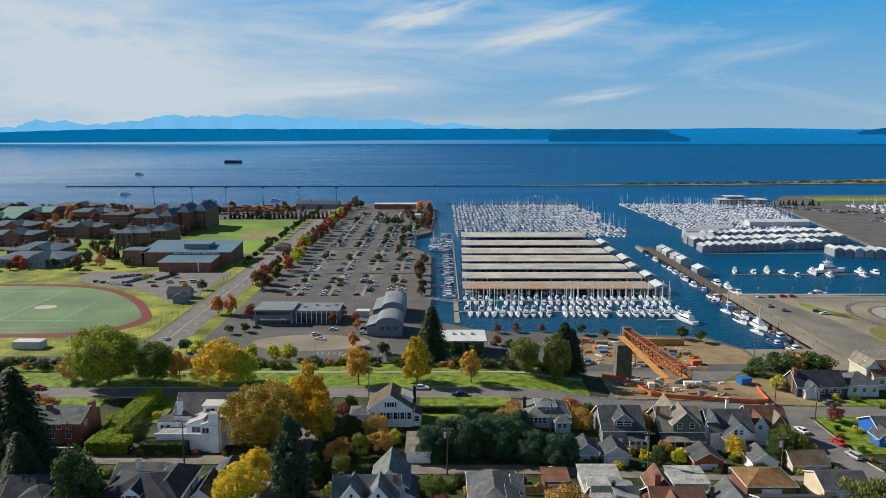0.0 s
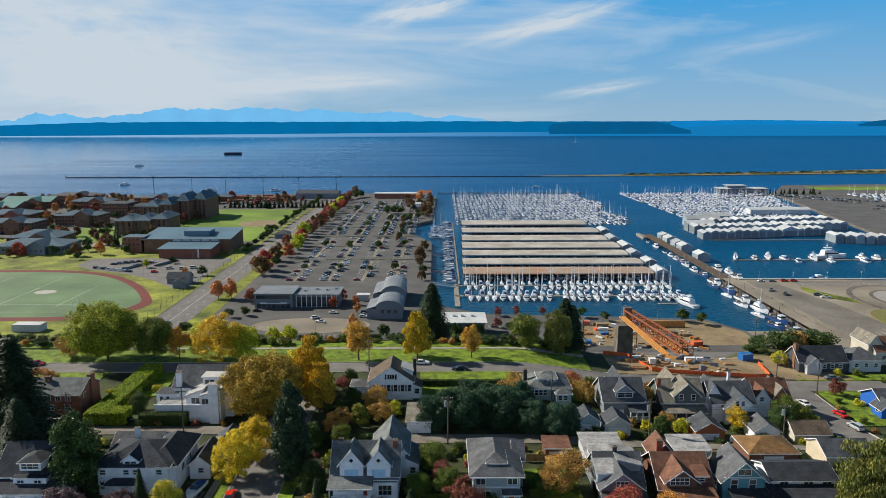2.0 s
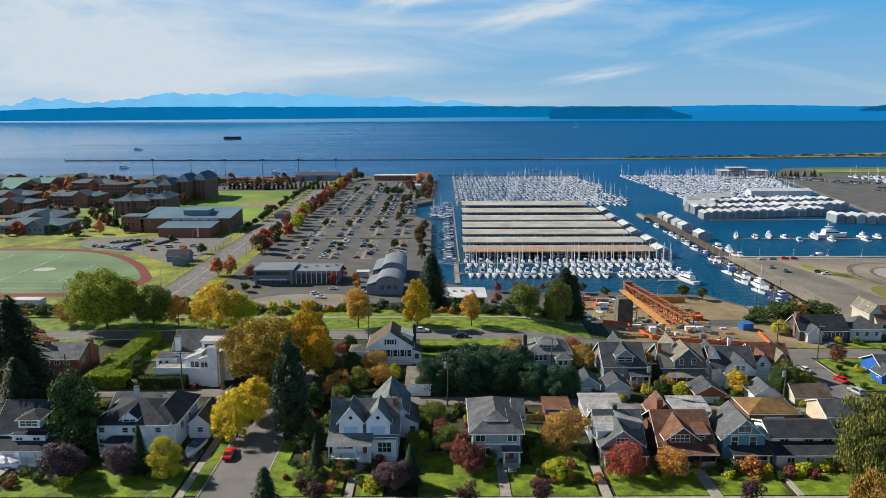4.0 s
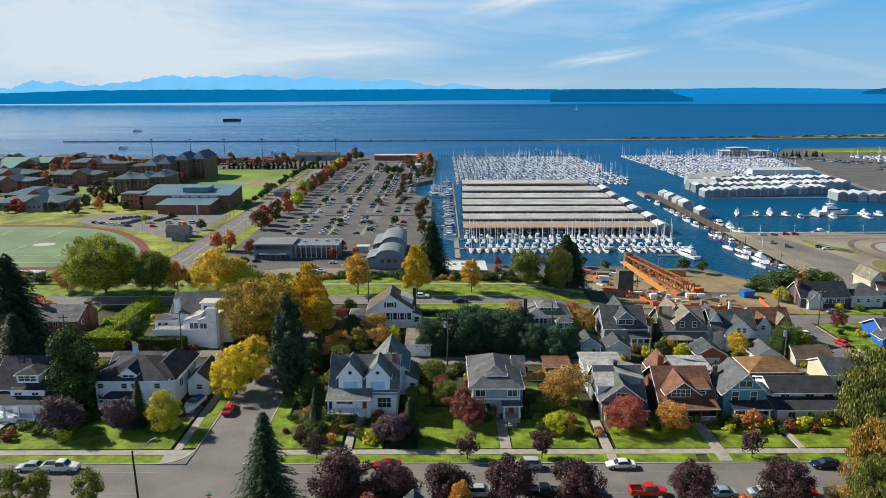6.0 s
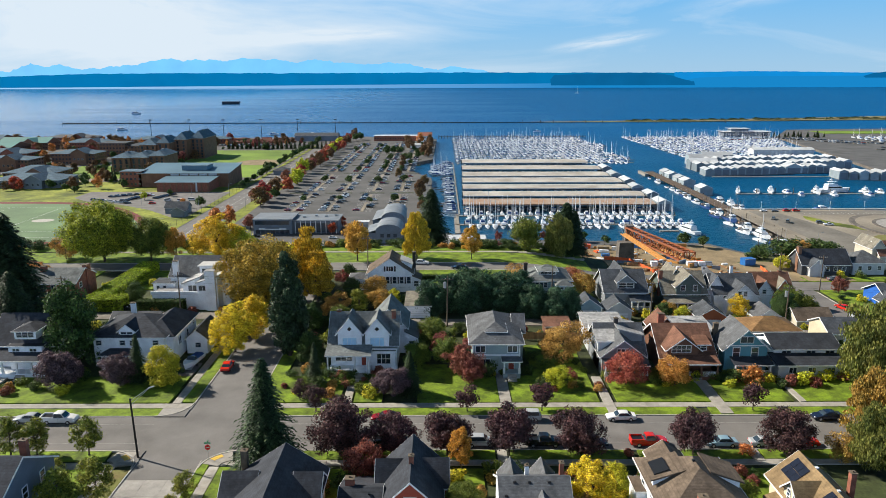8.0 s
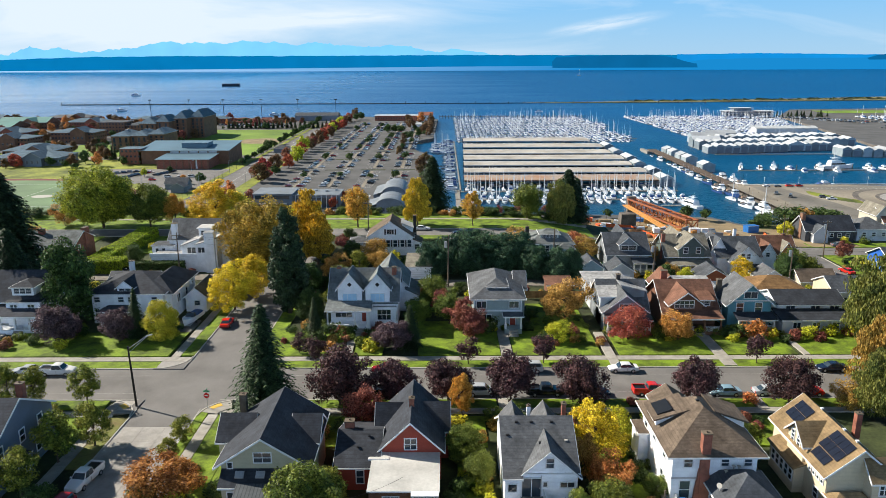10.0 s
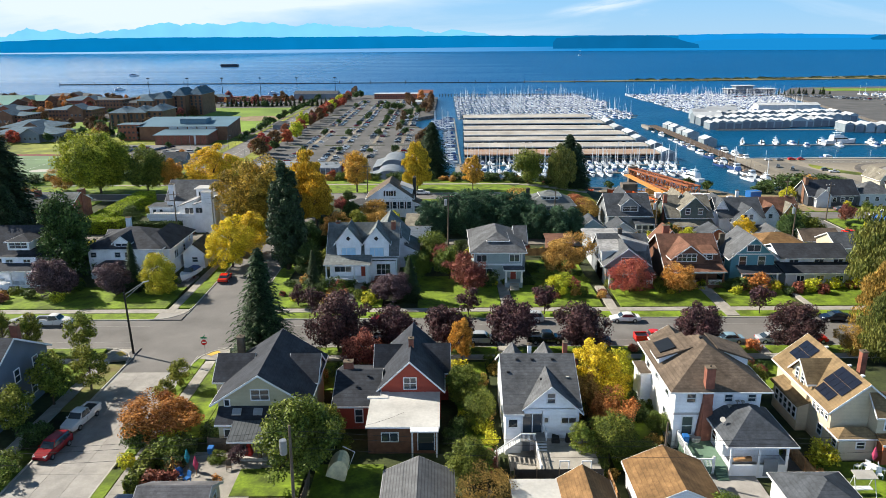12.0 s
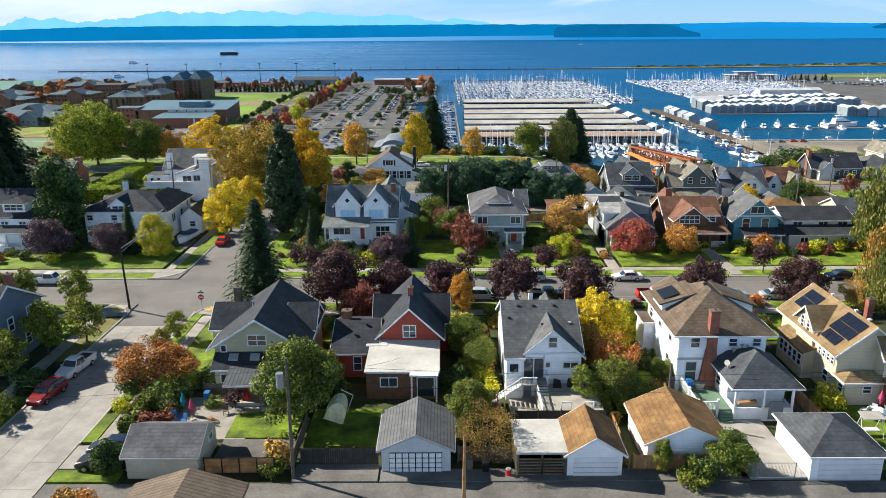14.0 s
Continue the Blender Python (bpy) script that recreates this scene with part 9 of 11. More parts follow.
# ---- harbour ----
def hull_geo(L, W, H, sheer=0.25, fine=0.55):
    """A boat's hull along +x, its waterline at z = 0."""
    g = Geo()
    n = 9
    rows = []
    for i in range(n):
        f = i / (n - 1)
        x = -L / 2 + L * f
        w = W / 2 * (0.9 + 0.1 * math.sin(f * 3.14)) * (1 - max(0, (f - fine) / (1 - fine)) ** 2.2)
        top = H * (0.85 + sheer * f * f)
        rows.append([(x - 0.04 * L * f, -w * 0.35, -0.3), (x, -w * 0.85, 0.15 * H), (x + 0.05 * L * f * f, -w, top), (x + 0.05 * L * f * f, w, top), (x, w * 0.85, 0.15 * H), (x - 0.04 * L * f, w * 0.35, -0.3)])
    g.v = [p for r in rows for p in r]
    for i in range(n - 1):
        for j in range(6):
            g.f.append((i * 6 + j, (i + 1) * 6 + j, (i + 1) * 6 + (j + 1) % 6, i * 6 + (j + 1) % 6))
    g.f += [tuple(range(6)), tuple(range((n - 1) * 6 + 5, (n - 1) * 6 - 1, -1))]
    return g


def frustum(x0, x1, w, z0, x2, x3, w2, z1):
    return Geo().hexa([(x0, -w, z0), (x1, -w, z0), (x1, w, z0), (x0, w, z0)], [(x2, -w2, z1), (x3, -w2, z1), (x3, w2, z1), (x2, w2, z1)])


_boats = {}
BOAT_LABEL = {"cruiser": "white motor cruiser moored at the dock", "sail": "white sailing yacht with bare mast", "sail_blue": "sailing yacht with blue sail cover", "yacht": "large white motor yacht with flybridge", "trawler": "working fishing boat with masts and gear", "trawler_dark": "dark-hulled fishing boat with masts and gear", "runabout": "small white open motor boat"}


def boat(kind, x, y, turn, s=1.0, z=0.0):
    m = Matrix.Translation((x, y, z)) @ Matrix.Rotation(radians(turn), 4, "Z") @ Matrix.Scale(s, 4)
    if kind not in _boats:
        t = thing("boat", BOAT_LABEL[kind], "boat", m, "boats in the harbour")
        if kind == "cruiser":
            part("hull", hull_geo(9, 3.1, 1.3), M_HULL, t)
            part("cabin", frustum(-1.6, 2.6, 1.25, 1.15, -1.4, 1.6, 1.05, 2.2), M_HULL, t)
            part("windscreen", frustum(-1.5, 2.3, 1.21, 1.5, -1.4, 1.85, 1.1, 2.0), M_GLASS, t)
            part("flybridge", frustum(-1.8, 0.9, 1.1, 2.2, -1.7, 0.6, 1.0, 2.75), M_HULL, t)
            part("cockpit_cover", frustum(-4.0, -1.7, 1.2, 1.15, -3.6, -1.7, 1.0, 1.9), M_BOATBLUE, t)
        elif kind.startswith("sail"):
            part("hull", hull_geo(9.5, 2.9, 1.2, 0.2, 0.35), M_HULL, t)
            part("cabin", frustum(-1.6, 2.2, 0.9, 1.05, -1.4, 1.8, 0.75, 1.6), M_HULL, t)
            part("mast", Geo().tube((0.8, 0, 1.0), (0.8, 0, 14.5), 0.2, 0.15, 6).tube((0.8, -1.0, 8.5), (0.8, 1.0, 8.5), 0.04, 0.04, 5), M_TRIM, t)
            part("sail_cover", Geo().tube((0.7, 0, 2.2), (-3.4, 0, 2.1), 0.2, 0.13, 6), M_BOATBLUE if kind == "sail_blue" else M_HULL, t)
            part("rigging", Geo().tube((4.4, 0, 1.4), (0.8, 0, 12.6), 0.025, 0.025, 3).tube((-4.3, 0, 1.2), (0.8, 0, 12.6), 0.025, 0.025, 3), M_STEEL, t)
        elif kind == "yacht":
            part("hull", hull_geo(17, 4.8, 2.2), M_HULL, t)
            part("deckhouse", frustum(-5.0, 4.2, 2.0, 1.95, -4.6, 2.6, 1.8, 3.6), M_HULL, t)
            part("deckhouse_glazing", frustum(-4.6, 3.7, 1.97, 2.45, -4.5, 2.95, 1.9, 3.15), M_GLASS, t)
            part("flybridge", frustum(-4.8, 1.4, 1.8, 3.6, -4.4, 0.9, 1.6, 4.5), M_HULL, t)
            part("hardtop", Geo().box(-3.6, -1.5, 5.6, 0.4, 1.5, 5.75), M_HULL, t)
            part("hardtop_post", Geo().tube((-3.4, 0, 4.4), (-3.2, 0, 5.6), 0.15, 0.1, 6).tube((0, 0, 4.4), (0.1, 0, 5.6), 0.1, 0.1, 6), M_HULL, t)
            part("radar_mast", Geo().tube((-2, 0, 5.7), (-2.4, 0, 8.2), 0.12, 0.05, 6).box(-2.6, -0.7, 6.6, -2.0, 0.7, 6.8), M_HULL, t)
        elif kind.startswith("trawler"):
            part("hull", hull_geo(15, 4.6, 2.0, 0.5), M_HULL if kind == "trawler" else M_BOATBLUE, t)
            part("bulwark", Geo().box(-7.2, -2.15, 1.7, 2.5, -2.0, 2.4).box(-7.2, 2.0, 1.7, 2.5, 2.15, 2.4), M_BOATDARK, t)
            part("wheelhouse", frustum(1.2, 4.4, 1.5, 1.9, 1.3, 4.0, 1.4, 4.2), M_HULL, t)
            part("wheelhouse_glazing", frustum(1.15, 4.3, 1.52, 3.0, 1.2, 4.15, 1.46, 3.7), M_GLASS, t)
            part("mast", Geo().tube((0.6, 0, 1.8), (0.6, 0, 9.5), 0.14, 0.08, 6).tube((0.6, 0, 4.0), (-5.0, 0, 6.5), 0.1, 0.07, 6), M_DARKMETAL, t)
            part("outrigger", Geo().tube((0.6, -1.8, 2.0), (0.2, -2.6, 9.0), 0.07, 0.05, 5).tube((0.6, 1.8, 2.0), (0.2, 2.6, 9.0), 0.07, 0.05, 5), M_STEEL, t)
            part("net_drum", Geo().tube((-5.2, -1.2, 2.5), (-5.2, 1.2, 2.5), 0.8, 0.8, 10), M_RUST, t)
            part("hatch", Geo().box(-3.6, -1.0, 1.6, -1.6, 1.0, 2.3), M_SLATEBLDG, t)
        else:
            part("hull", hull_geo(6, 2.3, 0.9), M_HULL, t)
            part("windscreen", frustum(0.1, 0.9, 0.85, 0.85, 0.0, 0.4, 0.7, 1.4), M_GLASS, t)
            part("cover", frustum(-2.6, 0.0, 0.9, 0.8, -2.4, -0.2, 0.6, 1.15), M_BOATBLUE, t)
        _boats[kind] = t
        if s != 1.0:
            t.scale = (s, s, s)
        return t
    src = _boats[kind]
    return copy_thing(src, Matrix.Translation((x, y, z)) @ Matrix.Rotation(radians(turn), 4, "Z") @ Matrix.Scale(s / src.scale[0], 4))


def boat_mass(name, spots, label, seed=1, mast=0.5, z=0.0):
    """Many far boats: real hulls, cabins and masts, joined."""
    r = random.Random(seed)
    hulls, darks, masts = Geo(), Geo(), Geo()
    hg, cb, cv = hull_geo(9, 3.0, 1.4), frustum(-1.6, 2.4, 1.2, 1.2, -1.4, 1.5, 1.0, 2.5), frustum(-4.0, -1.4, 1.2, 1.2, -3.4, -1.5, 0.9, 2.0)
    gl = frustum(-1.5, 2.2, 1.22, 1.6, -1.45, 1.75, 1.1, 2.15)
    for x, y, a in spots:
        s = r.uniform(0.72, 1.15)
        c, d = math.cos(radians(a)) * s, math.sin(radians(a)) * s
        f = lambda vs: [(x + c * p - d * q, y + d * p + c * q, z + s * w) for p, q, w in vs]
        hulls.add(f(hg.v), hg.f)
        if r.random() < 0.85:
            hulls.add(f(cb.v), cb.f)
            darks.add(f(gl.v), gl.f)
        if r.random() < 0.45:
            darks.add(f(cv.v), cv.f)
        if r.random() < mast:
            h = r.uniform(11, 17)
            masts.add(f([(0.5, -0.11, 1), (0.7, 0.1, 1), (0.4, 0.1, 1), (0.52, -0.08, h), (0.66, 0.07, h), (0.46, 0.07, h)]), [(0, 1, 4, 3), (1, 2, 5, 4), (2, 0, 3, 5)])
    t = thing(name, label, "boats", kind="stuff")
    part("hulls", hulls, M_FLEET, t)["kind"] = "stuff"
    part("cabins_and_covers", darks, M_BOATBLUE, t)["kind"] = "stuff"
    part("masts", masts, M_TRIM, t)["kind"] = "stuff"


def dock(x0, x1, y0, y1, z=0.5):
    tagged(part("dock", Geo().box(x0, y0, -0.3, x1, y1, z), M_DOCK), "grey planked floating dock", "dock", kind="structure")


def piles(spots, h=3.5, r=0.22):
    me = Geo().tube((0, 0, -3), (0, 0, h), r, r * 0.9, 7).mesh("piling", M_PIER)
    for x, y in spots:
        tagged(part("piling", me, None, at=(x, y, 0)), "weathered timber mooring piling", "piling", group="mooring pilings")


_bh = {}


def boathouse(x, y, w, d, h, turn=0.0, mat=None, label="grey metal floating boathouse with gabled roof"):
    """A shed on floats; its door end looks to -y before it is turned."""
    key = (w, d, h)
    if key not in _bh:
        wg = Geo().side([(-w / 2, 0.2), (w / 2, 0.2), (w / 2, h), (0, h + w * 0.2), (-w / 2, h)], 0, d)
        r, t = roof_geo("gy", -w / 2, w / 2, 0, d, h, h + w * 0.2, 0.25, 0.15)
        _bh[key] = (wg.mesh("wall", M_BHWALL), r.mesh("roof", M_BHROOF), Geo().box(-w * 0.38, -0.08, 0.25, w * 0.38, 0.0, h * 0.86).mesh("door", M_SLATEBLDG), Geo().box(-w / 2 - 0.3, -0.4, -0.3, w / 2 + 0.3, d + 0.3, 0.2).mesh("float", M_DOCK))
    a, b, c, e = _bh[key]
    t = thing("boathouse", label, "boathouse", Matrix.Translation((x, y, 0)) @ Matrix.Rotation(radians(turn), 4, "Z"), "boathouses")
    part("wall", a, None, t), part("roof", b, None, t), part("float", e, None, t)
    if (int(x * 7) % 3):
        part("door", c, None, t)


def build_marina():
    spans = [(472, 494.5), (506, 527.5), (540, 561.5), (572, 599), (609, 636), (653, 681), (702, 732)]
    under = []
    r = random.Random(17)
    for i, (y0, y1) in enumerate(spans):
        x0, x1 = 14.5 + (y0 - 470) * 0.024, 141.5 + (i % 2) * 2.0
        t = thing("covered_mooring", "long low metal roof over boat berths" if i else "long rusty metal roof over boat berths", "boat shelter", (x0, y0, 0), "covered moorings")
        L, D = x1 - x0, y1 - y0
        rg = Geo()
        rg.add([(0, 0, 4.9), (L, 0, 4.9), (L, D / 2, 5.9), (0, D / 2, 5.9), (L, D, 4.9), (0, D, 4.9), (0, 0, 5.15), (L, 0, 5.15), (L, D / 2, 6.15), (0, D / 2, 6.15), (L, D, 5.15), (0, D, 5.15)],
               [(6, 7, 8, 9), (9, 8, 10, 11), (1, 0, 3, 2), (2, 3, 5, 4), (0, 1, 7, 6), (4, 5, 11, 10), (0, 6, 9, 3), (3, 9, 11, 5), (1, 2, 8, 7), (2, 4, 10, 8)])
        part("roof", rg, M_SHEDROOF if i else M_RUST, t)
        part("fascia", Geo().box(0, -0.12, 4.35, L, -0.01, 5.1), M_BRICK2 if not i else M_GREYTRIM, t)
        part("back_wall", Geo().box(0, D - 0.4, 0.3, L, D - 0.2, 4.9), M_DARKWOOD, t)
        part("walkway", Geo().box(0, D / 2 - 1, -0.3, L, D / 2 + 1, 0.5), M_DOCK, t)
        me = Geo().box(-0.15, -0.15, -1, 0.15, 0.15, 4.9).mesh("post", M_GREYTRIM)
        for k in range(int(L / 7) + 1):
            part("post", me, None, t, at=(min(k * 7 + 0.2, L - 0.2), 0.25, 0))
            if k % 2 == 0:
                part("post", me, None, t, at=(min(k * 7 + 0.2, L - 0.2), D / 2, 0))
        for k in range(int(L / 5.2)):
            if r.random() < 0.8:
                under.append((x0 + 3 + k * 5.2, y0 + 6.5, -90))
        if i < 6:
            boathouse(x1 + 6.5, y0 + 3, 8.5, D - 6, 5.6)
    boat_mass("boats_under_roofs", under, "boats berthed in the shade of the covered moorings", 3, 0.0)
    # open docks in front
    dock(8, 150, 456.0, 458.4), dock(8, 150, 428.0, 430.4), dock(8, 11, 404, 462)
    kinds = ["cruiser", "sail", "sail", "sail_blue", "cruiser", "sail_blue", "sail"]
    for yc, ya, a, sc in ((457, 463.4, 90, 0.95), (457, 450.4, -90, 0.95), (429, 435.6, 90, 1.0), (429, 421.8, -90, 1.05)):
        k = 0
        x = 16.0 + (0 if a > 0 else 1.8)
        while x < 147:
            if r.random() < 0.93:
                boat(kinds[r.randrange(7)] if ya > 440 or r.random() < 0.7 else "cruiser", x, ya + r.uniform(-0.4, 0.4), a + r.uniform(-3, 3), sc * r.uniform(0.85, 1.12))
            x += r.uniform(4.3, 5.0)
    piles([(x, y) for x in range(14, 150, 9) for y in (456.8, 428.8)], 2.6)
    boat("yacht", 141.5, 407.5, 108, 1.05), dock(126, 137, 409, 411)
    # gangway from the promenade
    gw = thing("gangway", "white truss gangway down to the docks", "gangway", (-7, 452, 0))
    part("deck", Geo().hexa([(0, -1, 2.9), (16, -1, 0.6), (16, 1, 0.6), (0, 1, 2.9)], [(0, -1, 3.05), (16, -1, 0.75), (16, 1, 0.75), (0, 1, 3.05)]), M_STEEL, gw)
    for s in (-1, 1):
        g = Geo()
        g.tube((0, s, 4.3), (16, s, 2.0), 0.08, 0.08, 5)
        for k in range(9):
            g.tube((k * 2, s, 3.0 - k * 0.287), (k * 2, s, 4.3 - k * 0.287), 0.05, 0.05, 4)
            if k < 8:
                g.tube((k * 2, s, 3.0 - k * 0.287), (k * 2 + 2, s, 4.0 - k * 0.287), 0.05, 0.05, 4)
        part("side_truss", g, M_TRIM, gw)
    # berths along the west quay and the far open marina
    spots = []
    for j in range(38):
        y = 468 + j * 7.6
        spots += [(5.6 + r.uniform(-0.5, 0.5), y, 180)] if r.random() < 0.85 else []
        if 650 < y < 720:
            spots += [(x + r.uniform(-0.6, 0.6), y, 180) for x in (-6.5, 0.5)]
    dock(11.2, 12.2, 462, 745)
    for y in (494, 556, 625):
        t = thing("gangway", "narrow dark gangway from the quay to the docks", "gangway", (-8.2, y, 0), "narrow gangways")
        part("deck", Geo().hexa([(0, -0.7, 2.7), (18.6, -0.7, 0.6), (18.6, 0.7, 0.6), (0, 0.7, 2.7)], [(0, -0.7, 2.9), (18.6, -0.7, 0.8), (18.6, 0.7, 0.8), (0, 0.7, 2.9)]), M_PIER, t)
        for s in (-0.7, 0.7):
            part("rail", Geo().tube((0, s, 3.9), (18.6, s, 1.8), 0.07, 0.07, 5), M_DARKMETAL, t)
            for k in range(6):
                part("baluster", Geo().tube((k * 3.6, s, 2.85 - k * 0.406), (k * 3.6, s, 3.9 - k * 0.406), 0.05, 0.05, 4), M_DARKMETAL, t)
        part("float", Geo().box(7.5, -1.6, -0.3, 10.5, 1.6, 0.5), M_PIER, t)
    # long pile breakwater that closes the basin
    bw = thing("pile_breakwater", "long dark timber pile breakwater with a catwalk", "breakwater", (-4, 1032, 0))
    part("catwalk", Geo().box(0, -1.2, 2.6, 206, 1.2, 3.0), M_PIER, bw)
    pm = Geo().tube((0, 0, -3), (0, 0, 4.6), 0.4, 0.35, 6).mesh("pile", M_PIER)
    for k in range(52):
        part("pile", pm, None, bw, at=(k * 4.03 + 0.4, -1.4, 0))
    for j in range(13):
        y = 742 + j * 23
        xr = 196 + (y - 740) * 0.02 + 8 * math.sin(j)
        dock(14, xr, y - 0.9, y + 0.9)
        n = int((xr - 16) / 5.0)
        for k in range(n):
            for s in (-1, 1):
                if r.random() < 0.8:
                    spots.append((17 + k * 5.0, y + s * 6.3, 90 * s))
    boat_mass("moored_boats", spots, "crowded rows of white boats with bare masts", 5, 0.5)
    spots2 = []
    for j in range(14):
        y = 800 + j * 18
        x0, x1 = 262 - j * 0.5, 405 + j * 5
        dock(x0, x1, y - 0.9, y + 0.9)
        for k in range(int((x1 - x0) / 4.8)):
            for s in (-1, 1):
                if r.random() < 0.74:
                    spots2.append((x0 + 2 + k * 4.8, y + s * 5.8, 90 * s))
    boat_mass("moored_boats_far_basin", spots2, "crowded white boats in the far basin", 6, 0.35)
    boat_mass("boats_on_land", [(560 + (i % 14) * 9 + r.uniform(-2, 2), 900 + (i // 14) * 16 + r.uniform(-3, 3), r.choice([80, 95, 100])) for i in range(98)], "white boats stored on land in the yard", 9, 0.25, 3.2)
    # working pier
    t = tagged(part("pier", Geo().box(184, 330, 1.7, 191.5, 655, 2.6), M_PIER), "long brown planked working pier", "pier", kind="structure")
    piles([(x, y) for y in range(345, 656, 13) for x in (182.7, 191.8)], 3.4, 0.25)
    tagged(part("pier_rail", Geo().box(191.2, 330, 2.6, 191.4, 470, 3.0), M_KERB), "pale edge beam of the pier", "rail", kind="structure")
    dock(180, 183, 640, 664, 2.4)
    for y in (628, 612, 590, 574, 536):
        boathouse(197.2, y, 9.5, 13, 5.6, 0, label="grey gabled boathouse beside the pier")
    rows = [(176.5, 352, 12, "trawler", 0.85), (178, 372, 10, "trawler_dark", 1.05), (178, 394, 8, "yacht", 0.9), (177.8, 417, 6, "trawler", 1.0), (178, 440, 5, "trawler_dark", 1.05), (178, 462, 4, "trawler", 1.0), (178.4, 484, 3, "trawler_dark", 0.85), (178.4, 502, 2, "cruiser", 1.2), (196, 505, 0, "cruiser", 1.5),
            (179, 522, 0, "trawler", 0.8), (179.4, 545, 0, "cruiser", 1.1), (179.6, 560, 0, "cruiser", 1.0), (179.8, 575, 0, "runabout", 1.2), (180, 600, 0, "cruiser", 1.2), (180, 625, 0, "runabout", 1.0)]
    rows += [(171.5, 361, 14, "trawler_dark", 0.8), (172.4, 383, 10, "sail", 1.1), (172.2, 405, 8, "trawler", 0.8), (172.8, 428, 6, "sail_blue", 1.1), (173.2, 452, 5, "trawler_dark", 0.75), (199, 478, 4, "trawler", 0.9), (199.5, 494, 3, "yacht", 0.75), (179, 532, 0, "trawler_dark", 0.8), (199.6, 552, 0, "cruiser", 1.0)]
    for x, y, da, k, s in rows:
        boat(k, x, y, 90 + 180 + da, s)
    g = thing("gangway", "long grey ramp down to the work floats", "gangway", (176, 346, 0))
    part("deck", Geo().hexa([(-1, -2, 0.6), (1, -2, 0.6), (8, -16, 2.9), (6, -16, 2.9)][::-1], [(-1, -2, 0.8), (1, -2, 0.8), (8, -16, 3.1), (6, -16, 3.1)][::-1]), M_STEEL, g)
    # boathouse rows across the basin
    for k in range(16):
        if k not in (10, 11):
            boathouse(237 + k * 7.7, 640 + k * 1.5, 7.2, 17, (5.6, 6.6, 6.2)[k % 3], -2)
    boathouse(320, 658, 15, 15, 6.0, -2, label="wide grey metal boathouse with low roof")
    for k in range(19):
        boathouse(240 + k * 8.2, 671 + k * 1.2, 7.8, 18, (7.0, 6.2)[k % 2], -2)
    for k in range(16):
        boathouse(262 + k * 8.6, 711 + k * 1.2, 8.2, 17, (6.6, 7.2, 6.2)[k % 3], -2)
    for x, y, d in ((236, 694, 26), (246, 728, 34), (268, 750, 30)):
        boathouse(x + d, y, 14, d, 7.4, 88, label="long white metal boathouse lying across the row")
    for k in range(13):
        boathouse(344 + k * 7.8, 619 - k * 2.0, 7.4, 18, (6.8, 6.0)[k % 2], -2)
    dock(238, 350, 634, 636), dock(222, 420, 541, 543.2)
    for x, y, k, a, s in ((226, 549, "yacht", 250, 0.75), (240, 547, "cruiser", 262, 1.15), (251, 549, "yacht", 255, 0.8), (262, 547, "cruiser", 100, 1.1), (284, 545, "yacht", 262, 0.85), (300, 551, "yacht", 8, 1.45), (322, 546, "yacht", 275, 0.75), (333, 546, "cruiser", 265, 1.2), (349, 547, "yacht", 262, 0.85), (362, 547, "cruiser", 270, 1.2), (376, 547, "yacht", 262, 0.8), (390, 547, "cruiser", 262, 1.2), (402, 547, "yacht", 265, 0.8), (414, 547, "cruiser", 262, 1.1), (268, 536, "cruiser", 80, 1.1), (292, 536, "yacht", 85, 0.7), (318, 536, "cruiser", 95, 1.2), (340, 536, "cruiser", 80, 1.0), (366, 536, "yacht", 85, 0.75), (395, 536, "cruiser", 90, 1.2), (252, 474, "cruiser", 5, 1.3), (228, 472, "runabout", 0, 1.2)):
        boat(k, x, y, a, s)
    piles([(224 + i * 14, 544) for i in range(14)], 4.5, 0.25)
    dock(205, 232, 468, 476, 0.7)
    tagged(part("quay_edge", Geo().box(193, 461, 2.9, 420, 463, 3.5), M_KERB), "white concrete quay edge", "quay", kind="structure")
    # lamp posts on the quay
    for i in range(9):
        lp = thing("quay_lamp", "slim white lamp post on the quay", "lamp post", (205 + i * 22, 459, 3.0), "quay lamp posts")
        part("pole", Geo().tube((0, 0, 0), (0, 0, 5.2), 0.09, 0.07, 6), M_TRIM, lp)
        part("lamp", Geo().tube((0, 0, 5.2), (0, 0, 5.7), 0.22, 0.28, 8), M_TRIM, lp)
    # boats out on the open water
    boat("trawler", -345, 1085, 10, 1.4), boat("cruiser", -190, 1090, 0, 1.6), boat("cruiser", -250, 1100, 20, 1.6), boat("cruiser", 172, 742, 100, 1.2), boat("cruiser", 188, 760, 80, 1.1), boat("cruiser", -520, 1200, 30, 1.8), boat("cruiser", 150, 1150, 0, 1.3), boat("cruiser", -700, 1700, 15, 2.2), boat("sail", 620, 3400, 0, 2.0)
    b = thing("barge", "long dark loaded barge at anchor", "barge", (-640, 2262, 0))
    part("hull", Geo().hexa([(-24, -7, -1), (24, -7, -1), (24, 7, -1), (-24, 7, -1)], [(-27, -7.5, 5), (27, -7.5, 5), (27, 7.5, 5), (-27, 7.5, 5)]), M_BOATDARK, b)
    part("cargo", Geo().box(-25, -6.5, 5, 25, 6.5, 8), M_BOATDARK, b)
    piles([(-690 + i * 31 + r.uniform(-8, 8), 1356) for i in range(40)], 5.5, 0.5)


build_marina()

# ---- buildings on the waterfront ----
BLOCKS = []


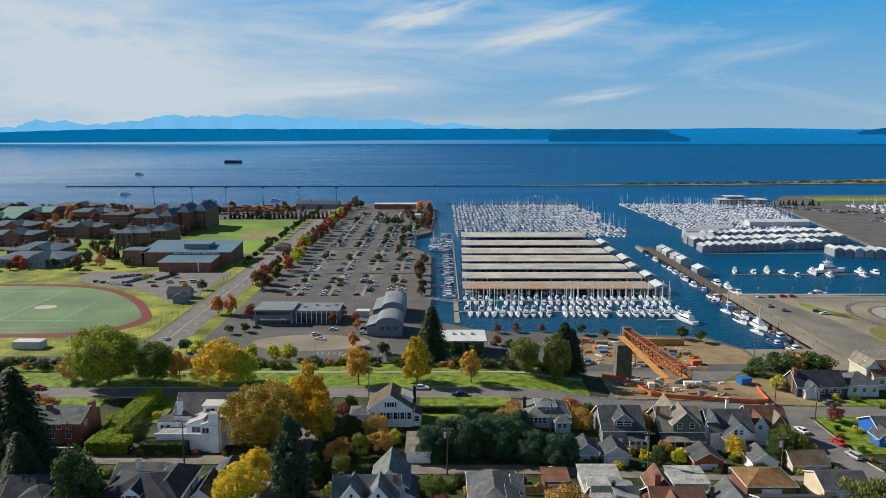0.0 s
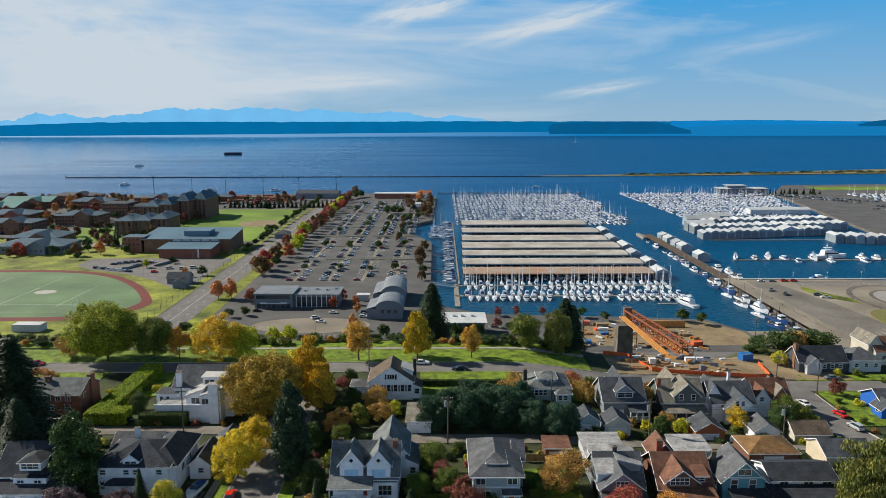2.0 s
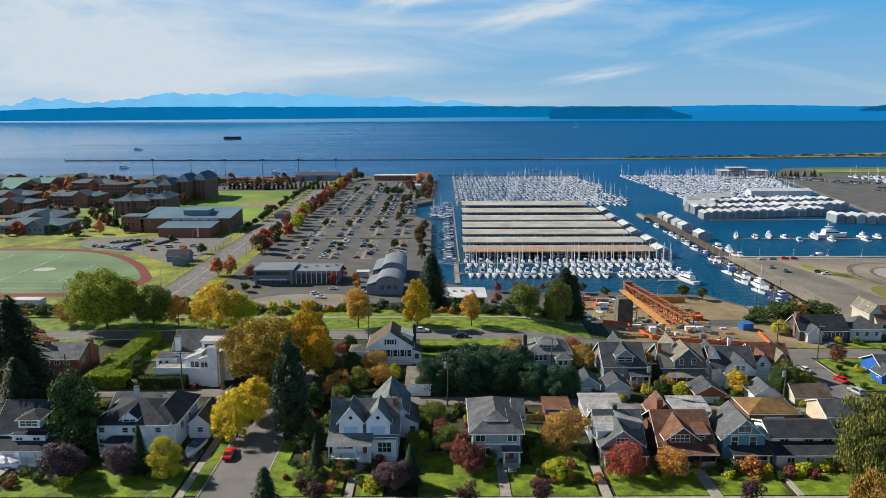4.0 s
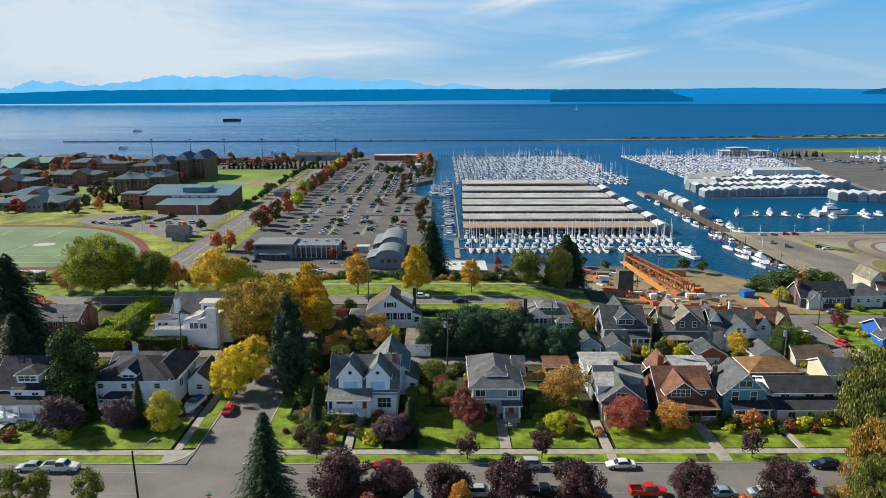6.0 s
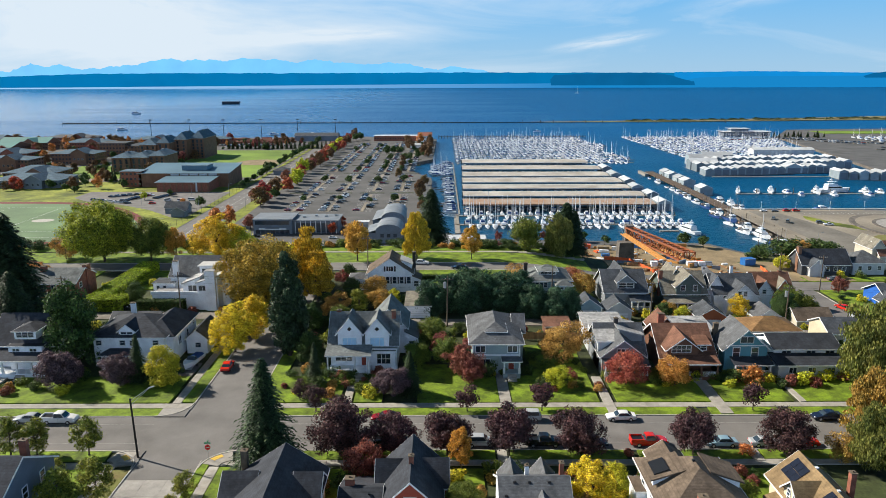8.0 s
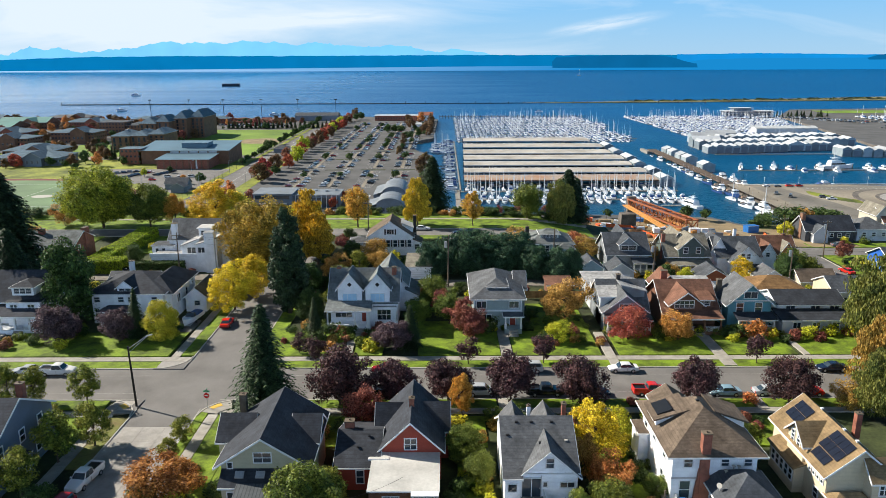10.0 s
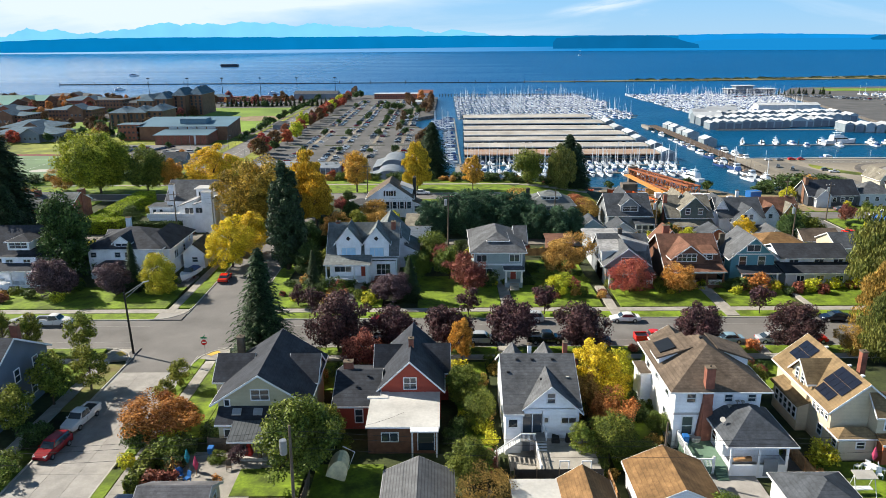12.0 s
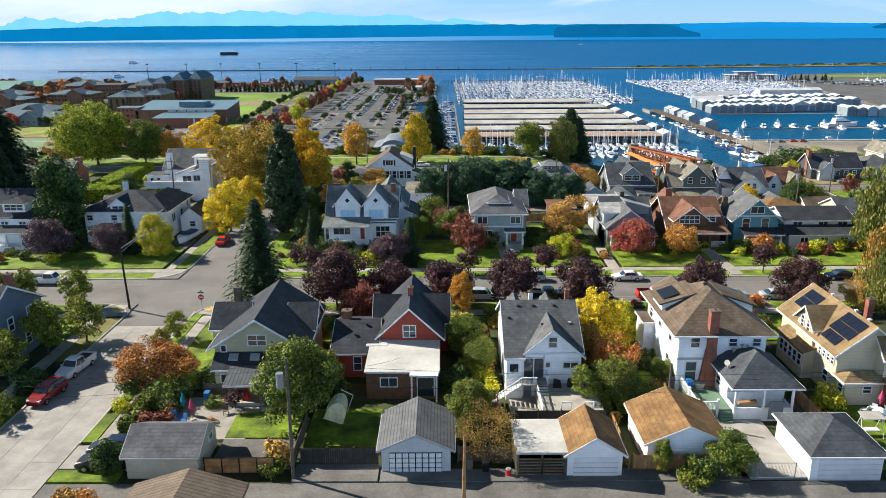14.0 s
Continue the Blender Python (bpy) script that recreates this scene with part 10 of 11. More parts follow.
def block(label, x0, x1, y0, y1, h, kind, zr, wall, roof, storeys=2, wins=True, o=0.6, name="building", z=3.0, trim=None, step=3.2):
    BLOCKS.append((x0, x1, y0, y1))
    h0 = House(label, (x0 + x1) / 2, (y0 + y1) / 2, name, "building", z)
    h0.vol(x0, x1, y0, y1, h, kind, zr, wall, roof, o, trim=trim or M_GREYTRIM, th=0.3)
    if wins:
        ox, oy = h0.o
        for s in range(storeys):
            zz = h * (s + 0.55) / storeys
            g = Geo()
            n = max(1, int((x1 - x0) / step))
            for i in range(n):
                c = x0 - ox + (x1 - x0) * (i + 0.5) / n
                g.box(c - 0.8, y0 - oy - 0.1, zz - 0.75, c + 0.8, y0 - oy + 0.03, zz + 0.75)
            n = max(1, int((y1 - y0) / (step * 1.3)))
            for i in range(n):
                e = x1 - ox if x1 < 0 else x0 - ox
                c = y0 - oy + (y1 - y0) * (i + 0.5) / n
                g.box(e - 0.1, c - 0.8, zz - 0.75, e + 0.1, c + 0.8, zz + 0.75)
            part("glazing_strip", g, M_GLASS, h0.t)["kind"] = "stuff"
    return h0


def barracks(label, bays):
    """Stepped bays of one long brick building: (x0, x1, y0, y1, eave, ridge), with columns of windows between piers."""
    x, y = bays[0][0], bays[0][2]
    h = House(label, x, y, "building", "building", 3.0)
    for x0, x1, y0, y1, ze, zr in bays:
        BLOCKS.append((x0, x1, y0, y1))
        h.vol(x0, x1, y0, y1, ze, "hip", zr, M_BRICK2, "bluegrey", 0.9, trim=M_GREYTRIM, th=0.3)
        n = max(2, int((x1 - x0) / 4.2))
        for i in range(n):
            c = x0 + (x1 - x0) * (i + 0.5) / n - x
            part("window_column", Geo().box(c - 0.95, y0 - y - 0.12, 1.2, c + 0.95, y0 - y + 0.03, ze - 1.4), M_GLASS, h.t, "dark glazed column of windows")
            part("pier", Geo().box(c + (x1 - x0) / n / 2 - 0.5, y0 - y - 0.5, -0.2, c + (x1 - x0) / n / 2 + 0.3, y0 - y + 0.05, ze - 0.4), M_BRICK2, h.t)
            for k in range(1, int(ze / 3.2)):
                part("spandrel", Geo().box(c - 0.97, y0 - y - 0.16, 3.2 * k - 0.35, c + 0.97, y0 - y - 0.121, 3.2 * k + 0.35), M_BRICK2, h.t)
        for k in range(int((y1 - y0) / 6)):
            for zz in range(int(ze / 3.4)):
                part("window", Geo().box(x0 - x - 0.1, y0 - y + 3 + 6 * k, 1.4 + 3.3 * zz, x0 - x + 0.05, y0 - y + 4.8 + 6 * k, 3.0 + 3.3 * zz), M_GLASS, h.t)
        part("ridge_vent", Geo().box((x0 + x1) / 2 - x - 1.0, (y0 + y1) / 2 - y - 2, zr - 1.6, (x0 + x1) / 2 - x + 1.0, (y0 + y1) / 2 - y + 2, zr + 0.5), M_SLATEBLDG, h.t)


def build_town():
    # sports hall
    h = block("brick sports hall with broad blue-green metal roof", -236, -166, 566, 604, 10.5, "shed_s", 14.0, M_BRICK2, M_TEALROOF, 1, False, 1.0)
    h.vol(-213, -174, 541, 566, 7.0, "shed_s", 8.6, M_BRICK, M_TEALROOF, 1.0, trim=M_GREYTRIM)
    h.vol(-205, -185, 575, 590, 15.5, "flat", 0, M_TEALROOF, M_TEALROOF, 0.5, z0=11, trim=M_GREYTRIM)
    for k in range(5):
        # matte pale panes: the reflection is only in their colour
        part("clerestory_window", Geo().box(-10 + k * 7.4, -19.3, 8.9, -3.6 + k * 7.4, -18.9, 10.3), M_FLATROOF, h.t, "clerestory window coloured pale for the reflected sky")
    part("rib", Geo().box(17, -44.3, 0, 18.4, -43.9, 7.0), M_TRIM, h.t)
    for k in range(9):
        part("pier", Geo().box(-11.6 + k * 4.7, -44.3, -0.2, -10.8 + k * 4.7, -43.9, 6.6), M_BRICK2, h.t)
    block("square brick stair tower beside the hall", -250, -234, 566, 580, 12, "flat", 0, M_BRICK, "bluegrey", 3)
    barracks("tan brick barracks with stepped bays and blue-grey roofs", [(-297, -281, 657, 690, 12.5, 16.5), (-281, -266, 660, 694, 12.5, 16.8), (-266, -252, 664, 698, 13.5, 18.0)])
    barracks("tall dark brick barracks of stepped bays with steep roofs", [(-300, -284, 728, 760, 17.5, 23), (-284, -272, 732, 764, 19, 25), (-272, -260, 748, 786, 21, 28), (-260, -247, 762, 806, 21, 28.5)])
    blocks = [("low blue-grey hall with hipped roofs", -350, -296, 560, 592, 6, "hip", 10, M_SLATEBLDG, "bluegrey"), ("low blue-grey hall with stepped roofs", -360, -318, 596, 628, 7, "hip", 12, M_BRICK2, "bluegrey"),
              ("brick office with grey roof", -490, -440, 650, 676, 10, "hip", 13, M_BRICK2, "bluegrey"), ("brick hall with blue-grey roof", -424, -376, 663, 690, 10, "hip", 13, M_BRICK2, "bluegrey"),
              ("brick office block with slate roof", -380, -338, 712, 738, 10.5, "hip", 14, M_BRICK2, "bluegrey"), ("four-storey tan brick office", -364, -337, 780, 804, 14.5, "flat", 0, M_BRICK2, "slate"),
              ("tan brick block with low hipped roof", -336.5, -318, 784, 806, 11, "hip", 14, M_BRICK2, "slate"), ("brick hall with green metal roof", -540, -470, 800, 840, 8, "gx", 13, M_BRICK2, M_TEAL2ROOF), ("second brick hall with green roof", -520, -462, 860, 890, 8, "gx", 13, M_BRICK2, M_TEAL2ROOF),
              ("brick building with dark hipped roof", -470, -420, 740, 770, 8, "hip", 12, M_BRICK, "bluegrey"), ("brick building with dark roof", -440, -392, 860, 884, 8, "hip", 12, M_BRICK, "bluegrey"), ("long brick storehouse with dark roof", -620, -540, 900, 930, 9, "gx", 13, M_BRICK, "bluegrey"),
              ("brick office near the shore", -380, -330, 900, 925, 8, "hip", 11, M_BRICK, "bluegrey"), ("low brick building near the shore", -500, -440, 930, 955, 8, "hip", 11, M_BRICK, "grey"), ("low grey building near the field", -300, -262, 700, 716, 5, "hip", 8, M_BRICK2, "bluegrey"),
              ("long brick building with dark roof", -540, -470, 690, 720, 9, "hip", 13, M_BRICK, "bluegrey"), ("small brick house near the shore", -300, -270, 930, 946, 6, "hip", 9, M_BRICK, "bluegrey"), ("brick office with dark hipped roof", -640, -585, 820, 850, 9, "hip", 13, M_BRICK, "bluegrey")]
    for lab, x0, x1, y0, y1, hh, k, zr, w, rf in blocks:
        b = block(lab, x0, x1, y0, y1, hh, k, zr, w, rf, max(1, int(hh / 3.2)), True, 0.8)
        if x1 - x0 > 34:                    # a projecting wing breaks the long front
            xm = x0 + (x1 - x0) * (0.3 if int(x0) % 2 else 0.68)
            b.vol(xm - 7, xm + 7, y0 - 5, (y0 + y1) / 2, hh * 1.12, "gy", hh * 1.12 + 4, w, rf, 0.8, trim=M_GREYTRIM, th=0.3, wins=row_of("S", 0, (xm - 4, xm, xm + 4), hh * 0.55, 1.6, 1.6))
    # shop with sign
    h = block("blue-grey shop building with tall glazed front", -103, -82, 391, 410, 8.2, "flat", 0, M_SLATEBLDG, M_GREYROOF, 1, False, 0.5)
    for k in range(7):
        part("shop_window", Geo().box(-9.4 + k * 2.7, -9.62, 0.3, -7.0 + k * 2.7, -9.5, 2.4), M_GLASS, h.t)
    part("upper_glazing", Geo().box(-9.5, -9.7, 5.4, 9.0, -9.4, 7.4), M_GLASS, h.t)
    part("sign", Geo().box(-7.5, -9.9, 2.6, 7.5, -9.5, 3.4), M_TRIM, h.t, "white sign panel with dark lettering bars")
    part("sign_bar", Geo().box(-4.0, -9.98, 3.2, 3.6, -9.9, 3.8), M_SLATEBLDG, h.t)
    h = block("long low blue-grey shop wing with posts", -82, -57, 394, 412, 7.0, "flat", 0, M_SLATEBLDG, M_GREYROOF, 1, False, 0.5)
    for i in range(8):
        part("shop_window", Geo().box(-10.6 + i * 2.8, -9.1, 0.4, -8.3 + i * 2.8, -9.0, 5.6), M_GLASS, h.t)
    for i in range(9):
        part("post", Geo().box(-11 + i * 2.8, -10.2, -0.1, -10.7 + i * 2.8, -9.9, 7.0), M_TRIM, h.t)
    for x, y in ((-8, -2), (-2, 2), (4, 0), (9, 3)):
        part("roof_unit", Geo().box(x, y, 7.2, x + 1.6, y + 1.4, 8.2), M_STEEL, h.t)
    # arched halls
    def arched(label, x0, x1, y0, y1, wall, rise):
        t = thing("arched_hall", label, "building", ((x0 + x1) / 2, y0, 3.0))
        w = (x1 - x0) / 2
        n = 14
        arc = [(w * math.cos(math.pi * i / n), wall + rise * math.sin(math.pi * i / n)) for i in range(n + 1)]
        part("wall", Geo().side([(-w, -0.2), (w, -0.2)] + arc, 0.3, y1 - y0 - 0.3), M_SLATEBLDG, t)
        arc2 = [(x * 1.03, z + 0.3) for x, z in arc]
        g = Geo()
        L = y1 - y0
        g.v = [(x, yy, z) for yy in (0, L) for x, z in arc2] + [(x, yy, z - 0.25) for yy in (0, L) for x, z in arc2]
        m = n + 1
        g.f = [(i + 1, i, m + i, m + i + 1) for i in range(n)] + [(2 * m + i, 2 * m + i + 1, 3 * m + i + 1, 3 * m + i) for i in range(n)] + [(i, i + 1, 2 * m + i + 1, 2 * m + i) for i in range(n)] + [(m + i + 1, m + i, 3 * m + i, 3 * m + i + 1) for i in range(n)]
        part("roof", g, M_GREYROOF, t)
        part("wing_roof", Geo().hexa([(-w - 5, 0, wall - 0.6), (-w, 0, wall + 0.8), (-w, L, wall + 0.8), (-w - 5, L, wall - 0.6)], [(-w - 5, 0, wall - 0.3), (-w, 0, wall + 1.1), (-w, L, wall + 1.1), (-w - 5, L, wall - 0.3)]), M_GREYROOF, t)
        part("wing_wall", Geo().box(-w - 4.8, 0.4, -0.2, -w - 0.01, L - 0.4, wall - 0.5), M_SLATEBLDG, t)
        for x in (-w * 0.5, 0, w * 0.5):
            part("window", Geo().box(x - 0.9, 0.2, 3.2, x + 0.9, 0.31, 5.0), M_GLASS, t)
    arched("grey-blue hall with silver arched roof", -34, -20.5, 368, 388, 6.0, 3.8)
    arched("second hall with silver arched roof", -33.5, -20.5, 399, 428, 6.5, 4.0)
    h = block("two-storey waterfront office with pale flat roof", 0.5, 20.5, 333, 350, 8.0, "flat", 0, M_SLATEBLDG, M_FLATROOF, 2, True, 1.2)
    for x in (-5, -1, 4):
        part("roof_unit", Geo().box(x, 1, 8.2, x + 1.5, 2.4, 9.0), M_STEEL, h.t)
    block("white container office near the field", -211, -197, 346, 352, 3.4, "flat", 0, "lightgrey", M_FLATROOF, 1, False, 0.1)
    block("small pale kiosk in the car park", -48, -42, 408, 412, 3.2, "flat", 0, "lightgrey", M_FLATROOF, 1, False, 0.8)
    block("blue-grey shed with peaked roof beside the field", -174, -160, 452, 460, 4, "gx", 7, M_SLATEBLDG, "slate", 1, False)
    block("small blue-grey shed beside the road", -166, -158, 440, 447, 4, "gy", 6, M_SLATEBLDG, "slate", 1, False)
    block("park pavilion with dark roof", -146, -134, 632, 644, 4, "hip", 7, M_SLATEBLDG, "slate", 1, False)
    block("long dark warehouse at the shore", -192, -136, 962, 985, 7, "gx", 10, M_SLATEBLDG, "slate", 1, False)
    block("long red and white waterfront building", -88, -28, 962, 980, 6.5, "flat", 0, M_BRICK, M_FLATROOF, 1)
    block("white waterfront restaurant with red roof", -30, -12, 940, 960, 8.5, "gx", 12, "white", M_BRICK, 2)
    block("small white pavilion in the car park", -36, -24, 858, 866, 4.5, "gx", 6, "white", M_FLATROOF, 1, False)
    block("glazed harbour office with layered flat roofs", 396, 462, 1030, 1050, 6, "flat", 0, M_SLATEBLDG, M_FLATROOF, 2, True, 2.0, z=2.6)
    block("upper storey of the harbour office", 408, 432, 1034, 1048, 4, "flat", 0, M_SLATEBLDG, M_FLATROOF, 1, False, 2.5, z=8.8)
    block("long pale boat shed in the yard", 345, 412, 806, 822, 5, "gx", 7, "lightgrey", M_FLATROOF, 1, False, z=1.2)
    block("white shed with red band in the boatyard", 600, 640, 880, 900, 7, "flat", 0, "white", M_FLATROOF, 1, False, z=2.6)
    # stacked goods on the far quay
    rr = random.Random(14)
    g1, g2 = Geo(), Geo()
    for i in range(90):
        x, y = rr.uniform(-335, -200), rr.uniform(925, 985)
        (g1 if rr.random() < 0.6 else g2).box(x, y, 2.9, x + rr.uniform(5, 14), y + rr.uniform(2.4, 5), 3 + rr.uniform(1.5, 3.5))
    tagged(part("stacked_goods", g1, M_BRICK), "rows of rust-red stacked goods on the quay", "goods", kind="stuff")
    tagged(part("stacked_timber", g2, M_BRICK2), "rows of tan stacked goods on the quay", "goods", kind="stuff")
    # tall light masts
    for px in (-392, -340, -294, -243, -194, -143):
        t = thing("light_mast", "tall dark floodlight mast at the shore", "light mast", (px, 995, 3), "light masts")
        part("pole", Geo().tube((0, 0, 0), (0, 0, 26), 0.45, 0.25, 8), M_DARKMETAL, t)
        part("lamp_head", Geo().box(-2, -0.4, 25.2, 2, 0.4, 26.4), M_DARKMETAL, t)
    for x, y in ((-152, 600), (-153, 520), (-152, 450), (-128, 560), (-128, 640), (-128, 470), (-154, 390), (-110, 330), (-60, 335), (186, 350), (205, 345), (230, 338), (-200, 480), (-180, 520), (92, 360), (108, 352)):
        t = thing("street_lamp", "slim grey street lamp on the waterfront", "street lamp", (x, y, 3), "waterfront street lamps")
        part("pole", Geo().tube((0, 0, 0), (0, 0, 9), 0.12, 0.08, 6), M_STEEL, t)
        part("arm", Geo().tube((0, 0, 8.8), (1.8, 0, 9.3), 0.06, 0.05, 5), M_STEEL, t)
        part("lamp", Geo().box(1.6, -0.15, 9.2, 2.4, 0.15, 9.38), M_STEEL, t)
    # fence of the sports field
    fn = thing("sports_fence", "tall wire fence round the field", "fence", (0, 0, 3))
    for i in range(24):
        part("post", Geo().tube((-153, 350 + i * 9, 0), (-153, 350 + i * 9, 4), 0.08, 0.08, 5), M_DARKMETAL, fn)
    for zz in (1.0, 2.4, 3.9):
        part("rail", Geo().box(-153.04, 350, zz, -152.96, 557, zz + 0.07), M_DARKMETAL, fn)
    g = thing("goal", "white football goal frame", "goal", (-205, 398, 3.1))
    part("goal_frame", Geo().tube((0, -4, 0), (0, -4, 2.6), 0.12).tube((0, 4, 0), (0, 4, 2.6), 0.12).tube((0, -4, 2.6), (0, 4, 2.6), 0.12), M_TRIM, g)


def build_town_trees():
    """Trees, paths and planting between the brick buildings."""
    r = random.Random(77)
    n = 0
    while n < 320:
        x, y = r.uniform(-600, -170), r.uniform(535, 960)
        if any(a - 5 < x < b + 5 and c - 5 < y < d + 5 for a, b, c, d in BLOCKS) or (-330 < x < -158 and 606 < y < 850 and not x < -246) or (-250 < x and y < 606):
            continue
        tree(r.choice(["lot_dark", "lot_dark", "lot_dark", "lot_dark", "lot_brown", "lot_brown", "lot_brown", "lot_crimson", "lot_orange"]), x, y, r.uniform(0.6, 1.35), 1.0, 3.0)
        n += 1
    for x0, x1, y0, y1 in ((-300, -262, 592, 612), (-430, -400, 640, 740), (-345, -316, 700, 720), (-330, -320, 740, 810), (-470, -340, 770, 800), (-345, -300, 852, 884), (-560, -420, 832, 856)):
        tagged(patch("plaza", [(x0, y0), (x1, y0), (x1, y1), (x0, y1)], 2.97, 3.06, M_GRAVEL if x0 > -340 else M_LOT), "paved court between brick buildings", "paving", kind="structure")
    for k in range(7):
        tree("spruce", -276 + k * 3.6, 598 + (k % 2) * 3, r.uniform(0.55, 0.72), 0.55, 3.0)


def build_bridge():
    """A steel footbridge under construction: from the brow of the bluff to a tower on the flat."""
    a, b = Vector((81.0, 233.0, 27.6)), Vector((79.8, 306.0, 20.8))
    t = thing("footbridge", "unfinished orange steel truss footbridge on a concrete tower", "bridge")
    d = (b - a).normalized()
    s = Vector((d.y, -d.x, 0)).normalized()
    up = Vector((0, 0, 1))
    n = 14
    L = (b - a).length
    at = lambda i, k, h: a + d * (L * i / n) + s * k + up * h
    for k in (-0.6, 3.0):
        for h in (0.0, 3.4):
            part("chord", Geo().tube(at(0, k, h), at(n, k, h), 0.38, 0.38, 4), M_ORANGE, t)
        for i in range(n):
            part("diagonal", Geo().tube(at(i, k, 0 if i % 2 else 3.4), at(i + 1, k, 3.4 if i % 2 else 0), 0.2, 0.2, 4), M_ORANGE, t)
            part("upright", Geo().tube(at(i, k, 0), at(i, k, 3.4), 0.18, 0.18, 4), M_ORANGE, t)
    for i in range(n + 1):
        part("cross_beam", Geo().tube(at(i, -0.6, 3.4), at(i, 3.0, 3.4), 0.14, 0.2, 4), M_ORANGE, t)
        part("cross_beam", Geo().tube(at(i, -0.6, 0), at(i, 3.0, 0), 0.18, 0.25, 4), M_ORANGE, t)
        if i < n:
            part("brace", Geo().tube(at(i, -0.6, 3.4), at(i + 1, 3.0, 3.4), 0.12, 0.12, 4), M_ORANGE, t)
    for k in (-4.4, -3.3, -2.4):
        part("beam", Geo().tube(at(1.2, k, -1.2), at(n - 0.8, k + 0.9, 1.2), 0.34, 0.34, 4), M_OCHRE, t)
    part("deck_panel", Geo().hexa([at(0, 0.2, 0.3), at(0, 2.2, 0.3), at(n * 0.4, 2.2, 0.3), at(n * 0.4, 0.2, 0.3)], [at(0, 0.2, 0.5), at(0, 2.2, 0.5), at(n * 0.4, 2.2, 0.5), at(n * 0.4, 0.2, 0.5)]), M_OCHRE, t)
    part("tower", Geo().hexa([(75.6, 301, -1), (82.6, 301, -1), (82.6, 307, -1), (75.6, 307, -1)], [(76, 301.4, 18.4), (82.2, 301.4, 18.4), (82.2, 306.6, 18.4), (76, 306.6, 18.4)]), M_QUAY, t)
    part("tower_head", Geo().box(79.5, 306, 18.0, 83.0, 309, 25), M_QUAY, t)
    # site fence, materials and machines
    f = thing("site_fence", "bright orange plastic mesh site fence", "fence")
    pts = [(53, 229), (60, 226), (64, 211), (72, 209.6), (84, 209.2), (95, 209.0), (99.5, 210), (101, 222)]
    for (xa, ya), (xb, yb) in zip(pts, pts[1:]):
        za, zb = land(xa, ya), land(xb, yb)
        part("mesh_panel", Geo().hexa([(xa, ya, za), (xb, yb, zb), (xb + 0.05, yb + 0.1, zb), (xa + 0.05, ya + 0.1, za)], [(xa, ya, za + 1.25), (xb, yb, zb + 1.15), (xb + 0.05, yb + 0.1, zb + 1.15), (xa + 0.05, ya + 0.1, za + 1.25)]), M_ORFENCE, f)
        for k in range(4):
            x, y = xa + (xb - xa) * k / 4, ya + (yb - ya) * k / 4
            part("post", Geo().tube((x, y, land(x, y) - 0.1), (x, y, land(x, y) + 1.45), 0.05, 0.05, 5), M_OLDWOOD, f)
    def crate(name, lab, cat, x, y, w, d, h, m, z=None, turn=0):
        t = thing(name, lab, cat, Matrix.Translation((x, y, (land(x, y) + 0.08) if z is None else z)) @ Matrix.Rotation(radians(turn), 4, "Z"))
        part("body", Geo().hexa([(-w / 2, -d / 2, 0), (w / 2, -d / 2, 0), (w / 2, d / 2, 0), (-w / 2, d / 2, 0)], [(-w / 2 - 0.1, -d / 2, h), (w / 2 + 0.1, -d / 2, h), (w / 2 + 0.1, d / 2, h), (-w / 2 - 0.1, d / 2, h)]), m, t)
        for v in (-d / 2, d / 2):
            part("rim", Geo().box(-w / 2 - 0.15, v - 0.05, h - 0.12, w / 2 + 0.15, v + 0.05, h + 0.02), M_GREYTRIM, t)
    crate("skip", "big blue steel waste skip on the site", "skip", 98.8, 226.5, 3.8, 2.6, 2.2, M_BLUE, turn=15)
    crate("site_toilet", "small dark portable site toilet", "toilet", 79.4, 211.5, 1.3, 1.3, 2.3, M_SLATEBLDG)
    crate("site_box", "white storage box on the dirt", "box", 79, 221.5, 3.0, 1.6, 1.4, M_TRIM), crate("site_box", "white storage box beside planks", "box", 82.5, 222.5, 2.0, 1.4, 1.2, M_TRIM), crate("site_box", "white wrapped pallet on the site", "box", 66, 218, 1.8, 1.8, 1.8, M_TRIM)
    r = random.Random(31)
    for i in range(14):
        x, y = r.uniform(60, 70), r.uniform(212, 221)
        a = r.uniform(-30, 30)
        t = thing("timber_stack", "stack of pale sawn planks on the dirt", "timber", Matrix.Translation((x, y, land(x, y) + 0.1)) @ Matrix.Rotation(radians(a), 4, "Z"), "timber stacks")
        for k in range(3):
            part("plank", Geo().box(-2.4, -0.45 + k * 0.32, 0, 2.4, -0.17 + k * 0.32, r.uniform(0.3, 0.7)), M_WOOD, t)
    for i in range(26):
        x, y = r.uniform(56, 118), r.uniform(316, 362)
        crate("site_box", "stored building material on the waterfront yard", "material", x, y, r.uniform(2, 7), r.uniform(1.5, 3), r.uniform(0.8, 2.2), r.choice([M_WOOD, M_ORFENCE, M_DIRT, M_BLUE, M_TRIM]), 3.0, r.uniform(-30, 30))
    tagged(patch("dirt_yard", [(66, 322), (148, 322), (148, 344), (136, 362), (96, 368), (80, 360), (66, 350)], 2.97, 3.03, M_DIRT), "bare dirt of the lower building yard", "ground", kind="structure")
    tagged(part("sheet_pile_wall", Geo().box(100, 352, 3, 122, 352.6, 6.2), M_OCHRE), "ochre sheet-pile wall by the water", "wall", kind="structure")


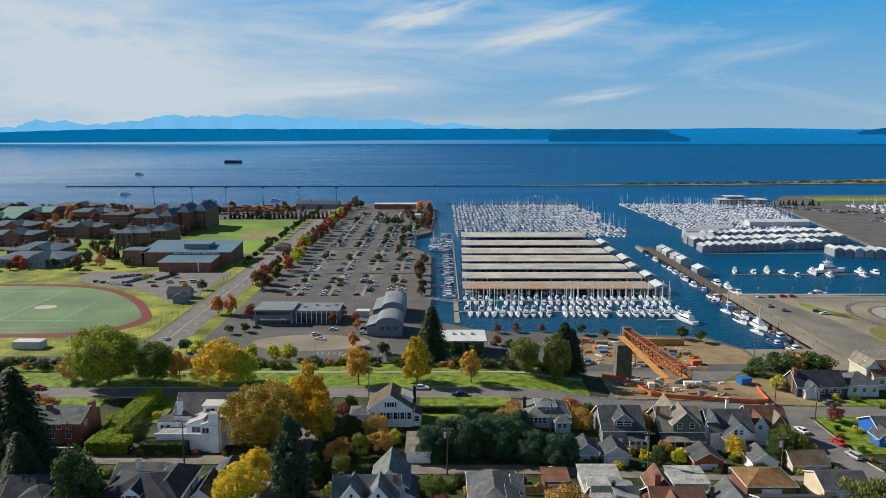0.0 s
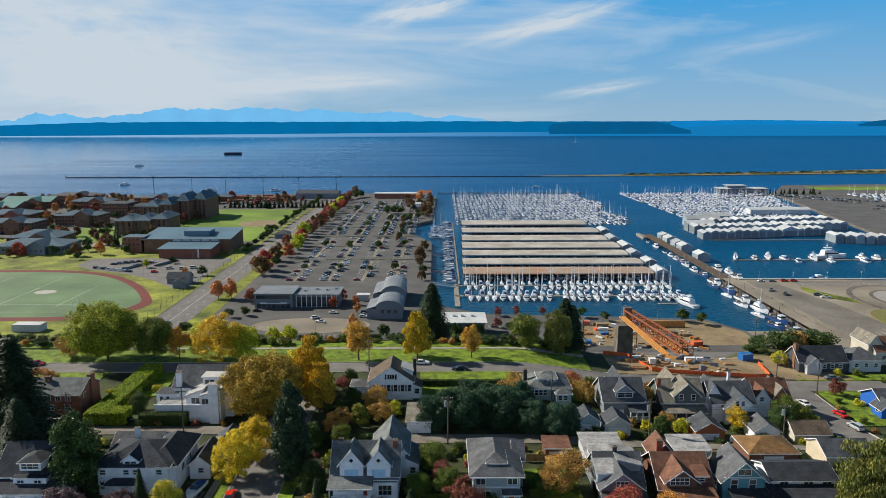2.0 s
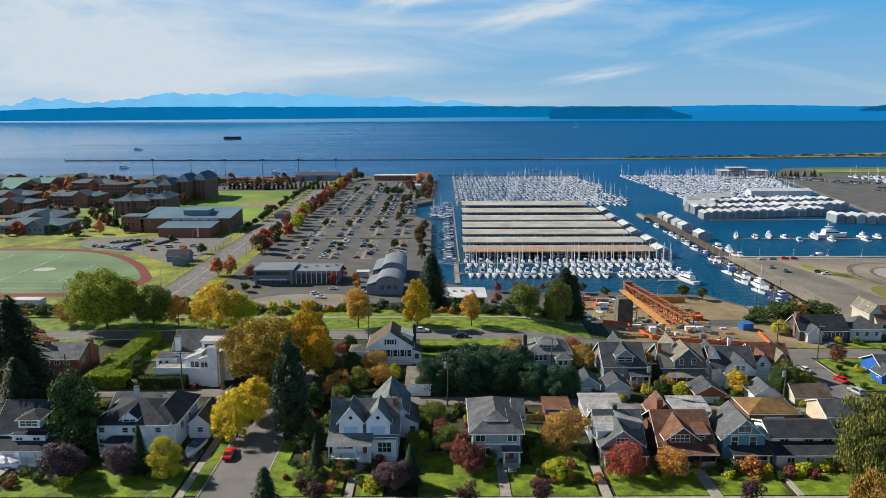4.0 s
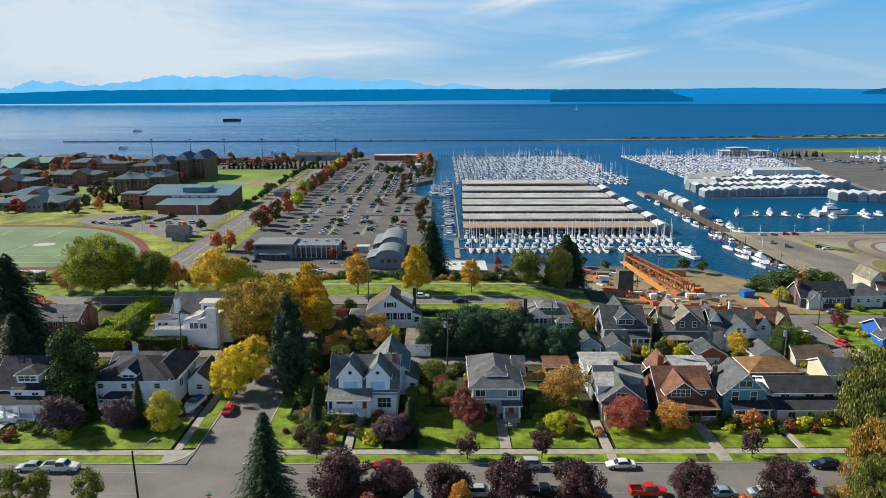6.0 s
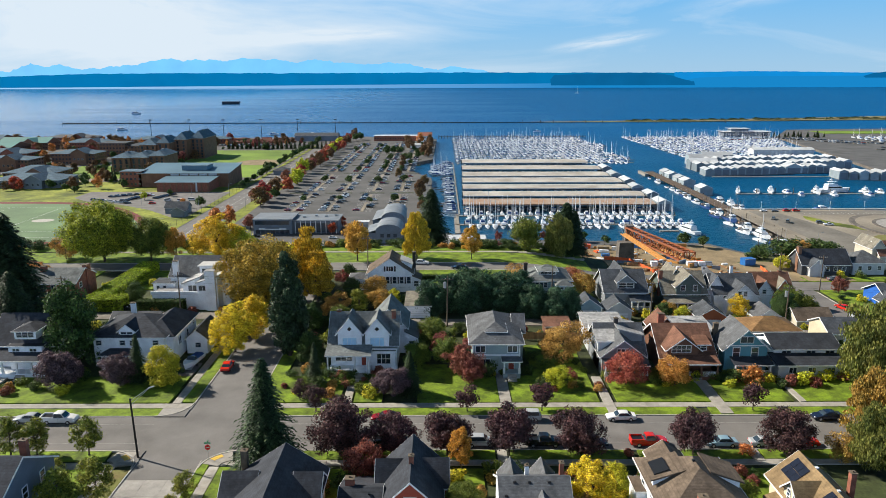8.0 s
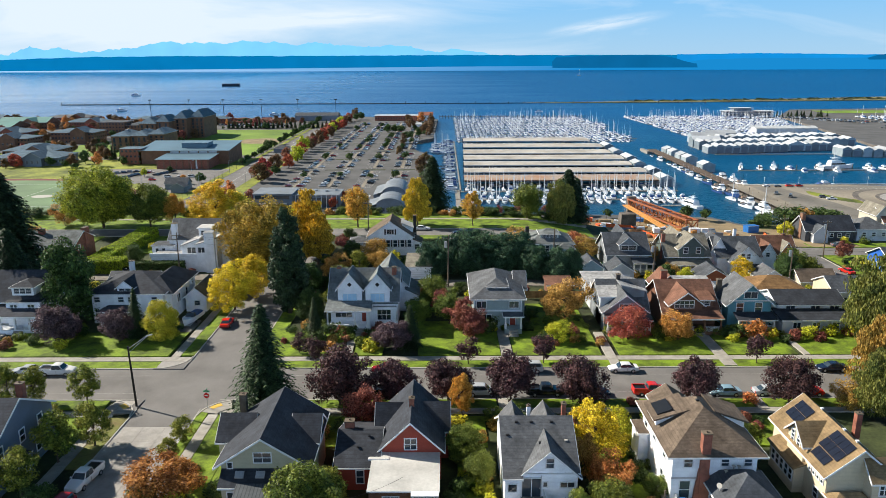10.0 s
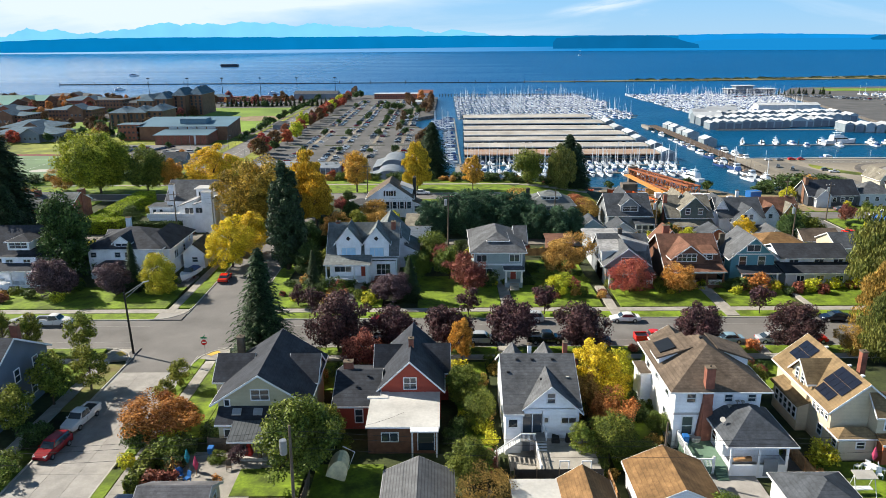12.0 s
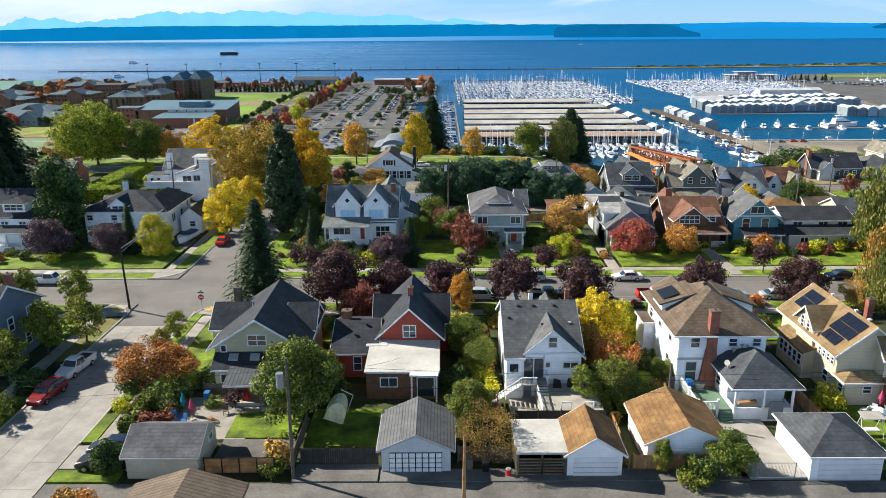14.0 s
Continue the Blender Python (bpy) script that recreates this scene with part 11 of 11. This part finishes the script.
def build_clutter():
    """Loose planks, pipes and wrapped goods lying about the building sites."""
    r = random.Random(91)
    heaps = {"loose_timber": (M_WOOD, Geo()), "loose_steel": (M_OCHRE, Geo()), "wrapped_goods": (M_TRIM, Geo()), "dark_goods": (M_SLATEBLDG, Geo())}
    for i in range(150):
        low = r.random() < 0.6
        x, y = (r.uniform(52, 122), r.uniform(314, 358)) if low else (r.uniform(58, 92), r.uniform(210, 228))
        z = 3.0 if low else land(x, y) + 0.08
        a, w, d, h = r.uniform(-0.9, 0.9), r.uniform(0.6, 4.5), r.uniform(0.2, 0.9), r.uniform(0.2, 1.2)
        c, q = math.cos(a), math.sin(a)
        base = [(x + c * u - q * v, y + q * u + c * v) for u, v in ((-w / 2, -d / 2), (w / 2, -d / 2), (w / 2, d / 2), (-w / 2, d / 2))]
        heaps[r.choice(list(heaps))][1].hexa([(*p, z - 0.05) for p in base], [(*p, z + h) for p in base])
    for name, (mat, g) in heaps.items():
        tagged(part(name, g, mat), "scattered " + name.replace("_", " ") + " on the building sites", "site material", kind="stuff")


def build_street_things():
    # lamp post and stop sign at the corner
    t = thing("street_lamp", "dark wooden pole with a long arm lamp", "street lamp", (-43.9, 95.4, land(-43.9, 95.4)))
    part("pole", Geo().tube((0, 0, -0.2), (-0.25, 0, 9.4), 0.17, 0.12, 10), M_DARKMETAL, t)
    part("arm", Geo().tube((-0.25, 0, 9.0), (2.0, 1.6, 10.4), 0.05, 0.05, 6).tube((-0.25, 0, 8.4), (2.0, 1.6, 10.3), 0.035, 0.035, 5), M_STEEL, t)
    part("lamp", Geo().hexa([(1.9, 1.4, 10.25), (2.6, 1.9, 10.35), (2.5, 2.1, 10.35), (1.8, 1.6, 10.25)], [(1.9, 1.4, 10.4), (2.6, 1.9, 10.45), (2.5, 2.1, 10.45), (1.8, 1.6, 10.4)]), M_STEEL, t)
    t = thing("stop_sign", "red octagonal stop sign with green street name plates", "road sign", (-33.4, 94.6, land(-33.4, 94.6)))
    part("post", Geo().tube((0, 0, 0), (0, 0, 2.9), 0.04, 0.04, 6), M_STEEL, t)
    part("plate", Geo().tube((0, -0.06, 2.2), (0, -0.09, 2.2), 0.42, 0.42, 8), M_STOPRED, t)
    part("lettering_bar", Geo().box(-0.26, -0.1, 2.13, 0.26, -0.092, 2.29), M_TRIM, t)
    part("name_plate", Geo().box(-0.45, -0.02, 2.75, 0.45, 0.02, 2.95), M_SIGNGREEN, t)
    part("name_plate", Geo().box(-0.02, -0.45, 2.96, 0.02, 0.45, 3.14), M_SIGNGREEN, t)
    poles = [(-12.9, 54.9, 11.6, True), (1.9, 50.6, 6.8, False), (-59.3, 157.8, 11.0, False), (1.4, 152.0, 11.5, True), (46.2, 152.2, 11.5, True), (76.0, 152.0, 11.0, True), (-20.4, 196.6, 10.5, False), (28.0, 176.0, 8.0, False), (94.6, 196.0, 11.5, False), (107.8, 198.4, 10.5, True), (22.6, 64.6, 6.2, False), (-86, 158.5, 10.0, False), (88, 316, 17, False), (64, 317, 14, False), (150, 335, 12, False)]
    tops = {}
    for x, y, h, trans in poles:
        z = 3.0 if y > 300 else land(x, y)
        t = thing("utility_pole", "weathered wooden utility pole with wires", "utility pole", (x, y, z), "utility poles")
        part("pole", Geo().tube((0, 0, -0.3), (0.1, 0, h), 0.18, 0.11, 8), M_WOOD if h < 8 and y < 60 else M_POLE, t)
        if h > 9 and y > 60:
            part("cross_arm", Geo().box(-1.2, -0.06, h - 0.8, 1.2, 0.06, h - 0.66), M_POLE, t)
            for k in (-1.1, -0.4, 0.6, 1.1):
                part("insulator", Geo().tube((k, 0, h - 0.66), (k, 0, h - 0.45), 0.05, 0.03, 6), M_TRIM, t)
        if trans:
            part("transformer", Geo().tube((-0.5, -0.2, h - 2.6), (-0.5, -0.2, h - 1.3), 0.32, 0.32, 12), M_STEEL, t)
        tops[x, y] = Vector((x, y, z + h - 0.5))
    def wire(a, b, sag=0.8, r=0.014):
        g = Geo()
        p = [a.lerp(b, i / 10) - Vector((0, 0, sag * 4 * (i / 10) * (1 - i / 10))) for i in range(11)]
        for i in range(10):
            g.tube(p[i], p[i + 1], r, r, 4)
        tagged(part("overhead_wire", g, M_DARKMETAL), "thin black overhead wire between poles", "wire", group="overhead wires", kind="structure")
    k = list(tops)
    P = lambda i: tops[k[i]]
    far = lambda x, y, z: Vector((x, y, z))
    for dz in (0, -0.5, -1.6):
        o = Vector((0, 0, dz))
        wire(P(0) + o, far(60, 56.5, G + 11 + dz), 1.6)
        wire(P(0) + o, far(-70, 54, G + 11 + dz), 1.4)
        wire(P(3) + o, P(4) + o, 0.9)
        wire(P(4) + o, P(5) + o, 0.9)
        wire(P(5) + o, far(140, 152, G + 9 + dz), 1.0)
        wire(P(3) + o, P(2) + o, 1.2)
    wire(P(3), far(9, 134, G + 9.5), 0.8), wire(P(0), far(-4, 70, G + 4.5), 0.8), wire(P(4), far(47, 172, G + 7), 0.5), wire(P(0), far(-18, 71, G + 5), 0.5)

    # fences of separate boards
    def fence(label, xa, ya, xb, yb, h, mat, step=0.19, rails=None):
        L = math.hypot(xb - xa, yb - ya)
        t = thing("fence", label, "fence", Matrix.Translation((xa, ya, land(xa, ya))) @ Matrix.Rotation(math.atan2(yb - ya, xb - xa), 4, "Z"))
        me = Geo().box(0.008, -0.012, 0.05, step - 0.008, 0.012, h).mesh("board", mat)
        for i in range(int(L / step)):
            part("board", me, None, t, at=(i * step, 0, 0.02 * ((i * 7) % 3)))
        pm = Geo().box(-0.06, 0.014, -0.3, 0.06, 0.13, h + 0.1).mesh("post", rails or mat)
        for i in range(int(L / 2.4) + 1):
            part("post", pm, None, t, at=(min(i * 2.4, L), 0, 0))
        part("rail", Geo().box(0, 0.014, h - 0.25, L, 0.08, h - 0.15).box(0, 0.014, 0.3, L, 0.08, 0.4), rails or mat, t)
    fence("dark stained board fence along the lane", -12.6, 57.0, -5.6, 57.0, 1.7, M_DARKWOOD, 0.2, M_OLDWOOD)
    t = thing("sliding_gate", "warm cedar sliding gate with black steel frame", "gate", (-20.9, 55.7, land(-20, 56)))
    for i in range(4):
        for k in range(9):
            part("board", Geo().box(0.06 + i * 1.55, -0.02, 0.12 + k * 0.16, 1.49 + i * 1.55, 0.02, 0.27 + k * 0.16), M_WOOD, t)
    for i in range(5):
        part("post", Geo().box(-0.05 + i * 1.55, -0.05, -0.1, 0.05 + i * 1.55, 0.05, 1.66), M_DARKMETAL, t)
    for v in (0.05, 1.57):
        part("rail", Geo().box(-0.05, -0.045, v, 6.25, 0.045, v + 0.07), M_DARKMETAL, t)
    fence("honey-coloured cedar fence beside the garage", 17.2, 56.0, 27.4, 56.0, 1.5, M_WOOD)
    fence("cedar boundary fence between gardens", 37.2, 62.5, 37.2, 86, 1.8, M_WOOD, 0.24)
    fence("weathered board fence behind the carport", 1.6, 57.4, 6.5, 57.4, 1.6, M_OLDWOOD)
    fence("weathered fence between gardens", 5.9, 62, 5.9, 68, 1.6, M_OLDWOOD, 0.24)
    fence("cedar fence beside the narrow yard", 16.9, 56.2, 16.9, 63.5, 1.5, M_WOOD, 0.24)
    fence("grey board fence beside the shrubs", -25.4, 70.0, -21, 70.0, 1.5, M_OLDWOOD, 0.24)
    fence("old board fence beside the lawn", -13.2, 57, -13.2, 64, 1.6, M_OLDWOOD, 0.26)
    fence("cedar fence behind the white house", 18, 87, 25, 87, 1.6, M_WOOD, 0.3)
    fence("brown fence behind the back garden", 17, 143.5, 29, 143.5, 1.6, M_WOOD, 0.4)
    fence("white picket fence along the lane", 67, 158.4, 74, 158.4, 1.3, M_TRIM, 0.3)
    fence("dark fence beside the terrace", -100, 160.8, -88, 160.8, 1.4, M_BRICK, 0.4)
    # chain-link gate
    t = thing("wire_gate", "wide grey chain-link gate on the lane", "gate", (27.6, 54.6, G))
    for x in (0, 3.3, 6.5):
        part("post", Geo().tube((x, 0, 0), (x, 0, 1.6), 0.05, 0.05, 6), M_STEEL, t)
    part("rail", Geo().tube((0, 0, 1.55), (6.5, 0, 1.55), 0.035, 0.035, 5).tube((0, 0, 0.1), (6.5, 0, 0.1), 0.03, 0.03, 5), M_STEEL, t)
    g = Geo()
    for i in range(52):
        g.box(i * 0.125, -0.006, 0.1, i * 0.125 + 0.012, 0.006, 1.55)
    part("wire_mesh", g, M_STEEL, t)["kind"] = "stuff"

    # garden furniture and small things
    def umbrella(x, y, h, mat, lab, is_open=False):
        t = thing("parasol", lab, "parasol", (x, y, land(x, y) + 0.12))
        part("pole", Geo().tube((0, 0, 0), (0, 0, h), 0.03, 0.03, 6), M_WOOD, t)
        part("canopy", Geo().tube((0, 0, h - 0.4), (0, 0, h + 0.1), 1.3, 0.05, 8) if is_open else Geo().tube((0, 0, h * 0.35), (0, 0, h * 0.6), 0.12, 0.3, 8).tube((0, 0, h * 0.6), (0, 0, h), 0.3, 0.04, 8), mat, t)
        part("base", Geo().tube((0, 0, 0), (0, 0, 0.1), 0.28, 0.25, 10), M_KERB, t)
    umbrella(-26.3, 66.2, 2.4, M_TEAL, "closed teal parasol on the patio"), umbrella(-25.0, 64.9, 2.4, M_PINK, "closed pink parasol on the patio"), umbrella(44.9, 66.1, 2.3, M_PINK, "closed pink parasol on the terrace"), umbrella(24.5, 150.8, 2.4, M_TARP, "open cream parasol in a back garden", True)

    def chair(x, y, a, mat, lab):
        t = thing("garden_chair", lab, "chair", Matrix.Translation((x, y, land(x, y) + 0.14)) @ Matrix.Rotation(radians(a), 4, "Z"), "garden chairs")
        part("seat", Geo().box(-0.28, -0.28, 0.38, 0.28, 0.28, 0.44), mat, t)
        part("backrest", Geo().hexa([(-0.28, 0.24, 0.44), (0.28, 0.24, 0.44), (0.28, 0.3, 0.44), (-0.28, 0.3, 0.44)], [(-0.26, 0.42, 1.0), (0.26, 0.42, 1.0), (0.26, 0.48, 1.0), (-0.26, 0.48, 1.0)]), mat, t)
        for sx in (-0.25, 0.25):
            for sy in (-0.25, 0.25):
                part("leg", Geo().box(sx - 0.03, sy - 0.03, 0, sx + 0.03, sy + 0.03, 0.38), mat, t)
    for x, y, a in ((-26.6, 64.6, 40), (-25.7, 64.0, -30), (-27.0, 65.6, 120)):
        chair(x, y, a, M_BLUE, "bright blue garden chair on the patio")
    chair(-22.0, 66.0, 20, M_OLDWOOD, "dark wooden garden chair on the patio")
    for i in range(5):
        chair(44.0 + 1.2 * math.cos(i * 1.256), 65.0 + 1.0 * math.sin(i * 1.256), 72 * i + 60, M_TRIM, "white garden chair round the table")
    t = thing("garden_table", "round white garden table on the terrace", "table", (44.0, 65.0, land(44, 65) + 0.14))
    part("tabletop", Geo().tube((0, 0, 0.7), (0, 0, 0.75), 0.7, 0.7, 14), M_TRIM, t)
    part("leg", Geo().tube((0, 0, 0), (0, 0, 0.7), 0.08, 0.06, 6), M_TRIM, t)
    t = thing("garden_swing", "white canopied garden swing on the lawn", "swing", (41.2, 61.5, land(41, 61) + 0.14))
    part("canopy", Geo().hexa([(-1.05, -0.6, 1.9), (1.05, -0.6, 1.9), (1.05, 0.6, 2.15), (-1.05, 0.6, 2.15)], [(-1.05, -0.6, 1.96), (1.05, -0.6, 1.96), (1.05, 0.6, 2.21), (-1.05, 0.6, 2.21)]), M_KERB, t)
    for sx in (-1, 1):
        part("leg", Geo().tube((sx, -0.8, 0), (sx, 0, 2.0), 0.04, 0.04, 5).tube((sx, 0.8, 0), (sx, 0, 2.0), 0.04, 0.04, 5), M_TRIM, t)
    part("seat", Geo().box(-0.9, -0.3, 0.5, 0.9, 0.3, 0.6), M_TRIM, t)
    t = thing("tarp_shelter", "sagging cream canvas shelter on a metal frame", "shelter", Matrix.Translation((-10.7, 65.0, land(-10, 64) + 0.35)) @ Matrix.Rotation(0.35, 4, "Y") @ Matrix.Diagonal((0.68, 0.75, 0.95, 1)))
    n = 8
    arc = [(1.5 * math.cos(math.pi * i / n), 2.3 * math.sin(math.pi * i / n) ** 0.8) for i in range(n + 1)]
    part("canvas", Geo().side(arc, -1.4, 1.4), M_TARP, t)
    part("hoop", Geo().tube((1.6, 1.5, 0), (1.6, 1.5, 2.4), 0.05, 0.05, 5).tube((1.6, 1.5, 2.4), (-0.4, 1.5, 2.6), 0.05, 0.05, 5), M_TRIM, t)
    def bin_(x, y, mat, lab, z=None):
        t = thing("wheelie_bin", lab, "bin", (x, y, land(x, y) + 0.1 if z is None else z))
        part("tub", Geo().hexa([(-0.24, -0.28, 0.05), (0.24, -0.28, 0.05), (0.24, 0.28, 0.05), (-0.24, 0.28, 0.05)], [(-0.3, -0.36, 1.0), (0.3, -0.36, 1.0), (0.3, 0.36, 1.0), (-0.3, 0.36, 1.0)]), mat, t)
        part("lid", Geo().hexa([(-0.32, -0.4, 1.0), (0.32, -0.4, 1.0), (0.32, 0.38, 1.0), (-0.32, 0.38, 1.0)], [(-0.28, -0.36, 1.06), (0.28, -0.36, 1.06), (0.28, 0.3, 1.12), (-0.28, 0.3, 1.12)]), mat, t)
        for sx in (-0.22, 0.22):
            part("wheel", Geo().tube((sx - 0.04, 0.34, 0.1), (sx + 0.04, 0.34, 0.1), 0.1, 0.1, 8), M_RUBBER, t)
    bin_(-24.7, 68.8, M_BLUE, "blue wheeled bin beside the house"), bin_(2.6, 56.2, M_OLDWOOD, "dark wheeled bin on the lane"), bin_(4.0, 55.8, M_DARKMETAL, "dark grey wheeled bin on the lane"), bin_(26.3, 69.2, M_BLUE, "blue covered tub on the deck", land(26, 69) + 1.02)
    t = thing("fuel_can", "small red metal can on the lane", "can", (6.0, 55.2, land(6, 55) + 0.08))
    part("body", Geo().tube((0, 0, 0), (0, 0, 0.6), 0.24, 0.24, 12), M_RED, t)
    part("lid", Geo().tube((0, 0, 0.6), (0, 0, 0.68), 0.26, 0.2, 12), M_GREYTRIM, t)
    # trailer boat beside the white house
    boat("runabout", -47.4, 130.2, 260, 1.05, land(-47, 130) + 0.55)
    t = thing("boat_trailer", "steel trailer under the small boat", "trailer", (-47.4, 130.2, land(-47, 130)))
    part("trailer_bed", Geo().box(-0.6, -3, 0.3, 0.6, 3, 0.42), M_STEEL, t)
    for s in (-0.95, 0.95):
        wheel(t, s, -0.6, 0.3, Geo().tube((-0.1, 0, 0), (0.1, 0, 0), 0.3, 0.3, 12).mesh("wheel", M_RUBBER), None)
    t = thing("planter_tub", "round planter tub with bushes on the patio", "planter", (30.2, 68.2, land(30, 68) + 1.02))
    part("tub", Geo().tube((-2.6, 1.6, 0), (-2.6, 1.6, 0.5), 0.5, 0.6, 10), M_KERB, t)
    # raised beds behind the white house
    t = thing("raised_bed", "small timber raised bed with soil", "planter", (8.0, 64.6, land(8, 64) + 0.1))
    part("frame", Geo().box(-0.9, -0.4, 0, 0.9, 0.4, 0.4), M_OLDWOOD, t)
    part("soil", Geo().box(-0.82, -0.33, 0.4, 0.82, 0.33, 0.43), M_SOIL, t)


build_town()
build_town_trees()
join_far_trees()
join_far_shrubs()
build_bridge()
build_clutter()
build_street_things()
